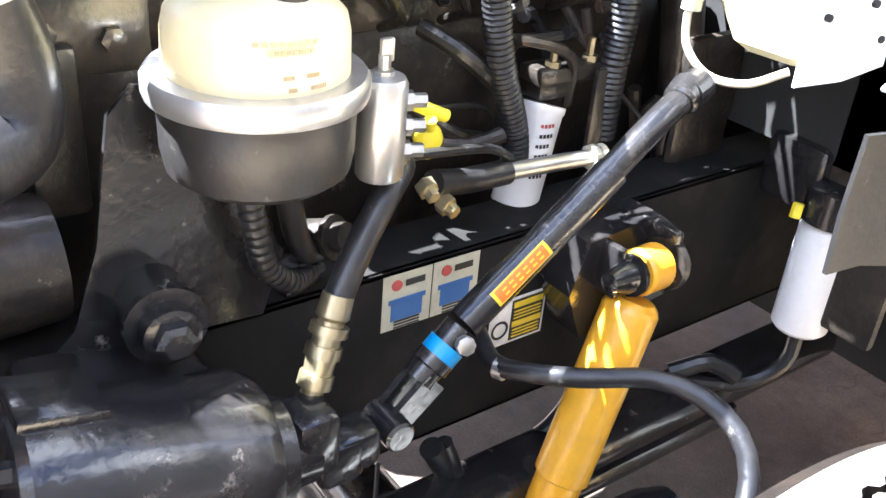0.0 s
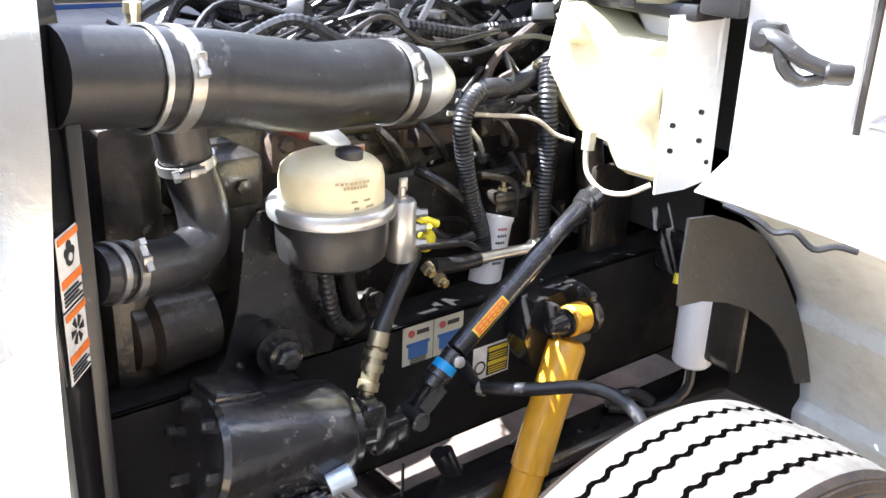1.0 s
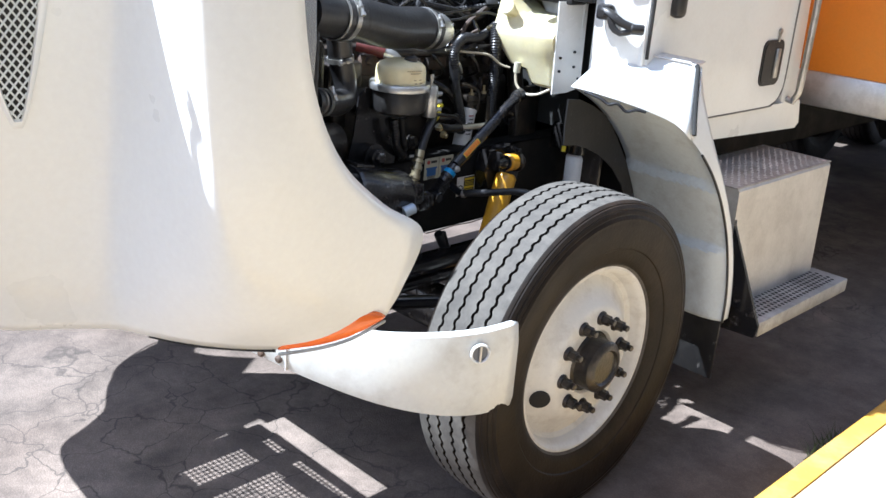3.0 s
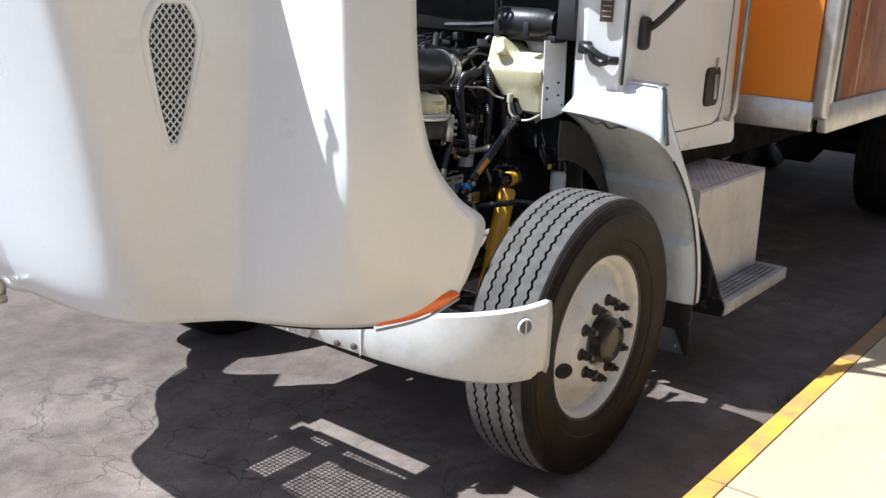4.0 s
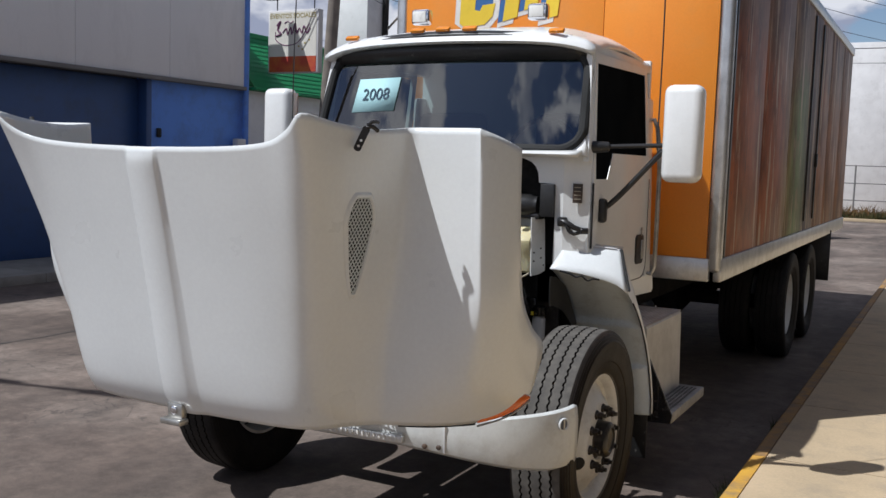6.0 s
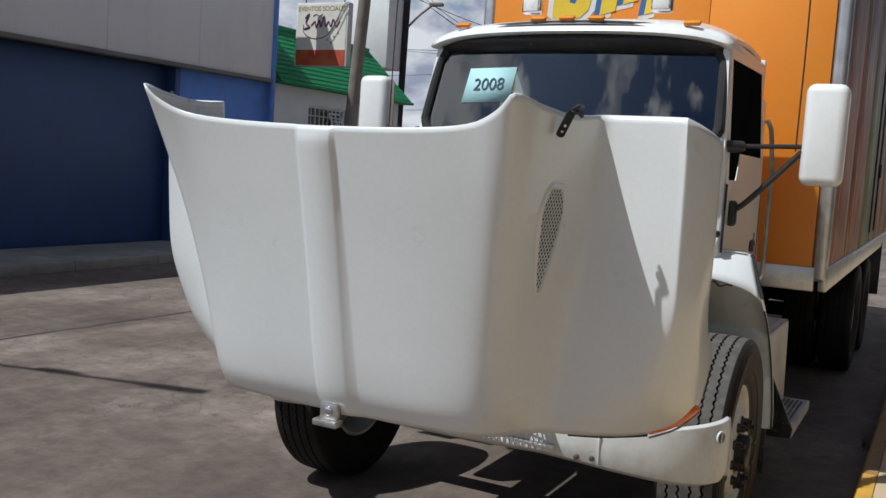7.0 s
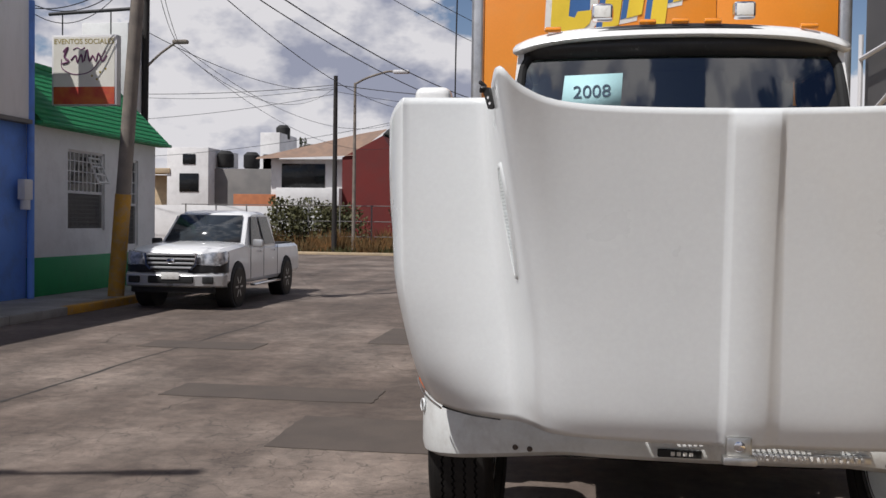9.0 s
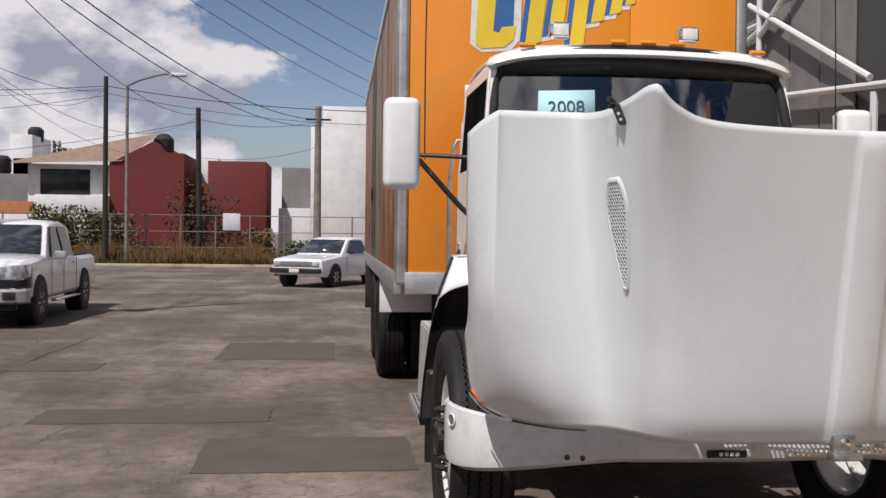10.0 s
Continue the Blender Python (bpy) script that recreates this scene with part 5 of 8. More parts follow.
    def vp(a, t, o=0.0):
        """A point o above the hood skin: a along it from the vent's middle line, t up the vent."""
        L = skin(VZ0 + t * H)
        yv = -1.498 - .030 * t
        k = next(i for i in range(8, len(L) - 1) if L[i + 1].y > yv and L[i + 1].x > .5)
        f = (yv - L[k].y) / (L[k + 1].y - L[k].y)
        p = L[k].lerp(L[k + 1], f)
        d = (L[k + 2] - L[k - 1]).normalized()
        left = a
        while left > 0 and k < len(L) - 2:
            s2 = (L[k + 1] - p).length
            if s2 >= left:
                p = p + (L[k + 1] - p).normalized() * left
                left = 0
            else:
                left -= s2
                k += 1
                p = L[k]
        while left < 0 and k > 1:
            s2 = (p - L[k]).length
            if s2 >= -left:
                p = p + (L[k] - p).normalized() * -left
                left = 0
            else:
                left += s2
                p = L[k]
                k -= 1
        n2 = Vector((-d.y, d.x, 0)).normalized() * -1
        q = p + n2 * o * (1 if n2.x > 0 else -1)
        return Vector((s * q.x, q.y, q.z))

    def outline(g, o):
        P = []
        for i in range(1, 28):
            t = -g / H + (1 + 2 * g / H) * i / 28
            P.append((wid((t * H + g) / (H + 2 * g)) * (1 + g / .058), t))
        return [vp(a, t, o) for a, t in P] + [vp(-a, t, o) for a, t in P[::-1]]
    bm = B()
    o1, o2, o3, o4 = outline(.024, -.002), outline(.016, .007), outline(.005, .008), outline(.0, .002)
    L4 = [[bm.verts.new(p) for p in o] for o in (o1, o2, o3, o4)]
    for a, b2 in zip(L4, L4[1:]):
        bridge(bm, a, b2)
    vent = part("hood_vent", bm, WHITE, hood, "white drop-shaped vent frame", angle=60)
    bm = B()
    o = [bm.verts.new(p) for p in outline(.002, .0015)]
    for i in range(len(o) // 2 - 1):
        bm.faces.new((o[i], o[i + 1], o[-2 - i], o[-1 - i]))
    part("vent_backing", bm, DARK, vent)
    bm = B()
    for sg in (1, -1):
        c = -0.3
        while c < 0.7:
            run = None
            k = 0
            while k <= 90:
                a = -.066 + .132 * k / 90
                t = (c + sg * a * 1.35) / H
                ok = abs(a) < wid(t)
                if ok and run is None:
                    run = (a, t)
                if (not ok or k == 90) and run is not None:
                    m5 = [vp(run[0] + (a - run[0]) * f / 4, run[1] + (t - run[1]) * f / 4, .004) for f in range(5)]
                    if (m5[-1] - m5[0]).length > .006:
                        nr = Vector((s * .8, -.6, 0))
                        for p, q in zip(m5, m5[1:]):
                            w = (q - p).cross(nr).normalized() * .0019
                            add_prism(bm, [p + w, q + w, q - w, p - w], nr * .0018)
                    run = None
                k += 1
            c += .0225
    part("vent_mesh", bm, WHITE_IN, vent, "pale expanded-metal mesh")
    # hook
    bm = B()
    h0 = Vector((.772, -1.606, 1.872)) if s > 0 else Vector((-.752, -1.655, 1.870))
    reach = 1 if s > 0 else .45
    low = -.036 if s > 0 else -.020      # the passenger side bracket is the shorter
    ax, up2 = Vector((s * .28, .26, .85)).normalized(), Vector((s * .60, -.80, 0)).normalized()
    sd2 = ax.cross(up2).normalized()
    P = [(low - .010 * math.sin(q), .0125 * math.cos(q)) for q in [k * math.pi / 8 for k in range(9)]] + [(.036, -.0125), (.040, -.008), (.040, .008), (.036, .0125)]
    add_prism(bm, [h0 + ax * u + sd2 * w for u, w in P], up2 * .012)
    add_tube(bm, [h0 + ax * .040 + up2 * .008, h0 + ax * .045 + up2 * .020 + Vector((s * .008 * reach, .016 * reach, -.002)), h0 + ax * .036 + up2 * .024 + Vector((s * .014 * reach, .045 * reach, -.006))], .0075, n=8)
    add_tube(bm, [h0 + ax * .046 + up2 * .008, h0 + ax * .060 + up2 * .018 + Vector((s * .010 * reach, 0, 0)), h0 + ax * .056 + up2 * .022 + Vector((s * .010 * reach, .036 * reach, .004))], .0065, n=8)
    hook = part("hood_hook", bm, BLACKP, hood, "black hood latch bracket with two holes")
    for u in (low + .008, low + .028):
        bm = B()
        add_turned(bm, h0 + ax * u + up2 * .0115, up2, [(0, .0045), (.0012, .0045)], 10)
        part("hook_hole", bm, GREYW, hook)
    # amber lamp along the lower edge
    bm = B()
    L = spline([(s * .970, -1.064, .815), (s * 1.022, -.985, .829), (s * 1.062, -.925, .852), (s * 1.093, -.858, .888)], .008)
    rows = []
    for i, p in enumerate(L):
        t = i / (len(L) - 1)
        h = .066 * math.sin(math.pi * t ** .85) ** .8 + .001
        nv = Vector((s * .72, -.69, 0)) if t < .6 else Vector((s * .86, -.5, 0))
        h *= 1 if s > 0 else .55
        rows.append([p + nv * ((.012 if s > 0 else .002) + o * min(1, h / .015)) + Vector((0, 0, z * h + .006)) for z, o in ((-.08, -.004), (0, .004), (.3, .008), (.7, .006), (1, -.003))])
    add_sheet(bm, rows)
    part("turn_lamp", bm, AMBER, hood, "orange turn signal lens", angle=60, solid=-.002)
    bm = B()
    add_tube(bm, [p + Vector((s * .008, -.008, -.008)) for p in L[:: max(1, len(L) // 6)]] + [L[-1] + Vector((s * .006, -.006, -.008))], .004, n=6)
    part("lamp_trim", bm, STEEL, hood)
    bm = B()
    add_tube(bm, [(s * .742, -1.264, .8155), (s * .800, -1.230, .814), (s * .855, -1.192, .813), (s * .930, -1.118, .813), (s * .970, -1.074, .814)], .0042, n=8, step=.02)
    part("edge_joint", bm, DARK, hood, "dark joint along the lower hood edge")
    # bumper hole, bolts
    c = Vector((s * 1.110, -.535, .715))
    n0 = Vector((s * .90, -.43, .02)).normalized()
    bm = B()
    add_turned(bm, c + n0 * .022, n0, [(0, .028), (.005, .028), (.007, .025), (.005, .022), (-.004, .021)], 28, caps=False)
    part("tow_hole", bm, WHITE, bumper, "round hole with a rolled rim")
    bm = B()
    add_turned(bm, c + n0 * .021, n0, [(0, .022), (.002, .022)], 28)
    add_cyl(bm, c + n0 * .026 + Vector((0, 0, -.022)), c + n0 * .026 + Vector((0, 0, .022)), .004, n=8, mi=1)
    part("hole_backing", bm, [surf("pale_plug", (.13, .14, .16), rough=.4) if s > 0 else bpy.data.materials["pale_plug"], STEEL], bumper)
    for x, y in ((.655, -.893), (.712, -.876)):
        bm = B()
        add_turned(bm, (s * x, y, .628), Vector((s * .25, -.97, 0)), [(-.004, .011), (.005, .011), (.009, .006)], 12)
        part("bumper_bolt", bm, RUST, bumper)
    if s < 0:
        # dark slot with print in it
        bm = B()
        add_box(bm, (-.10, -.972, .655), (.16, .010, .030), .004, seg=3)
        slot = part("bumper_slot", bm, DARK, bumper, "dark oval slot in the bumper")
        for k in range(4):
            box_part("slot_mark", (-.125 + .022 * k, -.978, .655), (.014, .002, .014), LABW, slot, bevel=0)
        continue
    bm = B()
    add_box(bm, (s * .735, -.868, .665), (.0025, .012, .125), 0, pose(0, 0, 0, 0, 0, 15 * s))
    part("bumper_seam", bm, GREYW, bumper)
    # perforated step insert
    bm = B()
    add_box(bm, (s * .36, -.950, .655), (.44, .028, .034), .006, pose(0, 0, 0, 0, 0, 3.4 * s))
    ins = part("step_insert", bm, ALU, bumper, "perforated bright step insert")
    bm = B()
    for k in range(16):
        add_box(bm, (s * (.16 + .026 * k), -.9765 + .00155 * k, .655), (.012, .006, .020), .002)
    parts("slot", bm, LABW, ins)
# lower hood latch
bm = B()
add_box(bm, (0, -1.640, .842), (.075, .03, .06), .008)
add_box(bm, (0, -1.655, .805), (.10, .05, .024), .006)
lat = part("nose_latch", bm, STEEL, hood, "dull steel hood latch at the nose")
bm = B()
add_turned(bm, (0, -1.656, .846), (0, -1, 0), [(0, .016), (.004, .016), (.006, .012)], 16)
part("emblem", bm, CHROME, lat)

# cab side bits: rubber hold-down, warning plate
for s in (1, -1):
    bm = B()
    add_tube(bm, [(s * .735, .352, 1.520), (s * .765, .335, 1.512), (s * .80, .335, 1.488), (s * .835, .345, 1.475)], .013, n=10)
    add_tube(bm, [(s * .765, .335, 1.505), (s * .775, .332, 1.475), (s * .80, .335, 1.455), (s * .835, .345, 1.468)], .010, n=10)
    add_cyl(bm, (s * .830, .335, 1.472), (s * .862, .350, 1.472), .017, n=14, edge=.004)
    add_box(bm, (s * .735, .358, 1.515), (.045, .03, .05), .010)
    add_cyl(bm, (s * .738, .345, 1.512), (s * .738, .33, 1.512), .010, n=10)
    for v in bm.verts:
        v.co.y += .42 * (abs(v.co.x) - .735) + .012
    part("hood_tie", bm, BLACKP, truck, "black rubber hood hold-down")
bm = B()
add_box(bm, (.805, .391, 1.665), (.05, .004, .10), .001, pose(0, 0, 0, 0, 0, 26))
wp = part("warning_plate", bm, RUST, truck, "small brown warning plate")
bm = B()
for k in range(4):
    add_box(bm, (.805, .388, 1.695 - .020 * k), (.034, .002, .004), 0, pose(0, 0, 0, 0, 0, 26))
parts("plate_line", bm, TUBEC, wp)

# ---- engine bay ----
# radiator, charge cooler, side panels and shroud
bm = B()
add_box(bm, (0, -.74, 1.18), (1.04, .14, .80), .006)
rad = part("radiator", bm, BLACKP, truck, "dark radiator pack with a bright charge air cooler")
for k in range(11):
    bm = B()
    add_box(bm, (0, -.822, 1.474 + .0122 * k), (1.06, .026, .0044), .0012)
    part("cooler_tube", bm, ALU, rad)
bm = B()
add_box(bm, (-.02, -.836, 1.28), (1.04, .012, .375), .004, pose(0, 0, 0, -5))
part("condenser", bm, surf("condenser_core", (.055, .055, .06), (.035, .035, .04), rough=.6, scuff=(.22, .21, .20), stretch=(1, 1, .35)), rad, "dark dusty condenser core")
bm = B()
add_box(bm, (.528, -.846, 1.285), (.062, .014, .40), .004, pose(0, 0, 0, -5))
part("condenser_header", bm, BLACKP, rad, "dark grey header plate")
bm = B()
add_sheet(bm, [[(.556, -.842 + .035 * (z - 1.1) + .002 * math.sin(z * 120), z), (.582, -.812 + .035 * (z - 1.1) + .003 * math.sin(z * 120), z)] for z in [1.09 + .0065 * k for k in range(60)]])
part("wavy_strip", bm, STEEL, rad, "bright wavy metal edge strip", solid=.003)
bm = B()
add_prism(bm, [(.556, -.90, 1.02), (.556, -.83, 1.00), (.566, -.775, .80), (.566, -.80, .78), (.560, -.88, .86)], (-.03, 0, 0))
part("lower_flap", bm, BLACK, rad, "black rubber flap below the radiator")
for k in range(7):
    bm = B()
    z = 1.115 + .05 * k
    y = -.862 + .085 * (z - 1.1)
    add_tube(bm, [(.508, y + .004, z), (.530, y - .006, z + .003), (.534, y - .008, z + .016), (.526, y - .006, z + .026), (.508, y + .004, z + .026)], .0065, n=8)
    part("return_bend", bm, ENGINE, rad, "dark return bend" if k == 0 else "")
bm = B()
add_box(bm, (0, -.755, 1.61), (1.08, .16, .035), .012)
part("top_tank", bm, RADI, rad)
for s in (1, -1):
    bm = B()
    P = [(.530, -.842), (.547, -.828), (.560, -.795), (.584, -.75), (.597, -.705), (.588, -.700), (.510, -.633)]
    rows = []
    for x, y in P:
        bow = .5 + .5 * math.cos((y + .72) * 12)
        rows.append([Vector((s * (x - (.05 * ((z - 1.36) / .25) ** 2 if z > 1.36 else 0)), y + (.10 * (z - 1.27) * (1 if z > 1.27 else .28) if -.76 < y < -.702 else 0), z + (.04 * bow if z > 1.5 else 0))) for z in (.74, .9, 1.1, 1.25, 1.36, 1.44, 1.52, 1.585)])
    add_sheet(bm, rows)
    ob = part("radiator_side", bm, [RADI, BLACK], rad, "pale metal radiator side panel with a black rear flange", angle=50, solid=.004)
    ob.data.polygons.foreach_set("material_index", [0 if i < 5 * 7 else 1 for i in range(len(ob.data.polygons))])
    bm = B()
    add_box(bm, (s * .40, -.645, 1.10), (.28, .02, .72), .006)
    part("shroud", bm, BLACKP, rad, "black fan shroud")
    bm = B()
    add_prism(bm, [(s * .552, -.815, 1.58), (s * .566, -.785, 1.58), (s * .578, -.768, 1.40), (s * .572, -.785, 1.40)], (s * .006, -.002, 0))
    part("side_bracket", bm, STEEL, rad)
    for z in (1.46, 1.30, 1.20, 1.05, .92):
        bm = B()
        add_turned(bm, (s * .562, -.795, z), (s, -.4, 0), [(0, .009), (.012, .009), (.016, .006)], 8)
        part("panel_bolt", bm, STEEL, rad)
# label pair on the rear flange
fl0, fl1 = Vector((.588, -.700, 0)), Vector((.510, -.633, 0))
du = (fl1 - fl0).normalized()
nn = Vector((-du.y, du.x, 0)) * -1
if nn.x < 0:
    nn = -nn


def flange_box(bm, u0, u1, z0, z1, o, mi=0):
    a, b = fl0 + du * u0, fl0 + du * u1
    add_prism(bm, [a + nn * o + Vector((0, 0, z0)), b + nn * o + Vector((0, 0, z0)), b + nn * o + Vector((0, 0, z1)), a + nn * o + Vector((0, 0, z1))], nn * .001, mi)


for z0, z1, kind in ((1.258, 1.346, 0), (1.164, 1.254, 1)):
    bm = B()
    flange_box(bm, .012, .070, z0, z1, .002)
    lb = part("warning_label", bm, LABW, rad, "orange and white warning label")
    bm = B()
    flange_box(bm, .014, .068, z1 - .010, z1 - .002, .0035)
    flange_box(bm, .014, .068, z0 + .026, z0 + .036, .0035)
    parts("label_band", bm, LABO, lb)
    bm = B()
    if kind:
        for a in range(6):
            c = fl0 + du * .041 + nn * .0036 + Vector((0, 0, z1 - .030))
            d = du * math.cos(a * 1.047) + Vector((0, 0, math.sin(a * 1.047)))
            w = (du * -math.sin(a * 1.047) + Vector((0, 0, math.cos(a * 1.047)))) * .003
            add_prism(bm, [c + d * .004 - w * .4, c + d * .017 - w * 1.6, c + d * .017 + w * 1.6, c + d * .004 + w * .4], nn * .0006)
    else:
        c = fl0 + du * .041 + nn * .0036 + Vector((0, 0, z1 - .031))
        for dx, dz, r in ((0, 0, .011), (-.008, .006, .006), (.008, .005, .006), (0, .014, .006)):
            add_turned(bm, c + du * dx + Vector((0, 0, dz)), nn, [(0, r), (.0008, r)], 10)
        add_turned(bm, c + nn * .001, nn, [(0, .005), (.0008, .005)], 8, mi=1)
    for k in range(4):
        flange_box(bm, .016, .064 - .008 * (k % 2), z0 + .004 + .005 * k, z0 + .0065 + .005 * k, .0036)
    parts("label_print", bm, [LABK, LABW], lb)

# charge pipe and clamps
bm = B()
add_tube(bm, [(.50, -.66, 1.505), (.478, -.56, 1.492), (.462, -.50, 1.482), (.455, -.44, 1.476)], .060, n=24, step=.02)
part("pipe_neck", bm, BLACKP, truck, "black plastic cooler neck")
bm = B()
add_tube(bm, [(.470, -.535, 1.487), (.450, -.44, 1.474), (.434, -.34, 1.454), (.423, -.26, 1.440), (.410, -.17, 1.437), (.398, -.09, 1.425)], .0635, n=28, step=.012)
charge = part("charge_pipe", bm, RUBBER, truck, "large black rubber charge air hose")
bm = B()
add_turned(bm, (.402, -.12, 1.431), Vector((-.10, .9, -.14)), [(0, .058), (.07, .057), (.09, .05), (.115, .035), (.125, .01)], 28)
part("pipe_elbow", bm, ALU, truck, "cast aluminium inlet elbow")


def clamp(p, d, r, w, parent, screw=True):
    bm = B()
    d = Vector(d).normalized()
    add_turned(bm, Vector(p) - d * w / 2, d, [(0, r), (0, r + .003), (w, r + .003), (w, r)], 32, caps=False)
    if screw:
        _, u, v = frame_of(d)
        k = Vector((.8, -.3, .5))
        k = (k - d * k.dot(d)).normalized()
        t = d.cross(k)
        c = Vector(p) + k * (r + .008)
        add_box(bm, c, (.012, .012, .012), .002)
        add_cyl(bm, c - t * .016, c + t * .022, .0055, n=10)
        add_cyl(bm, c + t * .018, c + t * .026, .008, n=6)
    return part("clamp", bm, STEEL, parent, "bright steel hose clamp")


clamp((.462, -.500, 1.482), (-.1, .5, -.08), .0645, .020, charge)
clamp((.471, -.540, 1.487), (-.1, .5, -.08), .0640, .008, charge, False)
clamp((.405, -.125, 1.431), (-.1, .6, -.08), .0640, .016, charge)
bm = B()
add_tube(bm, [(.425, -.478, 1.44), (.420, -.472, 1.400), (.416, -.458, 1.345), (.418, -.445, 1.29), (.432, -.455, 1.245), (.462, -.51, 1.238), (.49, -.575, 1.252), (.505, -.63, 1.262)], .036, n=22, step=.012)
lower = part("coolant_hose", bm, RUBBER, truck, "thick black coolant elbow hose")
clamp((.417, -.463, 1.358), (0, .2, -1), .037, .014, lower)
clamp((.496, -.590, 1.255), (.4, -.9, .18), .037, .014, lower)
clamp((.500, -.612, 1.259), (.4, -.9, .18), .037, .010, lower, False)

# block, head, covers: dark shapes behind the parts
bm = B()
add_box(bm, (0.0, .02, 1.02), (.50, .95, .42), .03)
add_box(bm, (0.02, .02, 1.28), (.44, .92, .16), .02)
part("engine_block", bm, ENGINE, truck, "grimy dark engine block")
bm = B()
add_box(bm, (0, .02, 1.40), (.34, .90, .10), .04, seg=3)
part("valve_cover", bm, ENGINE, truck, "black valve cover")
for k in range(6):
    bm = B()
    y = -.36 + .15 * k
    add_box(bm, (.245, y, 1.30), (.05, .09, .07), .012)
    add_turned(bm, (.272, y - .02, 1.315), (1, 0, 0), [(0, .014), (.01, .014), (.015, .009)], 6)
    part("head_port", bm, RUST if k % 2 else ENGINE, truck, "grimy cylinder head port" if k == 0 else "")
bm = B()
add_box(bm, (.285, -.37, 1.285), (.10, .14, .085), .015)
add_turned(bm, (.335, -.40, 1.29), (1, 0, 0), [(0, .012), (.008, .012), (.01, .007)], 6)
add_turned(bm, (.335, -.34, 1.28), (1, 0, 0), [(0, .012), (.008, .012), (.01, .007)], 6)
part("water_housing", bm, ENGINE, truck, "dark cast water housing")
bm = B()
add_box(bm, (.12, -.52, 1.10), (.50, .10, .62), .03)
add_turned(bm, (.24, -.60, 1.10), (0, 1, 0), [(0, .10), (.015, .11), (.03, .10), (.045, .11), (.06, .10)], 28)
add_turned(bm, (.05, -.62, .98), (0, 1, 0), [(0, .12), (.015, .13), (.03, .12), (.045, .13), (.06, .12)], 28)
part("front_gear_cover", bm, ENGINE, truck, "dark timing cover and pulleys")
bm = B()
add_turned(bm, (.355, -.42, 1.09), (0, -1, 0), [(0, .06), (.09, .065), (.10, .05), (.12, .05)], 24)
add_box(bm, (.33, -.40, 1.20), (.035, .05, .16), .006)
part("alternator", bm, ENGINE, truck, "dark grimy alternator")
bm = B()
add_box(bm, (0, .05, .78), (.40, .80, .10), .03)
part("oil_pan", bm, BLACK, truck)
# fuel rail, injector lines, wiring loom over the head
bm = B()
add_tube(bm, [(.29, -.20, 1.34), (.30, .05, 1.335), (.30, .32, 1.33)], .018, n=12)
part("fuel_rail", bm, ENGINE, truck, "dark fuel rail")
for k in range(6):
    bm = B()
    y = -.16 + .085 * k
    add_tube(bm, [(.30, y, 1.335), (.335, y + .015, 1.31), (.33, y + .05, 1.265), (.27, y + .06, 1.235)], .006, n=8)
    part("injector_line", bm, STEEL if k % 3 == 0 else ENGINE, truck, "thin steel injector line" if k == 0 else "")
rnd = random.Random(12)
for k in range(34):
    bm = B()
    y0 = rnd.uniform(-.42, .15)
    x0, z0 = rnd.uniform(-.15, .28), rnd.uniform(1.43, 1.49)
    pts = [(x0, y0, z0)]
    for j in range(4):
        pts.append((min(.30, pts[-1][0] + rnd.uniform(-.09, .10)), pts[-1][1] + rnd.uniform(.06, .16), rnd.uniform(1.42, 1.53)))
    r = rnd.choice((.004, .005, .006, .008, .010, .012))
    add_tube(bm, pts, r, n=8, ribs=.010 if r > .009 else 0)
    part("wiring", bm, rnd.choice((RUBBER, BLACKP, BLACKP, RUBBER, ENGINE)), truck, "black wiring and hoses over the engine" if k == 0 else "")
for k in range(22):
    bm = B()
    x0, y0, z0 = rnd.uniform(.24, .34), rnd.uniform(-.28, .42), rnd.uniform(1.06, 1.40)
    pts = [(x0, y0, z0)]
    for j in range(3):
        pts.append((min(.36, max(.22, pts[-1][0] + rnd.uniform(-.05, .05))), pts[-1][1] + rnd.uniform(-.02, .11), pts[-1][2] + rnd.uniform(-.09, .07)))
    add_tube(bm, pts, rnd.choice((.004, .005, .007, .009)), n=8)
    part("wiring", bm, rnd.choice((RUBBER, BLACKP, ENGINE, RUST)), truck)
for k in range(26):
    bm = B()
    x, y, z = rnd.uniform(.10, .33), rnd.uniform(-.30, .45), rnd.uniform(1.05, 1.48)
    add_turned(bm, (x, y, z), Vector((1, rnd.uniform(-.6, .4), rnd.uniform(-.2, .8))), [(0, .010), (.010, .010), (.010, .007), (.022, .007), (.024, .004)], 6)
    part("fitting", bm, rnd.choice((STEEL, BRASS, ENGINE, ENGINE, RUST)), truck, "small metal fitting" if k == 0 else "")
for k in range(14):
    bm = B()
    add_box(bm, (rnd.uniform(.0, .30), rnd.uniform(-.25, .45), rnd.uniform(1.44, 1.52)), (rnd.uniform(.02, .05), rnd.uniform(.02, .06), rnd.uniform(.015, .035)), .004, pose(0, 0, 0, rnd.uniform(-30, 30), rnd.uniform(-30, 30), rnd.uniform(0, 90)))
    part("connector", bm, rnd.choice((BLACKP, BLACKP, ENGINE, BLACKP)), truck, "black cable connector" if k == 0 else "")
bm = B()
add_tube(bm, [(-.2, -.50, 1.575), (-.2, -.2, 1.570), (-.2, .085, 1.565)], .085, n=32)
part("intake_pipe", bm, ALU, truck, "bright aluminium pipe across the engine")
bm = B()
add_tube(bm, [(.30, -.50, 1.50), (.18, -.42, 1.52), (.10, -.34, 1.53)], .012, n=10)
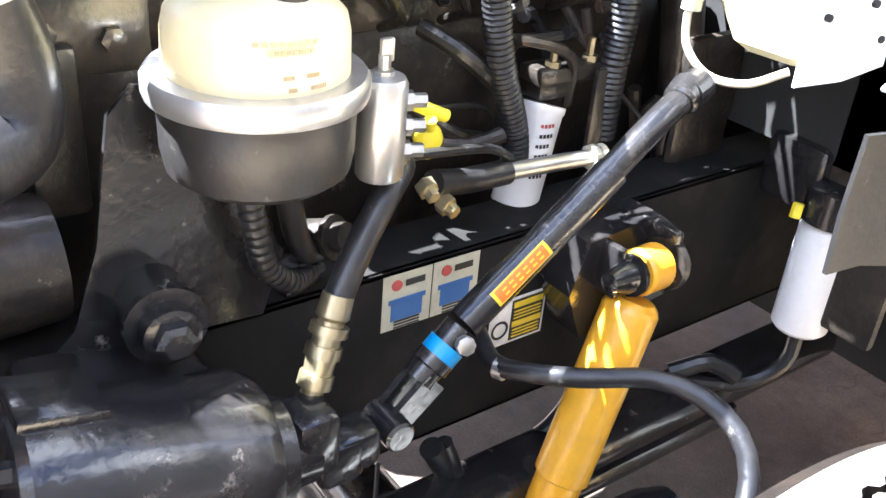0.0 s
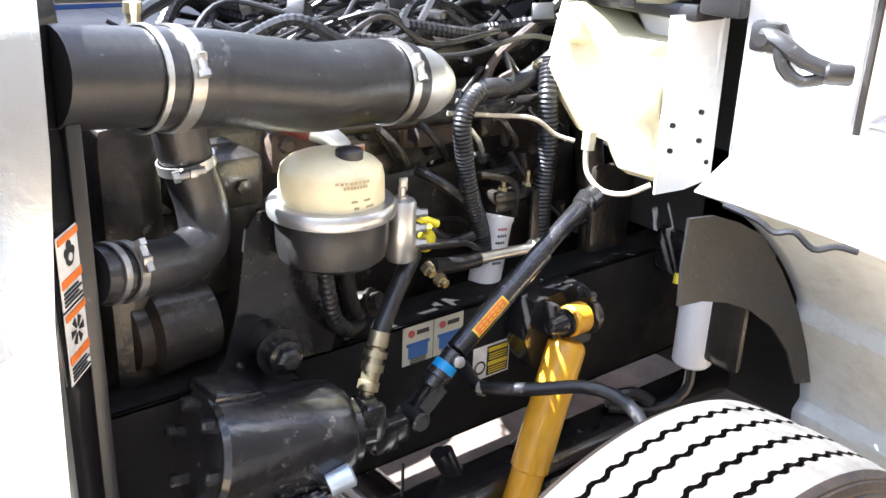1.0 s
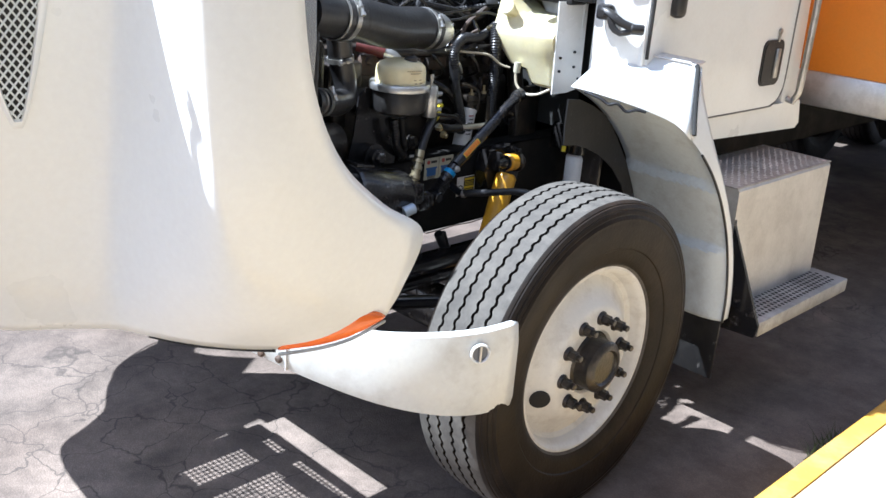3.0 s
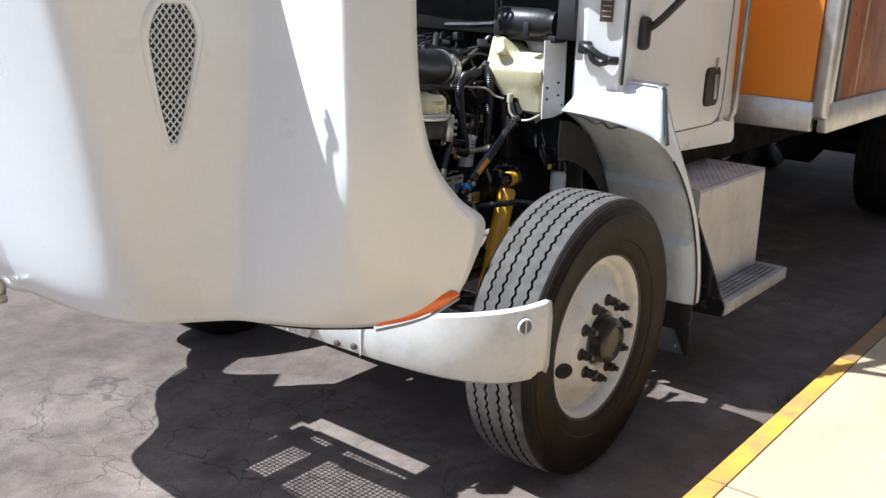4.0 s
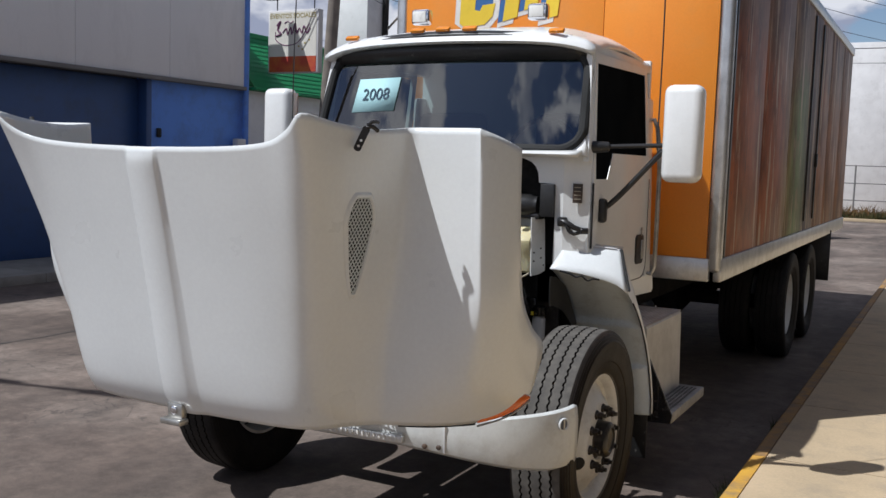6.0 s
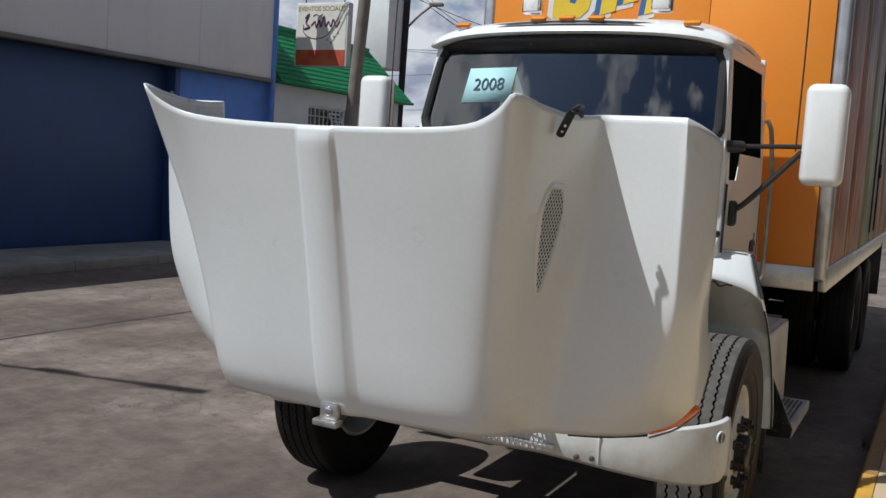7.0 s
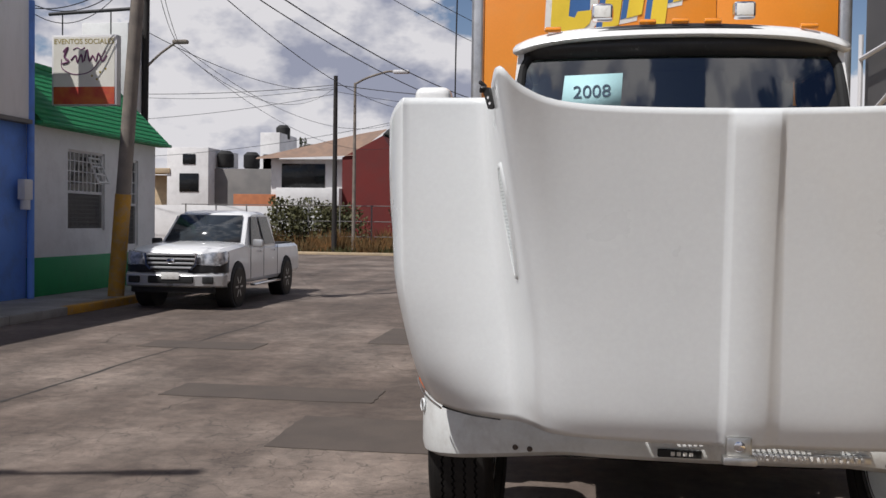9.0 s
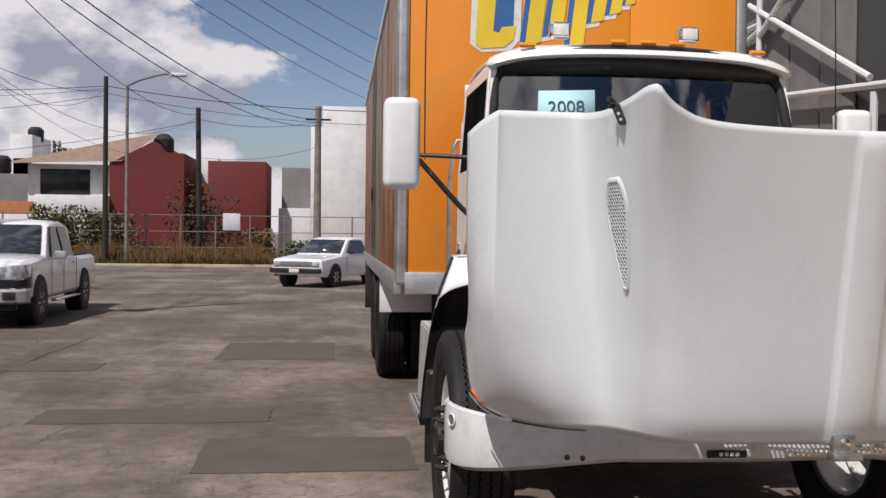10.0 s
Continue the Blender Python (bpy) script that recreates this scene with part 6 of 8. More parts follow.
add_turned(bm, (.30, -.475, 1.50), (0, 0, 1), [(0, .014), (.02, .014), (.02, .010), (.04, .010), (.04, .013), (.055, .013)], 10, mi=1)
part("brass_valve", bm, [RUBBER, BRASS], truck, "small brass valve")
# maroon coupling
bm = B()
add_tube(bm, [(.26, -.27, 1.365), (.30, -.235, 1.358), (.325, -.21, 1.348)], .020, n=14)
part("maroon_sleeve", bm, surf("maroon_rubber", (0.10, 0.018, 0.015), rough=0.5), truck, "maroon silicone sleeve")
bm = B()
add_tube(bm, [(.325, -.21, 1.348), (.345, -.190, 1.340), (.36, -.175, 1.32)], .017, n=14)
part("white_elbow", bm, ALU, truck)

# fuel filter with its see-through bowl
FX, FY = .462, -.262
bm = B()
add_turned(bm, (FX, FY, 1.187), (0, 0, 1), [(0, .046), (.004, .070), (.012, .080), (.030, .0835), (.074, .0845), (.080, .082)], 40)
filt = part("fuel_filter", bm, BLACKP, truck, "black fuel filter with a cream plastic bowl")
bm = B()
add_turned(bm, (FX, FY, 1.262), (0, 0, 1), [(0, .085), (.002, .094), (.007, .0955), (.018, .0955), (.023, .092), (.024, .076)], 48)
part("clamp_ring", bm, ALU, filt, "bright aluminium clamp ring")
bm = B()
add_turned(bm, (FX, FY, 1.284), (0, 0, 1), [(0, .078), (.036, .077), (.050, .074), (.059, .065), (.066, .05), (.070, .03), (.071, .001)], 48)
bowl = part("bowl", bm, BOWL, filt, "cream translucent plastic bowl", angle=60)
bm = B()
add_turned(bm, (FX + .028, FY + .012, 1.344), (0, 0, 1), [(0, .020), (.018, .020), (.020, .018), (.022, .010), (.0225, .001)], 24)
part("bowl_cap", bm, BLACKP, bowl, "black ribbed cap")
bm = B()
for k, (a0, z, ln) in enumerate(((-.85, 1.327, .70), (-.70, 1.320, .5), (-.55, 1.30, .12), (-.3, 1.30, .16), (-.5, 1.29, .10), (-.25, 1.29, .2))):
    for j in range(8):
        a = a0 + ln * j / 8 + .35
        b2 = a + ln / 8 * .7
        r = .0778
        add_prism(bm, [(FX + r * math.cos(a), FY + r * math.sin(a), z), (FX + r * math.cos(b2), FY + r * math.sin(b2), z), (FX + r * math.cos(b2), FY + r * math.sin(b2), z + .0035), (FX + r * math.cos(a), FY + r * math.sin(a), z + .0035)], (.0006, 0, 0))
parts("bowl_print", bm, surf("faded_print", (.42, .34, .20), rough=.5), bowl)
bm = B()
add_turned(bm, (.484, -.150, 1.170), (0, 0, 1), [(0, .021), (.003, .023), (.092, .023), (.098, .020), (.100, .012)], 24)
part("side_cartridge", bm, ALU, filt, "dull aluminium side cartridge")
bm = B()
add_turned(bm, (.484, -.150, 1.268), (0, 0, 1), [(0, .010), (.006, .010), (.006, .006), (.02, .006)], 8)
add_box(bm, (.484, -.148, 1.292), (.006, .014, .022), .002)
for z in (1.24, 1.215, 1.19):
    add_turned(bm, (.480, -.128, z), (.4, 1, 0), [(0, .010), (.012, .010), (.012, .007), (.025, .007)], 6)
parts("filter_fitting", bm, STEEL, filt)
# bracket behind the filter
bm = B()
add_prism(bm, [(.405, -.350, 1.262), (.402, -.372, 1.235), (.412, -.395, 1.12), (.425, -.425, 1.05), (.44, -.455, 1.035), (.44, -.25, 1.02), (.41, -.20, 1.10), (.40, -.20, 1.24)], (-.006, 0, 0))
part("filter_bracket", bm, BLACK, truck, "black steel filter bracket")
bm = B()
add_turned(bm, (.42, -.355, 1.062), (1, -.1, .05), [(0, .034), (.05, .034), (.05, .038), (.058, .038), (.058, .026), (.078, .026), (.08, .020)], 20)
add_turned(bm, (.497, -.363, 1.066), (1, -.1, .05), [(0, .019), (.014, .019), (.018, .013)], 6)
part("mount_bolt", bm, BLACK, truck, "large black engine mount bolt")
bm = B()
add_tube(bm, [(.452, -.268, 1.165), (.455, -.262, 1.12), (.450, -.250, 1.08), (.435, -.215, 1.045), (.40, -.17, 1.03)], .013, n=12, ribs=.009)
part("ribbed_hose", bm, RUBBER, truck, "ribbed black drain hose")
bm = B()
add_tube(bm, [(.440, -.225, 1.165), (.432, -.21, 1.10), (.425, -.195, 1.07), (.40, -.17, 1.05)], .013, n=12)
part("drain_hose", bm, RUBBER, truck)
bm = B()
add_turned(bm, (.395, -.175, 1.065), (.8, .4, .3), [(0, .020), (.03, .020), (.03, .024), (.036, .024), (.036, .016), (.05, .016)], 16)
add_turned(bm, (.40, -.20, 1.03), (.9, .2, 0), [(0, .022), (.02, .022), (.022, .018)], 16)
part("hose_joint", bm, ENGINE, truck)
# pressure hose with brass fittings down to the steering gear
bm = B()
add_tube(bm, [(.440, -.095, 1.150), (.465, -.112, 1.162), (.485, -.140, 1.150), (.500, -.175, 1.115), (.512, -.200, 1.085), (.518, -.212, 1.068)], .0145, n=14)
part("pressure_hose", bm, RUBBER, truck, "black pressure hose")
bm = B()
d = Vector((.020, -.040, -.095))
add_turned(bm, (.517, -.210, 1.075), d, [(0, .0155), (.022, .0165), (.026, .013), (.030, .013), (.030, .019), (.040, .019), (.041, .014), (.050, .014), (.050, .018), (.062, .018), (.063, .015), (.078, .014), (.078, .017), (.092, .017), (.094, .011), (.110, .011)], 12)
part("hose_fitting", bm, BRASS, truck, "stack of brass hose fittings")
# braided line and nearby hoses
bm = B()
add_tube(bm, [(.425, -.040, 1.112), (.41, .02, 1.096), (.408, .08, 1.093)], .015, n=12)
add_tube(bm, [(.45, -.10, 1.165), (.44, -.04, 1.155), (.42, .04, 1.135), (.40, .09, 1.105)], .0055, n=10)
part("short_hose", bm, RUBBER, truck, "short black hoses")
bm = B()
add_tube(bm, [(.410, .075, 1.094), (.414, .14, 1.093), (.42, .205, 1.092)], .0105, n=14)
part("braided_line", bm, STEEL, truck, "braided steel line")
bm = B()
add_turned(bm, (.42, .200, 1.092), (.05, 1, 0), [(0, .016), (.008, .016), (.008, .012), (.014, .012), (.014, .015), (.022, .015)], 10)
part("line_collar", bm, LABG, truck)
bm = B()
for p, dd in (((.45, -.118, 1.145), (1, .1, -.3)), ((.435, -.06, 1.12), (1, 0, -.4)), ((.43, -.03, 1.09), (1, .2, -.3)), ((.47, -.135, 1.185), (.9, .4, 0))):
    add_turned(bm, p, Vector(dd), [(0, .012), (.012, .012), (.012, .008), (.022, .008)], 6)
parts("brass_fitting", bm, BRASS, truck)
# sticker on the head
bm = B()
add_box(bm, (.338, -.145, 1.300), (.002, .050, .034), 0)
hs = part("head_label", bm, LABW, truck, "small white and orange warning sticker")
bm = B()
add_box(bm, (.340, -.145, 1.308), (.002, .046, .012), 0)
part("label_band", bm, LABO, hs)
# dipstick
bm = B()
add_turned(bm, (.388, -.026, 1.132), (.02, -.012, .04), [(0, .012), (.026, .017), (.034, .014), (.042, .007), (.056, .007)], 14)
add_cyl(bm, (.396, -.062, 1.199), (.404, -.012, 1.176), .0075, n=12, edge=.002)
part("dipstick_handle", bm, YPLAST, truck, "yellow dipstick handle")
# oil filter and its bracket
bm = B()
add_turned(bm, (.350, .150, 1.005), Vector((-.020, .045, .138)), [(0, .026), (.004, .031), (.125, .031), (.128, .033), (.136, .033)], 28)
oilf = part("oil_filter", bm, FILTW, truck, "white spin-on oil filter")
bm = B()
for k in range(6):
    a = -.55 + .05 * (k % 2)
    for j in range(4):
        c = Vector((.350, .150, 1.005)) + Vector((-.020, .045, .138)).normalized() * (.115 - .013 * k)
        q = a + .16 * j
        r = .0315
        v0, v1 = Vector((math.cos(q), math.sin(q), 0)) * r, Vector((math.cos(q + .11), math.sin(q + .11), 0)) * r
        add_prism(bm, [c + v0, c + v1, c + v1 + Vector((0, 0, .005)), c + v0 + Vector((0, 0, .005))], (.0005, 0, 0), mi=1 if k == 0 else 0)
parts("filter_print", bm, [LABK, LABR], oilf)
bm = B()
add_box(bm, (.335, .215, 1.175), (.045, .105, .022), .006)
add_box(bm, (.325, .20, 1.155), (.05, .06, .03), .01)
add_box(bm, (.365, .262, 1.115), (.008, .028, .13), .002)
part("filter_head", bm, ENGINE, truck, "dark filter head with a steel strap")
bm = B()
for y in (.19, .252):
    add_turned(bm, (.345, y, 1.185), (0, 0, 1), [(0, .010), (.008, .010), (.008, .005), (.030, .005)], 6)
parts("filter_stud", bm, BRASS, truck)
# corrugated hoses
bm = B()
add_tube(bm, [(.28, .36, 1.41), (.31, .27, 1.385), (.335, .19, 1.38), (.358, .11, 1.385), (.370, .062, 1.345), (.371, .068, 1.28), (.370, .085, 1.21), (.362, .125, 1.12), (.355, .14, 1.06)], .0165, n=16, ribs=.007)
part("corrugated_hose", bm, RUBBER, truck, "black corrugated hose")
bm = B()
add_tube(bm, [(.33, .30, 1.42), (.36, .275, 1.355), (.362, .283, 1.256), (.360, .280, 1.18), (.355, .285, 1.08)], .019, n=16, ribs=.008)
part("corrugated_hose", bm, RUBBER, truck)
bm = B()
add_tube(bm, [(.33, .06, 1.345), (.36, .14, 1.338), (.39, .21, 1.33), (.41, .25, 1.300), (.435, .275, 1.290)], .0042, n=8, step=.008)
part("level_line", bm, TUBEC, truck, "thin pale hose")
# grey pipes between
bm = B()
add_tube(bm, [(.30, .02, 1.24), (.345, .04, 1.225), (.36, .07, 1.20), (.345, .11, 1.17), (.30, .16, 1.16)], .011, n=10)
add_tube(bm, [(.29, -.06, 1.20), (.33, -.02, 1.17), (.35, .04, 1.125), (.33, .10, 1.10)], .010, n=10)
add_tube(bm, [(.36, -.02, 1.13), (.38, .04, 1.122), (.385, .085, 1.13)], .010, n=10)
part("grey_pipe", bm, ENGINE, truck)

# steering gear, shaft, pitman arm, drag link
bm = B()
ga, gb = Vector((.545, -.535, .995)), Vector((.552, -.300, .945))
add_turned(bm, ga, gb - ga, [(0, .060), (.006, .080), (.014, .086), (.20, .086), (.215, .080), (.222, .062), (.24, .060)], 36)
add_box(bm, (.49, -.42, .975), (.12, .17, .13), .02, pose(0, 0, 0, -11))
gear = part("steering_gear", bm, BLACK, truck, "black cast steering gear with raised lettering")
bm = B()
add_box(bm, (.535, -.475, 1.070), (.065, .07, .012), .003, pose(0, 0, 0, -12))
for a in range(6):
    q = a * 1.047
    _, u, w = frame_of(gb - ga)
    add_turned(bm, ga + u * .066 * math.cos(q) + w * .066 * math.sin(q), ga - gb, [(-.004, .010), (.010, .010), (.013, .006)], 6)
parts("gear_bolt", bm, BLACK, gear)
bm = B()
for k, (y, z, w) in enumerate(((-.44, .955, .030), (-.44, .938, .022), (-.39, .955, .012), (-.37, .952, .012), (-.35, .948, .02), (-.40, .932, .06), (-.40, .918, .045))):
    add_box(bm, (.632 - .15 * (.965 - z), y, z), (.006, w, .008), .001, pose(0, 0, 0, -12))
parts("gear_lettering", bm, BLACK, gear)
bm = B()
add_turned(bm, gb + Vector((0, -.02, .004)), gb - ga, [(0, .05), (.02, .05), (.03, .035), (.06, .032)], 20)
add_box(bm, (.555, -.262, .955), (.055, .045, .07), .01)
add_box(bm, (.56, -.235, .92), (.04, .05, .05), .01)
part("gear_head", bm, BLACK, gear)
bm = B()
add_turned(bm, (.56, -.415, .90), (1, -.1, -.05), [(-.05, .052), (.03, .052), (.034, .04), (.05, .038), (.052, .026), (.07, .026)], 24)
add_prism(bm, [(.585, -.445, .90), (.585, -.385, .90), (.575, -.40, .72), (.57, -.42, .62), (.57, -.455, .62), (.575, -.45, .74)], (.028, 0, 0))
add_turned(bm, (.55, -.437, .625), (1, 0, 0), [(0, .03), (.06, .03)], 16)
part("pitman_arm", bm, BLACK, truck, "black pitman arm")
bm = B()
add_tube(bm, [(.56, -.437, .625), (.62, -.22, .60), (.70, -.02, .575)], .022, n=12)
part("drag_link", bm, BLACK, truck, "black drag link")
bm = B()
add_turned(bm, (.61, -.50, .885), Vector((.3, .9, .25)), [(0, .03), (.03, .034), (.07, .03), (.09, .022), (.12, .018)], 18)
add_tube(bm, [(.59, -.52, .87), (.57, -.50, .91), (.56, -.44, .93)], .012, n=10)
part("relief_valve", bm, BLACK, truck)
bm = B()
add_turned(bm, (.64, -.382, .935), Vector((.25, .9, .30)), [(0, .017), (.035, .017), (.038, .013)], 14)
part("blue_cap", bm, surf("pale_blue_metal", (0.55, 0.62, 0.70), rough=0.35, metal=0.6), truck, "pale blue metal cap")
# shaft
bm = B()
add_tube(bm, [(.553, -.085, 1.021), (.5485, .10, 1.150)], .0185, n=20)
shaft = part("steering_shaft", bm, BLACK, truck, "black telescopic steering shaft")
bm = B()
add_tube(bm, [(.5495, .06, 1.123), (.545, .150, 1.186), (.535, .225, 1.222)], .0155, n=18)
add_tube(bm, [(.538, .210, 1.214), (.534, .232, 1.222)], .020, n=16)
add_turned(bm, (.540, .195, 1.208), Vector((-.03, .09, .045)), [(0, .017), (.004, .020), (.026, .020), (.03, .017)], 18)
part("shaft_slide", bm, BLACK, shaft)
bm = B()
add_tube(bm, [(.552, -.088, 1.018), (.553, -.135, .975)], .017, n=14)
add_turned(bm, (.553, -.115, .992), Vector((0, -.06, -.055)), [(0, .021), (.012, .021), (.014, .018), (.03, .018)], 14)
add_prism(bm, [(.570, -.135, .985), (.570, -.115, .962), (.566, -.160, .918), (.566, -.188, .932)], (-.008, 0, 0))
add_prism(bm, [(.545, -.135, .985), (.545, -.115, .962), (.545, -.160, .918), (.545, -.188, .932)], (-.008, 0, 0))
add_cyl(bm, (.530, -.172, .930), (.582, -.172, .930), .017, n=18, edge=.003)
add_box(bm, (.556, -.215, .925), (.045, .05, .045), .01)
part("universal_joint", bm, BLACK, shaft, "black universal joint")
bm = B()
add_turned(bm, (.553, -.103, 1.002), Vector((0, -.06, -.055)), [(0, .0200), (.016, .0200)], 18)
part("blue_tape", bm, BLUETAPE, shaft, "torn blue tape")
bm = B()
add_turned(bm, (.572, -.098, 1.012), Vector((1, -.3, .4)), [(0, .010), (.010, .010), (.012, .006)], 8)
part("grease_nipple", bm, STEEL, shaft)
sd = Vector((-.0045, .175, .122)).normalized()
bm = B()
c0 = Vector((.5525, -.055, 1.042))
sl = Vector((.9, -.30, .35))
sl = (sl - sd * sl.dot(sd)).normalized()
tw = sd.cross(sl)
for (u0, u1, a0, a1, mi, o) in ((.0, .078, -.5, .5, 0, .0189), (.004, .074, -.4, .4, 1, .0192)):
    for j in range(8):
        q0, q1 = a0 + (a1 - a0) * j / 8, a0 + (a1 - a0) * (j + 1) / 8
        P = [c0 + sd * uu + (sl * math.cos(q) + tw * math.sin(q)) * o for uu, q in ((u0, q0), (u1, q0), (u1, q1), (u0, q1))]
        bm.faces.new([bm.verts.new(p) for p in P]).material_index = mi
for j in range(6):
    P = [c0 + sd * (.012 + .01 * j + du2) + (sl * math.cos(q) + tw * math.sin(q)) * .0195 for du2, q in ((0, -.2), (.006, -.2), (.006, .2), (0, .2))]
    bm.faces.new([bm.verts.new(p) for p in P]).material_index = 0
part("shaft_label", bm, [LABY, LABO], shaft, "red and yellow warning label")

# labels on the frame rail
X0 = .4305


def rail_label(y0, y1, z0, z1, mat, name="rail_label", label=""):
    bm = B()
    add_box(bm, (X0, (y0 + y1) / 2, (z0 + z1) / 2), (.001, y1 - y0, z1 - z0), 0)
    return part(name, bm, mat, truck, label)


for y0 in (-.101, -.033):
    lb = rail_label(y0, y0 + .066, .939, 1.012, LABG, label="cream sticker with a blue picture")
    bm = B()
    add_box(bm, (X0 + .001, y0 + .033, .963), (.001, .042, .024), 0)
    add_box(bm, (X0 + .001, y0 + .033, .977), (.001, .05, .006), 0)
    for k in range(3):
        add_box(bm, (X0 + .001, y0 + .034, .949 - .004 * k), (.001, .035, .0015), 0, mi=1)
    add_box(bm, (X0 + .001, y0 + .043, .998), (.001, .026, .008), 0, mi=1)
    add_turned(bm, (X0 + .0005, y0 + .018, .998), (1, 0, 0), [(0, .007), (.0015, .007)], 12, mi=2)
    parts("label_print", bm, [LABB, LABK, LABR], lb)
lb = rail_label(.062, .152, .857, .925, LABW, label="yellow and white caution sticker")
bm = B()
add_box(bm, (X0 + .001, .122, .891), (.001, .052, .060), 0)
add_box(bm, (X0 + .002, .122, .914), (.001, .048, .008), 0, mi=1)
add_box(bm, (X0 + .002, .122, .885), (.001, .048, .008), 0, mi=1)
for k in range(3):
    add_box(bm, (X0 + .002, .122, .904 - .005 * k), (.001, .044, .0018), 0, mi=1)
    add_box(bm, (X0 + .002, .122, .876 - .005 * k), (.001, .044, .0018), 0, mi=1)
for a in range(20):
    q0, q1 = a * .314, (a + 1) * .314
    P = [(X0 + .0014, .079 + r * math.cos(q), .882 + r * math.sin(q)) for r, q in ((.010, q0), (.014, q0), (.014, q1), (.010, q1))]
    bm.faces.new([bm.verts.new(p) for p in P]).material_index = 0
parts("label_print", bm, [LABK, LABY], lb)

# shock absorber and bracket
st, sb = Vector((.525, .222, .982)), Vector((.548, .024, .42))
sdir = (sb - st).normalized()
bm = B()
add_turned(bm, st + sdir * .040, sdir, [(0, .026), (.006, .033), (.014, .0365), (.255, .0365), (.258, .032)], 30)
shock = part("shock_absorber", bm, YELLOW, truck, "yellow shock absorber")
bm = B()
add_turned(bm, st + sdir * .29, sdir, [(0, .032), (.26, .032), (.27, .028)], 28)
part("lower_tube", bm, YELLOW, shock)
bd = Vector((-.10, 1, -.08)).normalized()
bm = B()
add_cyl(bm, st - bd * .022, st + bd * .022, .030, n=24, edge=.004)
part("shock_eye", bm, YELLOW, shock)
bm = B()
add_cyl(bm, st - bd * .034, st + bd * .045, .019, n=18)
add_turned(bm, st - bd * .030, -bd, [(0, .027), (.006, .027), (.006, .021), (.016, .021), (.026, .016), (.044, .012), (.046, .008)], 14)
part("shock_bolt", bm, BLACK, shock, "dark shock bolt with a castle nut")
bm = B()
add_turned(bm, st + bd * .030, bd, [(0, .034), (.010, .036), (.020, .030), (.026, .020)], 20)
part("shock_washer", bm, ENGINE, shock)
bm = B()
add_prism(bm, [(.437, .13, .95), (.437, .16, .88), (.437, .31, .90), (.437, .31, 1.0), (.437, .27, 1.03), (.437, .15, 1.02)], (.055, 0, 0))
add_box(bm, (.50, .262, .985), (.07, .016, .085), .006)
add_box(bm, (.50, .178, .985), (.05, .014, .07), .006)
part("shock_bracket", bm, BLACK, truck, "black cast shock bracket")
# brake hose
bm = B()
add_tube(bm, [(.428, .042, .897), (.49, .02, .893), (.53, .03, .902), (.58, .072, .910), (.63, .140, .916), (.68, .165, .915), (.73, .172, .898), (.765, .160, .865), (.79, .12, .82), (.80, .08, .76), (.79, .05, .68)], .012, n=14)
part("brake_hose", bm, RUBBER, truck, "scuffed black brake hose")
bm = B()
add_turned(bm, (.50, .018, .893), (.8, .3, .1), [(0, .0135), (.012, .0135)], 12)
part("hose_ferrule", bm, STEEL, truck)
# springs, brake chamber, low cables
bm = B()
add_box(bm, (.47, .15, .66), (.09, 1.3, .05), .015)
add_box(bm, (.47, .1, .61), (.09, .9, .04), .015)
part("leaf_spring", bm, BLACK, truck, "dark leaf spring")
bm = B()
add_turned(bm, (.62, .16, .60), (.3, 1, .2), [(0, .04), (.02, .075), (.06, .078), (.10, .07), (.12, .03)], 24)
part("brake_chamber", bm, BLACK, truck, "black brake chamber")
bm = B()
add_tube(bm, [(.44, -.02, .74), (.44, .02, .68), (.44, .10, .655), (.44, .20, .68), (.44, .25, .74)], .016, n=12)
add_tube(bm, [(.44, .0, .74), (.45, .04, .65), (.45, .12, .63), (.45, .22, .66), (.44, .27, .73)], .012, n=12)
part("cable_loop", bm, RUBBER, truck, "black cables looped under the rail")
bm = B()
add_tube(bm, [(.44, -.10, .75), (.445, -.105, .68), (.45, -.12, .62), (.46, -.125, .56), (.44, -.10, .5)], .003, n=6)
part("loose_wire", bm, RUBBER, truck)
# air dryer cartridge and valve
bm = B()
add_turned(bm, (.555, .565, .800), (0, 0, 1), [(0, .036), (.006, .041), (.165, .041), (.17, .038), (.18, .030)], 28)
dr = part("white_cartridge", bm, FILTW, truck, "white filter cartridge behind the wheel arch")
bm = B()
add_turned(bm, (.555, .565, .98), (0, 0, 1), [(0, .045), (.05, .045), (.06, .03)], 20)
add_box(bm, (.49, .57, 1.03), (.10, .07, .10), .015)
add_tube(bm, [(.528, .515, 1.005), (.53, .51, .985)], .008, n=8, mi=1)
part("dryer_head", bm, [BLACK, YPLAST], truck, "black air dryer head")
bm = B()
add_tube(bm, [(.56, .56, .80), (.56, .55, .74), (.53, .5, .70), (.47, .42, .70)], .011, n=10)
add_tube(bm, [(.47, .40, .72), (.50, .45, .74), (.53, .48, .72)], .014, n=10)
part("dryer_hose", bm, RUBBER, truck)
bm = B()
add_box(bm, (.36, .48, .95), (.02, .12, .5), .01)
add_tube(bm, [(.30, .45, 1.30), (.33, .46, 1.1), (.34, .47, .9)], .03, n=12)
add_box(bm, (.60, .56, 1.05), (.14, .02, .45), .01)
part("firewall_bracket", bm, ENGINE, truck)

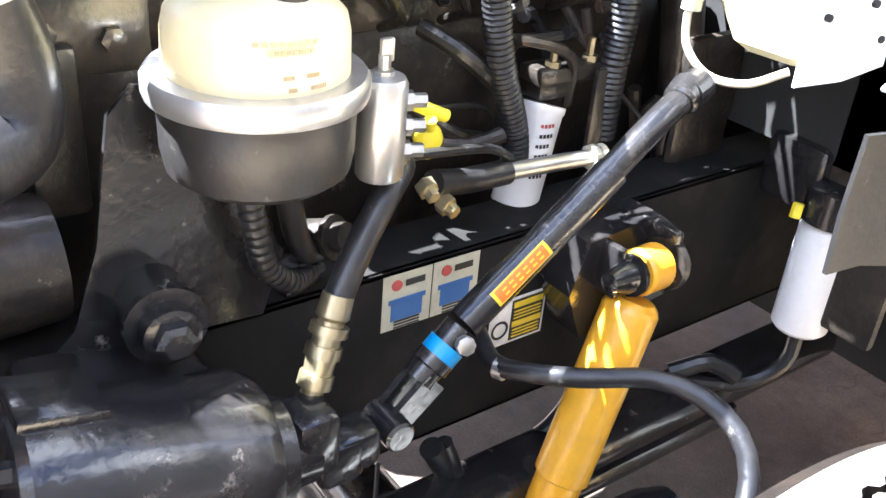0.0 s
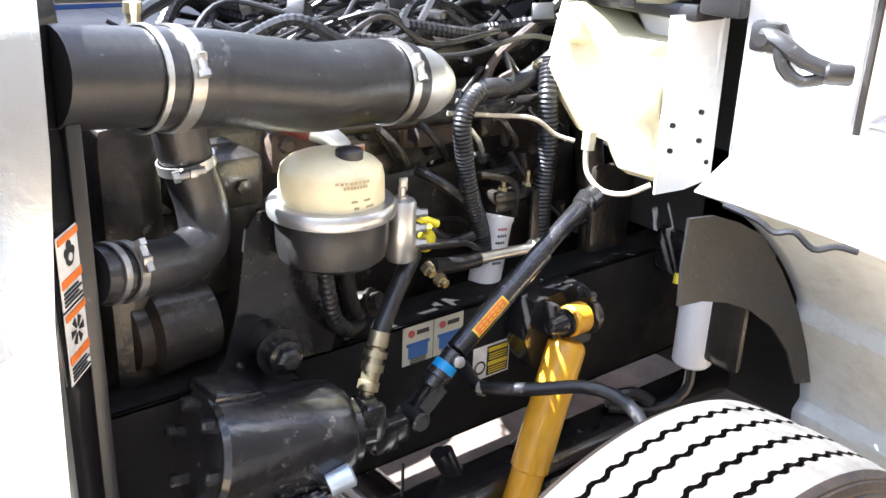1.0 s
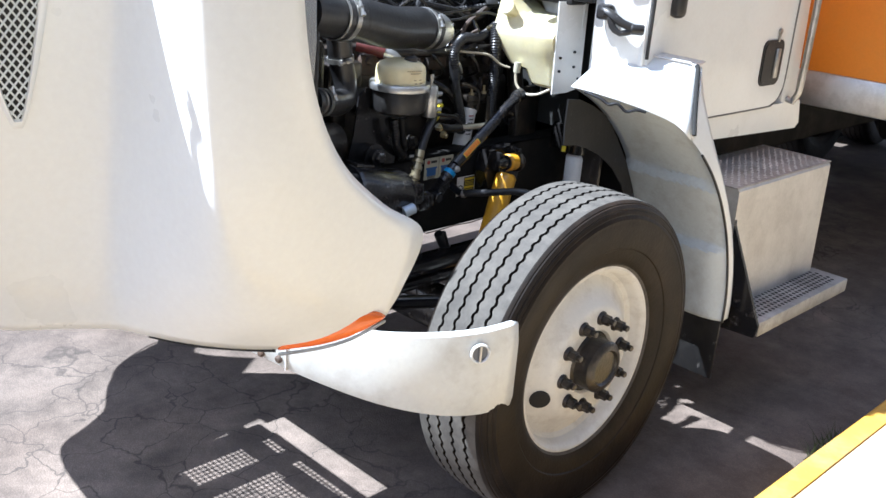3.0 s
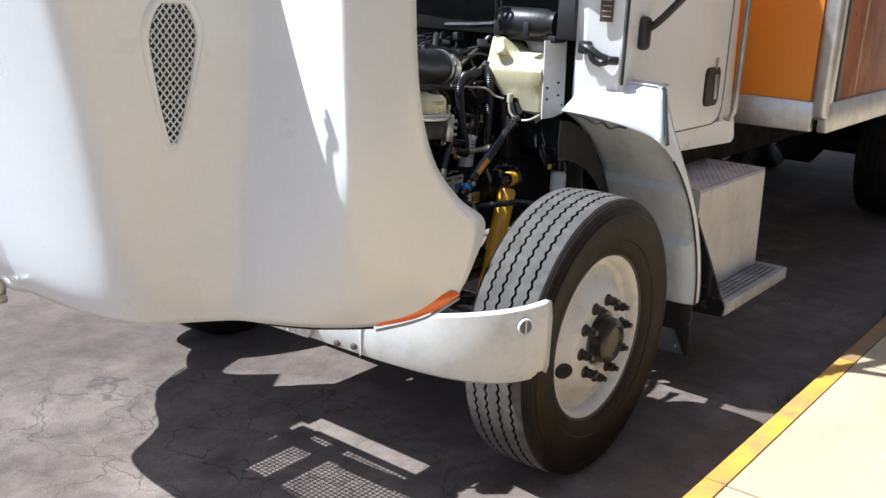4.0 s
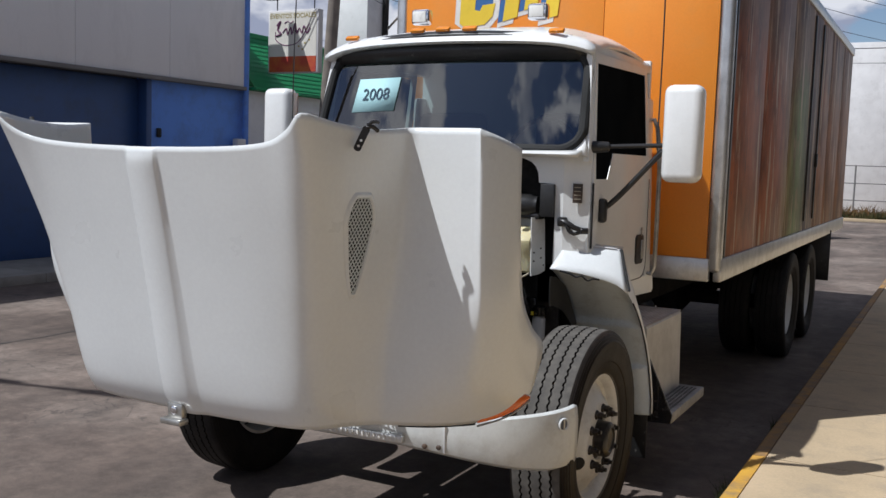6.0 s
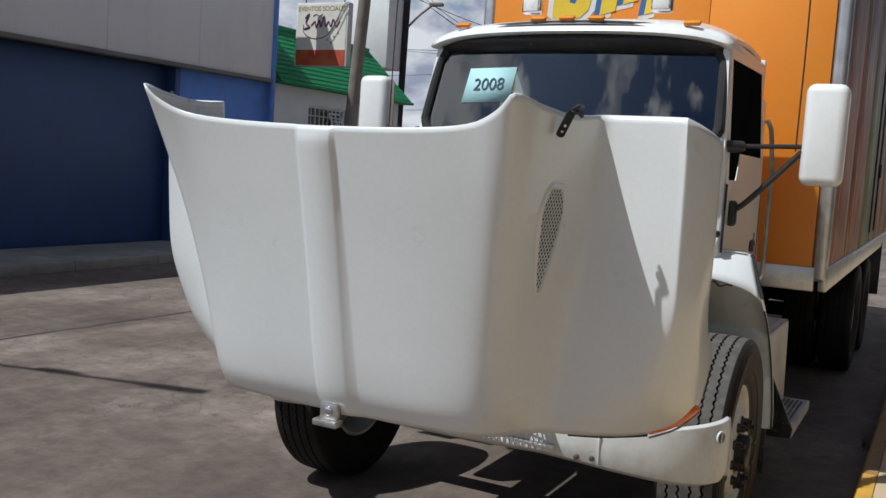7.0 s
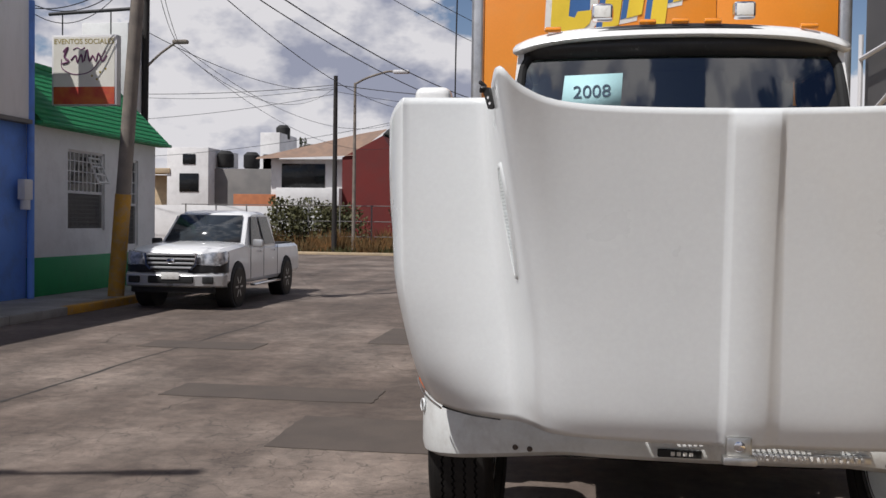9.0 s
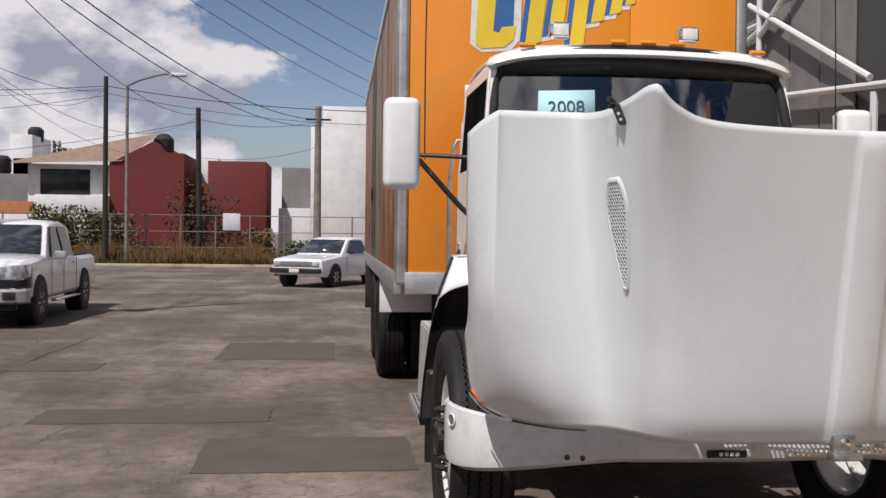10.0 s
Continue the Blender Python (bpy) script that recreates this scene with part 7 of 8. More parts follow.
# coolant tank with its bracket: high neck, sloped shoulder, front leaning back below it
bm = B()
rings = []
for z, yf, xl, xr, fall in ((1.235, .330, .492, .574, 0), (1.245, .320, .478, .578, 0), (1.292, .306, .456, .579, 0), (1.300, .304, .392, .579, 0), (1.345, .290, .362, .579, 0), (1.395, .274, .334, .579, 0), (1.412, .275, .326, .579, .004), (1.428, .284, .328, .578, .008), (1.462, .310, .331, .578, .020), (1.500, .334, .334, .577, .036), (1.525, .350, .337, .574, .050), (1.530, .360, .342, .570, .052)):
    front = []
    for k in range(13):
        x = xl + (xr - xl) * k / 12
        q = min(1, max(0, (x - .395) / .05))
        e = min(k, 12 - k)
        front.append(Vector((x, yf - (1 - q) * .75 * max(0, yf - .284) * (z > 1.42) + .10 * (x - .335) + (.014, .004, 0)[min(e, 2)], z - fall * q * q * (3 - 2 * q))))
    rings.append([bm.verts.new(p) for p in front] + [bm.verts.new((p.x + .008, .425, p.z)) for p in front[::-1]])
for a, b2 in zip(rings, rings[1:]):
    bridge(bm, a, b2, 0)
bm.faces.new(rings[0])
bm.faces.new(rings[-1])
tank = part("coolant_tank", bm, TANKP, truck, "cream translucent coolant tank", angle=28)
box_part("tank_backing", (.50, .432, 1.455), (.22, .006, .17), CABW, truck, "white sheet panel behind the coolant tank")
bm = B()
add_turned(bm, (.398, .292, 1.480), Vector((.0, -.85, .45)), [(-.03, .018), (.006, .018), (.006, .025), (.018, .025), (.022, .021), (.0215, .001)], 24)
part("tank_cap", bm, TANKP, tank, "cream screw cap")
bm = B()
add_prism(bm, [(.579, .322, 1.53), (.602, .45, 1.53), (.622, .43, 1.245), (.606, .38, 1.228), (.586, .325, 1.222)], (.004, 0, 0))
tb = part("tank_bracket", bm, CABW, truck, "white sheet bracket beside the coolant tank")
bm = B()
for (x, y, z) in ((.5915, .345, 1.345), (.607, .400, 1.365), (.5925, .345, 1.30), (.610, .400, 1.315), (.616, .420, 1.275)):
    add_turned(bm, (x + .004, y, z), Vector((1, -.17, .06)), [(-.004, .0045), (.0015, .0045)], 10)
parts("bracket_hole", bm, DARK, tb)
bm = B()
add_tube(bm, [(.452, .295, 1.292), (.452, .29, 1.27), (.465, .285, 1.235), (.50, .288, 1.212), (.545, .30, 1.215), (.575, .33, 1.235)], .0048, n=10, step=.006)
part("tank_hose", bm, TUBEC, truck, "pale coolant hose below the tank")
bm = B()
add_turned(bm, (.45, .298, 1.310), (0, -.05, -1), [(0, .012), (.006, .013), (.012, .012), (.018, .013), (.024, .012), (.035, .012)], 14)
part("tank_nipple", bm, LABG, tank)
# heater blower housing above the tank
bm = B()
add_turned(bm, (.33, .36, 1.590), Vector((1, .12, 0)), [(0, .035), (.006, .055), (.02, .060), (.22, .060), (.235, .052), (.26, .05), (.265, .03)], 30)
add_box(bm, (.46, .40, 1.535), (.30, .10, .03), .008)
for x in (.36, .50):
    add_box(bm, (x, .305, 1.565), (.028, .012, .06), .004)
part("blower_housing", bm, BLACKP, truck, "black cylindrical blower housing")
bm = B()
add_tube(bm, [(.36, .295, 1.60), (.37, .28, 1.65), (.36, .27, 1.72), (.33, .26, 1.76)], .007, n=8)
add_tube(bm, [(.39, .295, 1.60), (.395, .28, 1.66), (.38, .27, 1.72), (.335, .26, 1.765)], .006, n=8)
add_tube(bm, [(.335, .35, 1.58), (.25, .33, 1.57), (.10, .30, 1.56)], .012, n=8)
part("blower_wire", bm, RUBBER, truck)
bm = B()
add_box(bm, (.315, .255, 1.775), (.035, .03, .05), .006, pose(0, 0, 0, 0, 35, 20))
part("loose_connector", bm, LABW, truck, "white loose connector")
bm = B()
add_box(bm, (.652, .362, 1.622), (.078, .030, .172), .006)
part("hinge_box", bm, BLACKP, truck)

# ---- the far side of the street ----
FXL = -9.7
west = thing("warehouse", (FXL, 2, 0), "warehouse with a navy gate, blue wall and grey cladding", "building")


def wpart(name, c, s, mat, parent, at, label="", bevel=.01):
    bm = B()
    add_box(bm, c, s, bevel)
    return child_of(part(name, bm, mat, None, label), parent, at)


WA = (FXL, 2, 0)
wpart("wall", (FXL - .15, 9.02, 1.6), (.30, 2.44, 3.1), BLUE, west, WA, "bright blue plaster wall")
wpart("wall", (FXL - 4.3, 2.0, 2.8), (8, 16.2, 5.6), GREYB, west, WA)
wpart("gate", (FXL - .22, .9, 1.58), (.12, 13.8, 2.92), NAVY, west, WA, "navy blue sheet metal gate")
wpart("gate_post", (FXL - .06, 7.76, 1.6), (.2, .12, 3.1), NAVY, west, WA)
for k in range(8):
    wpart("cladding", (FXL + .02, -4.95 + 2.02 * k, 4.45), (.16, 2.012, 2.7), CLAD, west, WA, "pale grey cladding panel" if k == 0 else "", bevel=.006)
wpart("ledge", (FXL + .06, 2.05, 3.08), (.22, 16.2, .07), GREYB, west, WA)
bm = B()
add_cyl(bm, (FXL + .10, 10.20, .13), (FXL + .10, 10.20, 5.1), .06, n=14)
child_of(part("drain_pipe", bm, BLUE, None, "blue drain pipe at the corner"), west, WA)
bm = B()
add_box(bm, (FXL + .14, 9.98, 1.95), (.14, .24, .34), .02)
add_cyl(bm, (FXL + .14, 9.98, 1.78), (FXL + .14, 9.98, 1.62), .08, n=14)
child_of(part("meter_box", bm, GREYW, None, "grey electricity meter box"), west, WA)
bm = B()
add_box(bm, (FXL + .03, 8.0, 2.15), (.05, .10, .16), .02)
child_of(part("gate_bell", bm, DARK, None), west, WA)

HA = (FXL, 12.7, 0)
hall = thing("party_hall", HA, "white single-storey hall with a green tiled mansard roof", "building")
HY0, HY1 = 10.32, 15.1


def win_wall(bm, x, t, y0, y1, z0, z1, holes):
    """A wall with square openings through it, in the yz plane."""
    ys = sorted({y0, y1, *[h for q in holes for h in q[:2]]})
    zs = sorted({z0, z1, *[h for q in holes for h in q[2:]]})
    for a, b2 in zip(ys, ys[1:]):
        for c, d in zip(zs, zs[1:]):
            if any(q[0] <= a and b2 <= q[1] and q[2] <= c and d <= q[3] for q in holes):
                continue
            add_box(bm, (x, (a + b2) / 2, (c + d) / 2), (t, b2 - a, d - c))


holes = [(11.54, 12.89, 1.26, 2.74), (13.66, 14.3, .93, 2.70)]
bm = B()
win_wall(bm, FXL - .11, .22, HY0, HY1, .80, 3.15, holes)
bmesh.ops.remove_doubles(bm, verts=bm.verts[:], dist=.001)
child_of(part("wall", bm, WALLW, None, "white rendered wall"), hall, HA)
wpart("base_band", (FXL - .105, (HY0 + HY1) / 2, .465), (.24, HY1 - HY0, .67), GREENP, hall, HA, "green painted base band")
wpart("end_wall", (FXL - 3.1, HY1 - .11, 1.6), (5.8, .21, 3.1), WALLW, hall, HA)
wpart("room_back", (FXL - 1.6, 12.7, 1.6), (.1, 4.4, 3.0), DARK, hall, HA)
for (y0, y1, z0, z1) in holes:
    bm = B()
    for (c, s) in (((y0 + .02, (z0 + z1) / 2), (.04, z1 - z0)), ((y1 - .02, (z0 + z1) / 2), (.04, z1 - z0)), (((y0 + y1) / 2, z0 + .02), (y1 - y0, .04)), (((y0 + y1) / 2, z1 - .02), (y1 - y0, .04)), (((y0 + y1) / 2, z0 + (z1 - z0) * .48), (y1 - y0, .05))):
        add_box(bm, (FXL - .06, c[0], c[1]), (.05, s[0], s[1]), .004)
    win = child_of(part("window", bm, WALLW, None, "white barred window"), hall, HA)
    bm = B()
    add_box(bm, (FXL - .09, (y0 + y1) / 2, (z0 + z1) / 2), (.01, y1 - y0 - .06, z1 - z0 - .06))
    child_of(part("pane", bm, GLASSD, None), win)
    zm = z0 + (z1 - z0) * .48
    bm = B()
    k = y0 + .15
    while k < y1 - .05:
        add_box(bm, (FXL - .045, k, (zm + z1) / 2), (.018, .022, z1 - zm - .04), .003)
        k += .15
    for j in range(1, 4):
        add_box(bm, (FXL - .05, (y0 + y1) / 2, zm + (z1 - zm) * j / 4), (.014, y1 - y0 - .04, .020), .003)
    child_of(part("grille", bm, WALLW, None), win)
    bm = B()
    k = y0 + .06
    while k < y1 - .05:
        add_box(bm, (FXL - .045, k, (zm + z0) / 2), (.012, .016, zm - z0 - .04), .002)
        k += .045
    for j in range(1, 9):
        add_box(bm, (FXL - .048, (y0 + y1) / 2, z0 + (zm - z0) * j / 9), (.010, y1 - y0 - .04, .012), .002)
    child_of(part("screen", bm, GREYB, None, "fine grey window screen", kind="stuff"), win)
    if y0 < 12:
        bm = B()
        yc = y1 - .42
        for (dy, zz, wy, hz) in ((-.20, .0, .03, .50), (.20, .0, .03, .50), (0, .25, .43, .03), (0, -.25, .43, .03), (0, .08, .43, .02), (0, -.09, .43, .02), (0, 0, .02, .5)):
            add_box(bm, (.0, yc + dy, zz), (.03, wy, hz), .003)
        bmesh.ops.transform(bm, matrix=Matrix.Translation((FXL + .10, 0, z1 - .34)) @ pose(0, 0, 0, 0, -24, 0), verts=bm.verts[:])
        child_of(part("vent_sash", bm, WALLW, None, "white sash tilted open"), win)
# the mansard in tile courses
nc = 13
for k in range(nc):
    t0, t1 = k / nc, (k + 1) / nc
    xa, za = FXL + .22 - .95 * t0, 3.10 + 1.22 * t0
    xb, zb = FXL + .22 - .95 * t1, 3.10 + 1.22 * t1
    e0, e1 = HY1 + .30 - .75 * t0, HY1 + .30 - .75 * t1
    bm = B()
    P = []
    nseg = 26
    for i in range(nseg + 1):
        y = HY0 + (e0 - HY0) * i / nseg
        yb = HY0 + (e1 - HY0) * i / nseg
        w = .018 if i % 2 else 0.0
        P.append([(xa + .035 + w, y, za - .015), (xb + .008 + w, yb, zb)])
    add_sheet(bm, P)
    add_sheet(bm, [[(xa + .035, e0, za - .015), (xb + .008, e1, zb)], [(xa - 4.6, e0, za - .015), (xb - 4.6, e1, zb)]])
    child_of(part("tile_course", bm, GREENP, None, "green roof tile course" if k == 0 else "", angle=20), hall, HA)
wpart("eave", (FXL + .1, (HY0 + HY1 + .3) / 2, 3.10), (.3, HY1 + .3 - HY0, .06), GREENP, hall, HA)
wpart("roof_top", (FXL - 2.8, 12.5, 4.25), (4.4, 4.3, .1), GREENP, hall, HA)
wpart("roof_room", (-12.0, 17.6, 5.2), (1.2, .8, 2.1), WALLW, hall, HA, "white roof room", bevel=.02)
# hanging sign
SA = (-9.05, 11.0, 4.06)
SGNC = surf("sign_face", (0.72, 0.70, 0.62), (0.66, 0.63, 0.56), rough=0.5)
SGNR = surf("sign_red", (0.42, 0.05, 0.03), (0.50, 0.14, 0.03), rough=0.5, scale=4)
SGNP = surf("sign_purple", (0.17, 0.06, 0.13), rough=0.5)
SGNO = surf("sign_ochre", (0.34, 0.26, 0.04), rough=0.5)
bm = B()
add_box(bm, SA, (1.21, .16, 1.22), .015)
sgn = part("hanging_sign", bm, GREYW, None, "square hanging sign with a scuffed two-tone face", category="sign")
bm = B()
add_box(bm, (SA[0], SA[1] - .082, SA[2] + .14), (1.13, .01, .86))
o = part("sign_face", bm, SGNC, sgn)
bm = B()
add_box(bm, (SA[0], SA[1] - .083, SA[2] - .44), (1.13, .012, .30))
part("sign_band", bm, SGNR, sgn)
words("sign_words", "EVENTOS SOCIALES", .125, Matrix.Translation((SA[0], SA[1] - .09, SA[2] + .49)) @ pose(0, 0, 0, 90), SGNO, sgn)
bm = B()
for pts, r in (([(-.38, .26), (-.30, .34), (-.36, .18), (-.28, .10), (-.40, .06)], .022), ([(-.24, .12), (-.15, .20), (-.12, .08), (-.05, .22), (-.02, .08)], .016), ([(.0, .10), (.06, .30), (.10, .10), (.16, .20), (.22, .10), (.27, .24), (.34, .10), (.42, .20)], .016),
               ([(-.42, .14), (-.40, -.02), (-.20, -.12), (.06, -.10), (.22, .02), (.40, .28)], .010), ([(-.20, .30), (-.12, .34), (-.05, .30), (.02, .34)], .012)):
    add_tube(bm, [(SA[0] + x, SA[1] - .086, SA[2] + z + .05) for x, z in pts], r, n=6, step=.03)
part("sign_script", bm, SGNP, sgn)
bm = B()
for k, (x, z) in enumerate(((.15, -.10), (.30, -.04), (.24, -.16), (.40, .02))):
    add_turned(bm, (SA[0] + x, SA[1] - .085, SA[2] + z), (0, -1, 0), [(0, .022), (.004, .022)], 5)
parts("sign_star", bm, SGNO, sgn)
bm = B()
add_cyl(bm, (-9.75, 11.0, 5.05), (-8.2, 11.0, 5.12), .03, n=10)
add_cyl(bm, (-9.5, 11.0, 5.05), (-9.5, 11.0, 4.66), .012, n=8)
add_cyl(bm, (-8.6, 11.0, 5.09), (-8.6, 11.0, 4.66), .012, n=8)
part("sign_arm", bm, WIRE, sgn)

# poles and cables


def pole(base, top, r0, r1, mat, label, band=None, cat="utility pole"):
    bm = B()
    add_cyl(bm, base, top, r0, r1, n=18)
    p = part("utility_pole", bm, mat, None, label, category=cat, group="street poles")
    if band:
        bm = B()
        d = (Vector(top) - Vector(base)) / (top[2] - base[2])
        add_cyl(bm, base, Vector(base) + d * band, r0 + .006, r0 + .004, n=18)
        part("painted_band", bm, KERBO, p, "worn yellow painted foot")
    return p


p1 = pole((-8.55, 11.12, .12), (-7.75, 10.9, 9.5), .135, .095, POLEM, "leaning grey concrete pole with a yellow foot", 1.8)
bm = B()
add_box(bm, (-7.80, 10.85, 5.75), (.32, .3, .42), .03)
part("switch_box", bm, WIRE, p1, "dark switch box")
bm = B()
add_cyl(bm, (-8.6, 10.95, 6.15), (-7.4, 10.95, 6.15), .04, n=8)
part("cross_arm", bm, WOOD, p1)
pole((-11.42, 36.9, .05), (-11.42, 36.9, 8.0), .12, .09, WOOD, "dark wooden pole at the end of the street")
p3 = pole((-10.65, 37.4, .05), (-10.65, 37.4, 7.75), .09, .06, POLEM, "slim street lamp pole with a curved arm", cat="street lamp")
bm = B()
add_tube(bm, [(-10.65, 37.4, 7.7), (-10.1, 37.3, 7.95), (-9.2, 37.2, 8.2), (-8.75, 37.2, 8.22)], .05, n=8, step=.15)
part("lamp_arm", bm, POLEM, p3)
bm = B()
add_box(bm, (-8.5, 37.2, 8.20), (.75, .28, .16), .06)
part("lamp_head", bm, GREYW, p3)
pole((-7.75, 38.6, .05), (-7.85, 38.6, 7.0), .13, .11, WOOD, "dark wooden pole behind the verge")
p5 = pole((-2.62, 41.0, .05), (-2.62, 41.0, 7.5), .20, .14, POLEM, "pale concrete pole before a white wall")
bm = B()
add_cyl(bm, (-3.2, 41, 6.9), (-2.0, 41, 6.9), .05, n=8)
part("cross_arm", bm, WOOD, p5)
p6 = pole((-11.4, 18.0, .0), (-11.3, 18.0, 8.2), .10, .08, WOOD, "dark pole behind the hall")
bm = B()
add_tube(bm, [(-11.3, 18, 5.3), (-10.9, 17.9, 5.6), (-10.5, 17.8, 5.82)], .03, n=8, step=.1)
add_box(bm, (-10.3, 17.75, 5.86), (.40, .16, .10), .04)
part("lamp_arm", bm, POLEM, p6, "dull grey lamp on a short arm")


# always out of view; added so its arm throws the thin shadow on the road
lamp = pole((-8.72, -3.62, .12), (-8.72, -3.62, 7.1), .11, .08, POLEM, "unseen grey street lamp pole added to cast a road shadow", cat="street lamp")
bm = B()
add_tube(bm, [(-8.72, -3.62, 6.95), (-7.8, -3.36, 7.05), (-6.5, -3.02, 7.02), (-5.95, -2.88, 7.0)], .035, n=8, step=.2)
add_box(bm, (-6.95, -3.10, 7.05), (.36, .10, .07), .02, pose(0, 0, 0, 0, 0, 14))
add_box(bm, (-5.95, -2.88, 6.98), (.50, .13, .09), .03, pose(0, 0, 0, 0, 0, 14))
part("lamp_arm", bm, POLEM, lamp)


def cable(a, b2, sag, r=.011):
    bm = B()
    a, b2 = Vector(a), Vector(b2)
    pts = [a.lerp(b2, i / 10) - Vector((0, 0, sag * 4 * (i / 10) * (1 - i / 10))) for i in range(11)]
    add_tube(bm, pts, r, n=5, step=9)
    return part("cable", bm, WIRE, None, "thin black overhead utility cable", category="cable", group="overhead cables")


for k, (a, b2, sg, r) in enumerate((
        ((-7.95, 10.9, 6.9), (-2.62, 41, 6.9), .9, .022), ((-7.95, 10.9, 6.6), (-2.62, 41, 6.6), 1.0, .018),
        ((-7.9, 10.9, 7.8), (3.5, 43, 7.2), .9, .012), ((-7.9, 10.9, 8.1), (5.0, 43, 7.5), .9, .012), ((-7.9, 10.9, 8.4), (6.5, 43, 7.8), .9, .012), ((-7.9, 10.9, 8.8), (8, 43, 8.4), .9, .012),
        ((-30, 37, 7.9), (-11.42, 36.9, 7.6), .5, .02), ((-11.42, 36.9, 7.6), (6, 37, 7.1), .5, .025), ((-11.42, 36.9, 7.3), (6, 37, 6.5), .6, .015),
        ((-11.42, 36.9, 7.2), (-30, 40, 6.4), .5, .015), ((-7.85, 38.6, 6.4), (-24, 40, 4.5), .4, .015), ((-7.85, 38.6, 6.5), (-2.62, 41, 6.8), .3, .015), ((-7.85, 38.6, 4.8), (-2.62, 41, 5.6), .3, .012),
        ((-8.0, 10.92, 5.9), (-9.6, 10.3, 5.0), .25, .012), ((-8.0, 10.92, 5.8), (-9.6, 10.3, 5.05), .35, .012), ((-8.0, 10.92, 6.1), (-9.6, 6.0, 7.5), .2, .012), ((-8.0, 10.92, 5.9), (-9.6, 10.3, 4.9), .5, .010),
        ((-8.2, 10.95, 6.2), (-11.35, 18, 7.0), .3, .014), ((-8.2, 10.95, 6.1), (-11.35, 18, 6.0), .3, .012), ((-7.6, 10.95, 6.2), (-7.85, 38.6, 6.7), .8, .014),
        ((-11.35, 18, 6.2), (-11.42, 36.9, 7.4), .5, .014), ((-10.5, 17.8, 5.8), (-11.42, 36.9, 7.5), 1.1, .010), ((-10.5, 17.8, 5.8), (-9.0, 38.6, 5.0), 1.0, .009), ((-10.5, 17.8, 5.9), (-7.85, 38.6, 6.6), 1.4, .010), ((-11.42, 36.9, 7.5), (-30, 38, 8.6), .9, .014), ((-8.0, 10.92, 7.1), (-10.4, 17.8, 5.9), .25, .009), ((-8.0, 10.92, 6.8), (-10.4, 17.8, 5.85), .4, .009), ((-7.8, 10.9, 9.2), (12, 30, 10.5), .5, .012), ((-7.8, 10.9, 9.0), (12, 27, 11.5), .5, .012), ((-7.8, 10.9, 9.4), (14, 24, 12.5), .5, .012))):
    cable(a, b2, sg, r * .75)

# houses at the end of the street


def house(name, at, label):
    return thing(name, at, label, "house")


def hbox(h, at, name, c, s, mat, label="", bevel=.02):
    bm = B()
    add_box(bm, c, s, bevel)
    return child_of(part(name, bm, mat, None, label), h, at)


at = (-9, 45, 0)
red = house("maroon_house", at, "maroon painted house with blank side walls")
bm = B()
add_prism(bm, [(-12.9, 44, 0), (-12.9, 44, 4.85), (-10.75, 44, 6.0), (-10.4, 44, 5.45), (-9.3, 44, 5.4), (-9.3, 44, 0)], (0, 9, 0))
child_of(part("wall", bm, REDW, None, "blank maroon gable wall"), red, at)
hbox(red, at, "wall", (-6.75, 46.5, 2.55), (2.9, 4.0, 5.1), REDW)
hbox(red, at, "wall", (-8.75, 46.9, 2.0), (1.2, 3.0, 4.0), REDW)
hbox(red, at, "penthouse", (-8.75, 49, 4.6), (1.3, 2.0, 1.7), WALLW)
bm = B()
add_turned(bm, (-10.75, 46.6, 5.6), (0, 0, 1), [(0, .5), (.1, .52), (.7, .52), (.9, .35), (1.0, .2)], 20)
child_of(part("water_tank", bm, DARK, None, "black plastic water tank"), red, at)
at = (-15, 46, 0)
wh = house("balcony_house", at, "white house with a balcony and a brown tiled roof")
hbox(wh, at, "wall", (-14.8, 47.2, 2.4), (4.4, 5, 4.8), WALLW)
hbox(wh, at, "window", (-15.2, 44.68, 3.9), (2.4, .06, 1.3), GLASSD, "dark upper window")
hbox(wh, at, "balcony", (-14.6, 44.0, 2.75), (3.4, 1.2, .95), WALLW, "white balcony")
hbox(wh, at, "window", (-14.6, 44.66, 1.3), (2.2, .06, 1.4), GLASSD)
bm = B()
add_prism(bm, [(-17.6, 43.9, 4.75), (-12.3, 43.9, 4.95), (-10.9, 45.5, 6.4), (-13.0, 47.5, 6.3)], (0, .3, .12))
child_of(part("roof", bm, ROOFB, None, "brown tiled roof"), wh, at)
at = (0, 47, 0)
ww = house("white_warehouse", at, "tall blank white building behind the street")
hbox(ww, at, "wall", (.6, 49, 3.55), (7.4, 6, 7.1), WALLW, "blank white wall")
hbox(ww, at, "wall", (-1.3, 48.4, 4.1), (2.4, 5, 8.2), WALLW)
hbox(ww, at, "wall", (-3.9, 46.6, 1.4), (1.7, 1.2, 2.8), WALLW)
hbox(ww, at, "wall", (-3.9, 49, 2.5), (1.5, 4, 5.0), GREYB)
hbox(ww, at, "wall", (9, 49, 3.2), (9, 6, 6.4), WALLW)
for k in range(6):
    hbox(ww, at, "cladding_line", (9, 45.98, 3.6 + .5 * k), (9, .03, .04), GREYB, bevel=0)
at = (-22, 51, 0)
fh = house("grey_houses", at, "cluster of flat-roofed white and grey houses")
hbox(fh, at, "wall", (-23.8, 52, 2.9), (2.6, 5, 5.8), WALLW)
hbox(fh, at, "window", (-23.7, 49.48, 3.7), (1.2, .06, 1.1), GLASSD)
hbox(fh, at, "window", (-23.7, 49.48, 5.1), (.8, .06, .6), GLASSD)
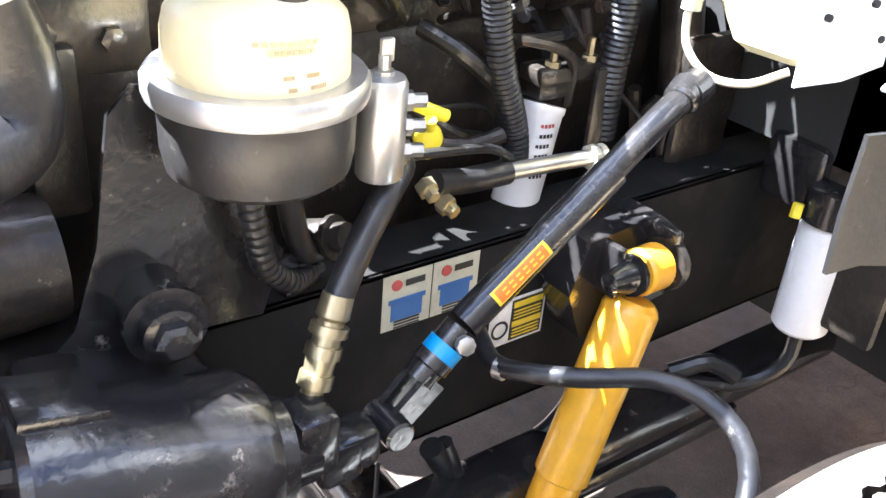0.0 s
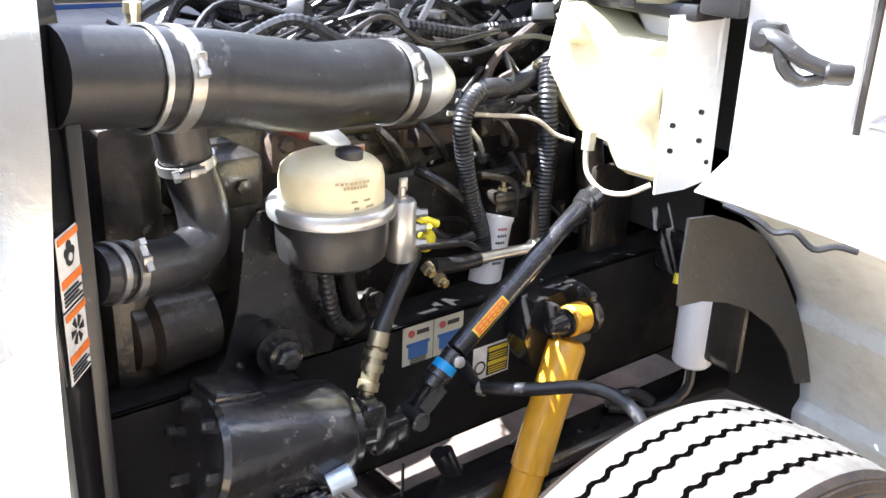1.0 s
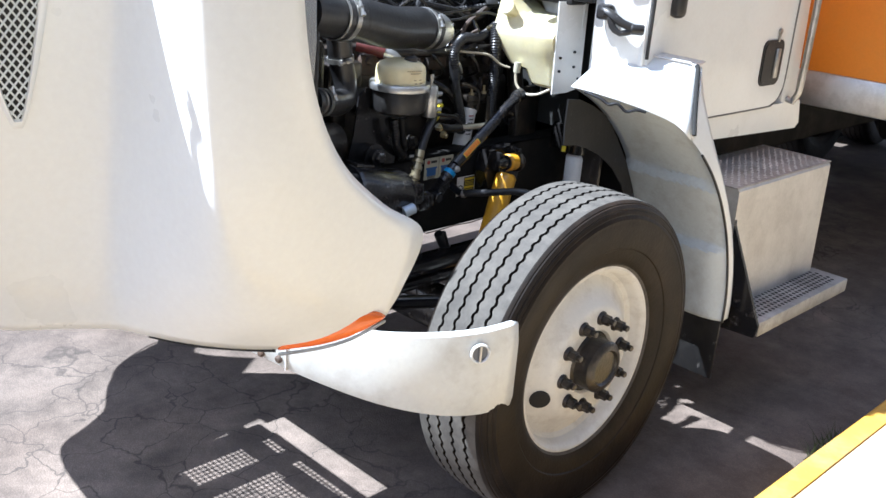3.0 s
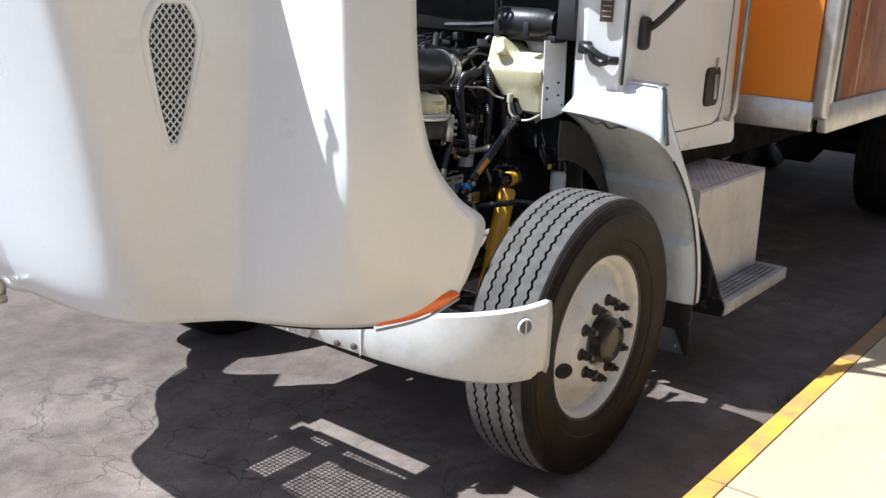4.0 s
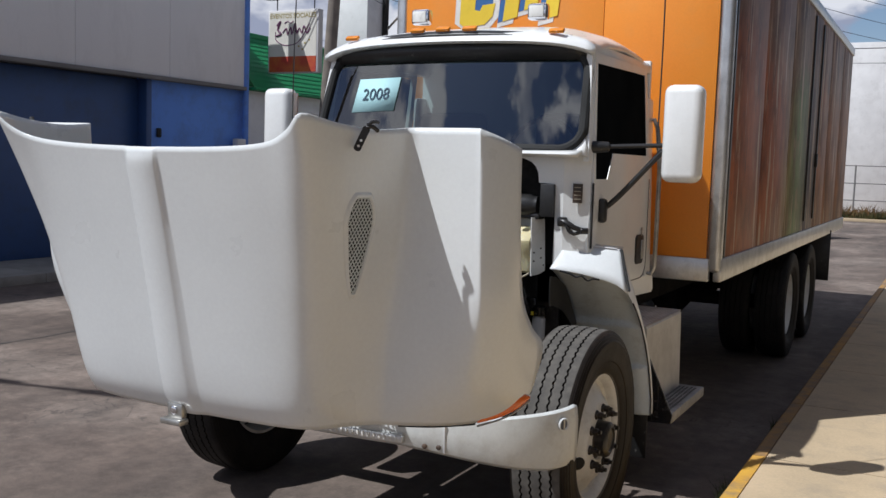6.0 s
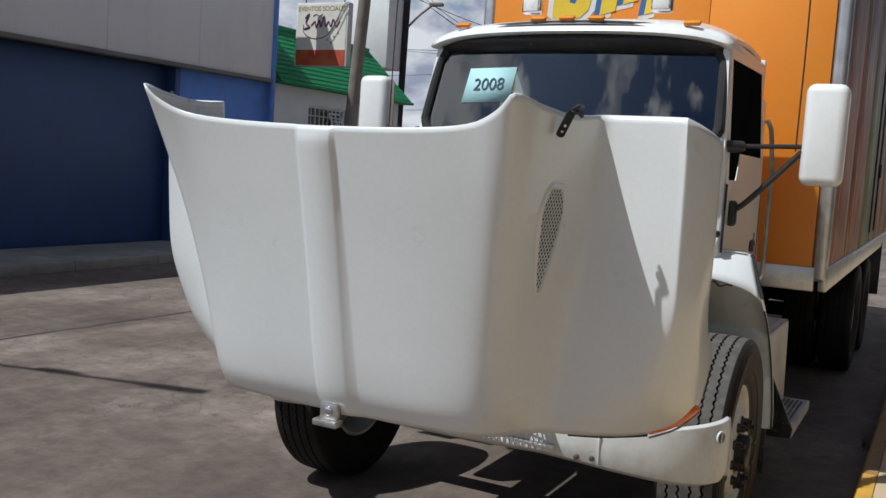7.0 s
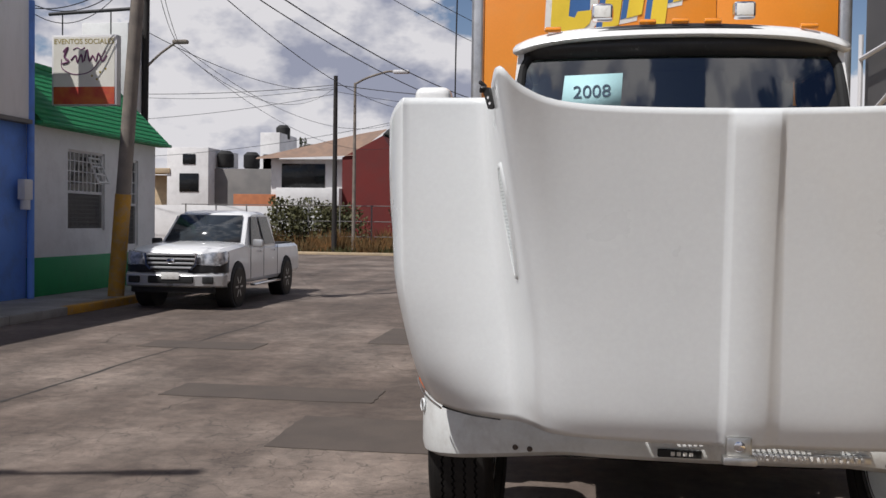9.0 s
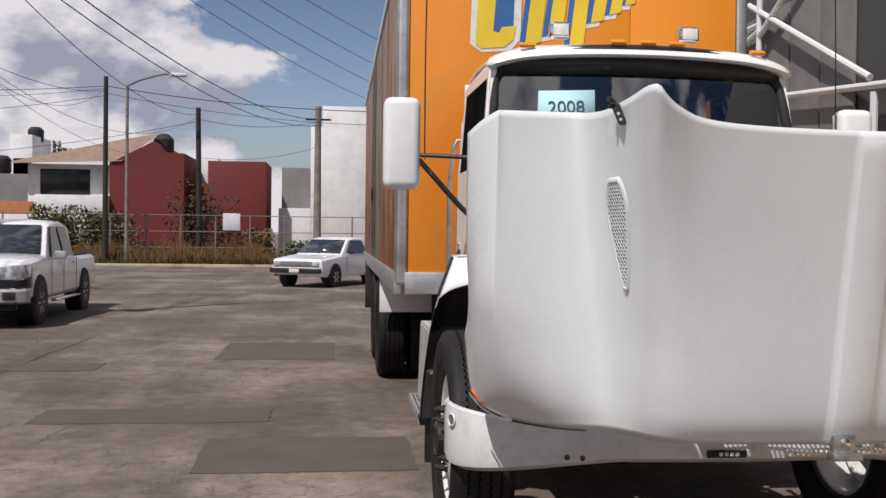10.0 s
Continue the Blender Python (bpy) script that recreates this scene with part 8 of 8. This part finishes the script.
hbox(fh, at, "balcony", (-25.9, 50.2, 4.4), (2.0, 1.6, .3), CONC)
hbox(fh, at, "wall", (-26.2, 53, 2.1), (2.6, 4, 4.2), CONC)
hbox(fh, at, "wall", (-20.0, 53, 2.3), (5.2, 5, 4.6), GREYB)
hbox(fh, at, "wall", (-21.9, 61, 3.8), (1.4, 4, 7.6), WALLW)
hbox(fh, at, "wall", (-19.4, 61, 3.0), (6.0, 4, 6.2), GREYW)
hbox(fh, at, "lean_to", (-17.8, 45.6, 1.45), (2.4, 2.4, 2.9), TILEO)
for x, y, z in ((-22.0, 51, 5.0), (-21.6, 61, 7.6), (-20.7, 52, 5.0)):
    bm = B()
    add_turned(bm, (x, y, z - .3), (0, 0, 1), [(0, .45), (.1, .5), (.8, .5), (1.0, .3)], 16)
    child_of(part("water_tank", bm, DARK, None), fh, at)
bm = B()
add_box(bm, (-20, 40.5, 1.1), (14, .15, 2.2), .01)
part("white_fence", bm, WALLW, None, "white garden wall beside the side street", category="wall", kind="structure")
# chain fence
fence = thing("wire_fence", (-8, 38.2, 0), "grey wire fence with pipe rails on the verge", "fence")
FA = (-8, 38.2, 0)
for k in range(14):
    x = -19 + 1.5 * k
    bm = B()
    add_cyl(bm, (x, 38.2, 0), (x, 38.2, 2.25), .035, n=8)
    child_of(part("post", bm, GREYB, None), fence, FA)
for z in (2.22, 1.5, .8):
    bm = B()
    add_cyl(bm, (-19.2, 38.2, z), (.6, 38.2, z), .022, n=6)
    child_of(part("rail", bm, GREYB, None), fence, FA)
bm = B()
add_box(bm, (-6.3, 38.1, 1.95), (.75, .02, .75), .01)
child_of(part("notice", bm, GREYW, None, "blank pale notice"), fence, FA)
# straw, bushes
rnd = random.Random(3)
V, Fc = [], []
for k in range(15000):
    x, y = rnd.uniform(-19, 1.5), rnd.uniform(37.0, 39.4)
    swell = .5 + .25 * math.sin(1.9 * x + 2.3 * y) + .25 * math.sin(4.3 * x - 1.7 * y + 1)
    if rnd.random() > .25 + .75 * swell:
        continue
    h = rnd.uniform(.35, 1.0) * (.55 + .95 * swell) * (1.0 if x < -4.5 else .5)
    a = rnd.uniform(0, 3.14)
    dx, dy = .018 * math.cos(a), .018 * math.sin(a)
    lx, ly = rnd.gauss(0, .26), rnd.uniform(-.25, .2)
    i = len(V)
    V += [(x - dx, y - dy, 0), (x + dx, y + dy, 0), (x + lx * .5 + dx * .8, y + ly * .5, h * .65), (x + lx * .5 - dx * .8, y + ly * .5, h * .65), (x + lx, y + ly, h)]
    Fc += [(i, i + 1, i + 2, i + 3), (i + 3, i + 2, i + 4)]
me = bpy.data.meshes.new("straw")
me.from_pydata(V, [], Fc)
me.materials.append(GRASS)
tagged(new("straw", me), "tall dry straw along the verge", "grass", kind="stuff")


TWIG = surf("dry_leaves", (0.060, 0.040, 0.018), (0.035, 0.026, 0.013), rough=0.9, scale=3)
LEAFO = surf("olive_leaves", (0.080, 0.078, 0.022), (0.045, 0.046, 0.014), rough=0.7, scale=3)


def bush(at, r, h, n, seed, label, mat=LEAF):
    rnd = random.Random(seed)
    e = thing("bush", at, label, "bush", "verge bushes")
    bm = B()
    for k in range(7):
        a = rnd.uniform(0, 6.28)
        add_tube(bm, [(0, 0, 0), (.3 * r * math.cos(a), .3 * r * math.sin(a), h * .4), (.7 * r * math.cos(a), .7 * r * math.sin(a), h * .8)], .03, n=5, step=.3, taper=.3)
    part("stem", bm, WOOD, e)
    V, Fc = [], []
    for k in range(n):
        a, q = rnd.uniform(0, 6.28), rnd.random() ** .6
        z = rnd.uniform(.1, 1)
        rr = r * q * (1 - .55 * abs(z - .45) ** 1.3) * (1 + .25 * math.sin(3 * a + seed))
        c = Vector((rr * math.cos(a), rr * math.sin(a), h * z * (1 + .15 * math.sin(2 * a))))
        s = rnd.uniform(.05, .13)
        u = Vector((rnd.uniform(-1, 1), rnd.uniform(-1, 1), rnd.uniform(-1, 1))).normalized()
        w = u.orthogonal().normalized()
        i = len(V)
        V += [c - u * s, c + w * s * .5, c + u * s, c - w * s * .5]
        Fc.append((i, i + 1, i + 2, i + 3))
    me = bpy.data.meshes.new("crown")
    me.from_pydata(V, [], Fc)
    me.materials.append(mat)
    o = new("crown", me)
    o.parent = e
    return e


bush((-13.8, 38.8, 0), 1.7, 2.3, 3400, 1, "olive green bush on the verge", LEAFO)
bush((-11.8, 39.2, 0), 1.3, 2.1, 2000, 2, "olive green bush on the verge", LEAFO)
bush((-8.3, 41.0, 0), 1.3, 3.5, 700, 4, "thin dry brown bush by the maroon wall", TWIG)
bush((-7.0, 40.6, 0), 1.1, 2.8, 500, 5, "thin dry brown bush by the maroon wall", TWIG)
bush((-5.2, 38.9, 0), .8, 1.5, 900, 6, "dry bush on the verge", GRASS)
bush((-3.4, 39.5, 0), .9, 1.0, 900, 7, "low green bush on the verge")
bush((4.2, 27, 0), 1.4, .9, 1500, 8, "low grass clump beside the road")
bush((3.2, 33, 0), 1.8, .8, 1500, 9, "low grass clump beside the road")
for k, (x, h) in enumerate(((-22.8, 7.2), (-22.0, 6.7), (-21.2, 6.6))):
    bush((x, 70, 0), .42, h, 6000, 20 + k, "dark slim cypress behind the roofs")

# green tufts along the far kerb
rnd = random.Random(12)
V, Fc = [], []
for k in range(5200):
    x = rnd.uniform(-14, 1)
    if math.sin(2.1 * x) + math.sin(.9 * x + 2) < rnd.uniform(-1.2, .8):
        continue
    y, h, a = rnd.uniform(36.75, 37.5), rnd.uniform(.08, .42), rnd.uniform(0, 3.14)
    dx, dy = .03 * math.cos(a), .03 * math.sin(a)
    lx, ly = rnd.gauss(0, .12), rnd.gauss(-.08, .1)
    i = len(V)
    V += [(x - dx, y - dy, .05), (x + dx, y + dy, .05), (x + lx, y + ly, .05 + h)]
    Fc.append((i, i + 1, i + 2))
me = bpy.data.meshes.new("green_tuft")
me.from_pydata(V, [], Fc)
me.materials.append(LEAFO)
tagged(new("green_tuft", me), "low green weeds along the end kerb", "weed", kind="stuff")

# weeds by the near kerb
rnd = random.Random(8)
V, Fc = [], []
for k in range(130):
    y = rnd.choice((.95, 1.05, 1.0, 2.6))
    x, y = kx(y) - .03 + rnd.gauss(0, .02), y + rnd.gauss(0, .05)
    lx, ly, h = rnd.gauss(0, .04), rnd.gauss(0, .04), rnd.uniform(.04, .11)
    i = len(V)
    V += [(x - .003, y, 0), (x + .003, y, 0), (x + lx, y + ly, h)]
    Fc.append((i, i + 1, i + 2))
me = bpy.data.meshes.new("kerb_weed")
me.from_pydata(V, [], Fc)
me.materials.append(LEAF)
tagged(new("kerb_weed", me), "small green weeds at the kerb", "weed", kind="stuff")

# the steel shed on the truck's driver side
DKG = surf("dark_shed", (0.075, 0.07, 0.068), (0.055, 0.052, 0.05), rough=0.7, scale=.8)
SH = (6.6, 10, 0)
shed = thing("dark_shed", SH, "dark grey shed wall with white steel bracing", "building")
# wall extended unseen to y = -13.4, where it blocks sky beside the truck
hbox(shed, SH, "wall", (6.9, 1.6, 3.6), (3.0, 30.0, 7.2), DKG)
for k, (a, b2) in enumerate((((5.2, 16.2, 5.5), (5.2, 16.2, 0)), ((5.2, 10.4, 5.5), (5.2, 10.4, 0)), ((5.2, 10.6, 3.8), (5.2, 6.6, 3.45)), ((5.2, 10.8, 5.4), (5.2, 7.1, 3.6)), ((5.2, 10.4, 4.8), (5.2, 6.9, 6.6)), ((5.2, 16.2, 5.0), (5.2, 10.4, 5.0)), ((5.2, 16.2, 3.6), (5.2, 10.4, 4.9)), ((5.2, 16.2, 2.0), (5.2, 10.4, 2.0)), ((5.2, 7.0, 3.4), (5.2, 7.0, 0)))):
    bm = B()
    add_cyl(bm, a, b2, .05, n=8)
    child_of(part("brace", bm, GREYW, None, "pale grey steel brace"), shed, SH)
for k in range(4):
    hbox(shed, SH, "sheet_panel", (5.36, 8.2 + .95 * k, 2.6), (.04, .9, 5.2), surf("grey_sheet", (.17, .155, .14), (.14, .13, .12), rough=.6), bevel=.004)


# ---- parked vehicles ----
CARW = surf("car_white", (0.80, 0.80, 0.80), (0.77, 0.77, 0.77), rough=0.22, bump=0, coat=.6)
LAMP = surf("headlamp", (0.72, 0.73, 0.75), (.30, .31, .33), rough=0.14, metal=.4, scale=13, coat=.6)
SILVER = surf("silver_paint", (0.60, 0.60, 0.60), (0.52, 0.52, 0.52), rough=0.3, metal=.5, scale=3)


def car_wheel(parent, x, y, r, w, s):
    bm = B()
    add_turned(bm, (x - w / 2, y, r), (1, 0, 0), [(0, r * .66), (0, r * .92), (w * .12, r), (w * .88, r), (w, r * .92), (w, r * .66)], 32)
    tw = part("wheel", bm, TYRE, parent)
    bm = B()
    add_turned(bm, (x + s * w * .46, y, r), (s, 0, 0), [(-.05, r * .66), (0, r * .66), (.0, r * .58), (-.03, r * .5), (-.01, r * .2), (0, .01)], 24)
    for k in range(6):
        a = k * 1.047
        add_box(bm, (x + s * w * .44, y + r * .36 * math.cos(a), r + r * .36 * math.sin(a)), (.03, .05, r * .42), .01, pose(0, 0, 0, math.degrees(a) - 90))
    part("rim", bm, STEEL, tw)


def body_loft(secs):
    """Closed body from sections: y, then half-width and height pairs from the lower edge to the top."""
    bm = B()
    rows = []
    for y, pts in secs:
        half = [Vector((x, y, z)) for x, z in pts]
        rows.append(half + [Vector((-p.x, p.y, p.z)) for p in half[::-1]])
    V = add_sheet(bm, rows)
    bm.faces.new(V[0])
    bm.faces.new(V[-1][::-1])
    return bm


def pickup(at, turn):
    e = thing("pickup_truck", (0, 0, 0), "white double cab pickup parked at the kerb", "pickup")
    W = .875
    s = lambda y, w, z0, z1: (y, [(w - .06, z0), (w, z0 + .08), (w, (z0 + z1) / 2), (w - .03, z1 - .06), (w - .10, z1), (.3, z1 + .02)])
    bm = body_loft([s(0, .76, .62, .92), s(.05, .83, .55, 1.00), s(.22, W, .42, 1.07), s(.9, W, .40, 1.12), s(1.35, W, .40, 1.15), s(1.6, W, .40, 1.12), s(3.45, W, .40, 1.08), s(3.5, W, .40, 1.08), s(5.05, W, .45, 1.08), s(5.1, W - .04, .48, 1.06)])
    part("body", bm, CARW, e, angle=30)
    c = lambda y, w, w1, z: (y, [(w, 1.02), (w1, z - .05), (w1 - .08, z), (.3, z + .02)])
    bm = body_loft([c(1.35, W - .03, W - .05, 1.10), c(1.95, W - .04, .70, 1.68), c(2.3, W - .04, .70, 1.74), c(3.0, W - .04, .70, 1.74), c(3.25, W - .04, .72, 1.68), c(3.5, W - .05, W - .08, 1.10)])
    part("cabin", bm, CARW, e, angle=30)
    bm = B()
    add_sheet(bm, [[(-.74, 1.40, 1.12), (-.62, 1.93, 1.66)], [(.74, 1.40, 1.12), (.62, 1.93, 1.66)]])
    g = part("windscreen", bm, surf("car_glass", (.03, .035, .04), (.05, .06, .07), rough=.05, bump=0, spec=.8), e, solid=.01)
    g.location.y = -.035
    for sx in (1, -1):
        for (a, b2, c2, d) in ((1.66, 2.36, 2.32, 2.02), (2.52, 3.20, 3.04, 2.46)):
            bm = B()
            add_prism(bm, [(sx * (W - .025), a, 1.10), (sx * (W - .025), b2, 1.10), (sx * .725, c2, 1.64), (sx * .725, d, 1.64)], (sx * .012, 0, 0.004))
            part("window", bm, GLASSD, e)
        for y in (1.60, 2.43, 3.38):
            box_part("door_gap", (sx * (W + .001), y, .78), (.006, .012, .62), DARK, e, bevel=0)
        for y in (2.25, 3.18):
            box_part("door_handle", (sx * (W + .012), y, .98), (.03, .14, .035), CARW, e, bevel=.01)
        box_part("mirror", (sx * (W + .12), 1.66, 1.14), (.2, .09, .15), SILVER if sx > 0 else BLACKP, e, bevel=.03)
        bm = B()
        L = [(.43, -.065, .79, .965), (.60, -.050, .785, .985), (.76, -.005, .785, 1.005), (.865, .085, .80, 1.015), (.905, .20, .83, 1.02), (.900, .31, .89, 1.01)]
        add_sheet(bm, [[(sx * (x - .03), y + .03, z0 - .005), (sx * x, y, z0), (sx * x, y, (z0 + z1) / 2), (sx * (x - .015), y + .02, z1), (sx * (x - .06), y + .08, z1 + .012)] for x, y, z0, z1 in L])
        part("headlamp", bm, LAMP, e, "clear headlamp", angle=40, solid=.012)
        bm = B()
        add_sheet(bm, [[(sx * (x - .02), y + .02, .64), (sx * x, y - .012, .66), (sx * x, y - .012, z0 - .012), (sx * (x - .03), y + .03, z0 - .004)] for x, y, z0, z1 in [(.30, -.075, .72, 0)] + L])
        part("bumper_trim", bm, BLACKP, e, "black plastic corner trim", angle=40, solid=.012)
        for y in (.85, 4.05):
            bm = B()
            add_turned(bm, (sx * (W - .28), y, .40), (sx, 0, 0), [(0, .43), (.27, .44), (.30, .42)], 32)
            part("wheel_arch", bm, DARK, e)
            car_wheel(e, sx * (W - .09), y, .37, .24, sx)
        box_part("fog_recess", (sx * .66, -.10, .53), (.20, .03, .12), DARK, e, bevel=.02)
    bm = B()
    P = [(-.89, .22), (-.86, .05), (-.70, -.06), (-.3, -.10), (.3, -.10), (.70, -.06), (.86, .05), (.89, .22)]
    add_sheet(bm, [[(x, y + .03, .40), (x * 1.005, y - .005, .43), (x * 1.01, y - .01, .60), (x, y + .03, .66)] for x, y in P])
    part("bumper", bm, SILVER, e, "silver front bumper", angle=30, solid=.02)
    box_part("bumper_intake", (0, -.115, .535), (.80, .02, .13), DARK, e, bevel=.02)
    box_part("chin", (0, .02, .36), (1.5, .10, .12), DARK, e, bevel=.02)
    box_part("grille", (0, -.03, .84), (.86, .12, .30), DARK, e, bevel=.03)
    for z, w in ((.74, .74), (.815, .82), (.89, .86), (.965, .88)):
        box_part("grille_bar", (0, -.100, z), (w, .03, .036), SILVER, e, bevel=.010)
    for sx in (1, -1):
        bm = B()
        add_prism(bm, [(sx * .44, -.085, .985), (sx * .475, -.08, .985), (sx * .455, -.085, .78), (sx * .37, -.085, .695), (sx * .34, -.085, .72), (sx * .42, -.085, .79)], (0, -.035, 0))
        part("grille_surround", bm, CHROME, e)
    box_part("grille_badge", (0, -.108, .855), (.14, .03, .09), CHROME, e, bevel=.03)
    box_part("plate", (0, -.135, .60), (.32, .01, .12), LABW, e, bevel=.003)
    box_part("bed_inside", (0, 4.25, 1.10), (1.5, 1.4, .02), DARK, e, bevel=0)
    for sx in (1, -1):
        box_part("side_step", (sx * (W + .03), 2.5, .36), (.12, 1.7, .05), CHROME, e, bevel=.02)
    e.matrix_basis = at @ pose(0, 0, 0, 0, 0, turn) @ Matrix.Scale(.95, 4)
    return e


pickup(Matrix.Translation((-7.1, 10.25, 0)), 2)


def hatchback(at, turn):
    e = thing("small_car", (0, 0, 0), "white boxy older car waiting at the junction", "car")
    W = .80
    s = lambda y, w, z0, z1: (y, [(w - .05, z0), (w, z0 + .1), (w, (z0 + z1) / 2), (w - .03, z1 - .05), (w - .08, z1), (.3, z1 + .01)])
    part("body", body_loft([s(0, .74, .35, .72), s(.06, W - .02, .30, .78), s(.9, W, .28, .86), s(1.3, W, .28, .90), s(3.9, W, .28, .90), s(4.1, W - .05, .34, .86)]), CARW, e, angle=30)
    c = lambda y, w, w1, z: (y, [(w, .86), (w1, z - .04), (w1 - .06, z), (.3, z + .01)])
    part("cabin", body_loft([c(1.25, W - .04, W - .06, .90), c(1.95, W - .04, .60, 1.34), c(2.3, W - .04, .60, 1.38), c(3.1, W - .04, .60, 1.37), c(3.8, W - .05, W - .10, .92)]), CARW, e, angle=30)
    gm = bpy.data.materials["car_glass"]
    bm = B()
    add_sheet(bm, [[(-.68, 1.30, .94), (-.54, 1.92, 1.31)], [(.68, 1.30, .94), (.54, 1.92, 1.31)]])
    part("windscreen", bm, gm, e, solid=.01).location.y = -.03
    for sx in (1, -1):
        bm = B()
        add_prism(bm, [(sx * (W - .035), 1.5, .93), (sx * (W - .035), 2.9, .93), (sx * .625, 2.75, 1.30), (sx * .625, 2.0, 1.30)], (sx * .012, 0, .004))
        part("window", bm, gm, e)
        box_part("headlamp", (sx * .60, -.005, .66), (.22, .06, .13), LAMP, e, bevel=.02)
        box_part("mirror", (sx * (W + .07), 1.62, .97), (.14, .08, .10), BLACKP, e, bevel=.02)
        for y in (.80, 3.2):
            bm = B()
            add_turned(bm, (sx * (W - .22), y, .32), (sx, 0, 0), [(0, .34), (.21, .35), (.235, .33)], 28)
            part("wheel_arch", bm, DARK, e)
            car_wheel(e, sx * (W - .07), y, .29, .18, sx)
        box_part("door_gap", (sx * (W + .001), 1.5, .62), (.006, .012, .5), DARK, e, bevel=0)
    box_part("grille", (0, -.01, .66), (.98, .04, .12), GREYB, e, bevel=.01)
    box_part("bumper", (0, -.05, .47), (1.56, .14, .13), BLACKP, e, bevel=.03)
    box_part("plate", (0, -.13, .47), (.30, .01, .10), LABW, e, bevel=.003)
    e.matrix_basis = at @ pose(0, 0, 0, 0, 0, turn)
    return e


hatchback(Matrix.Translation((-2.75, 21.7, 0)), -27)
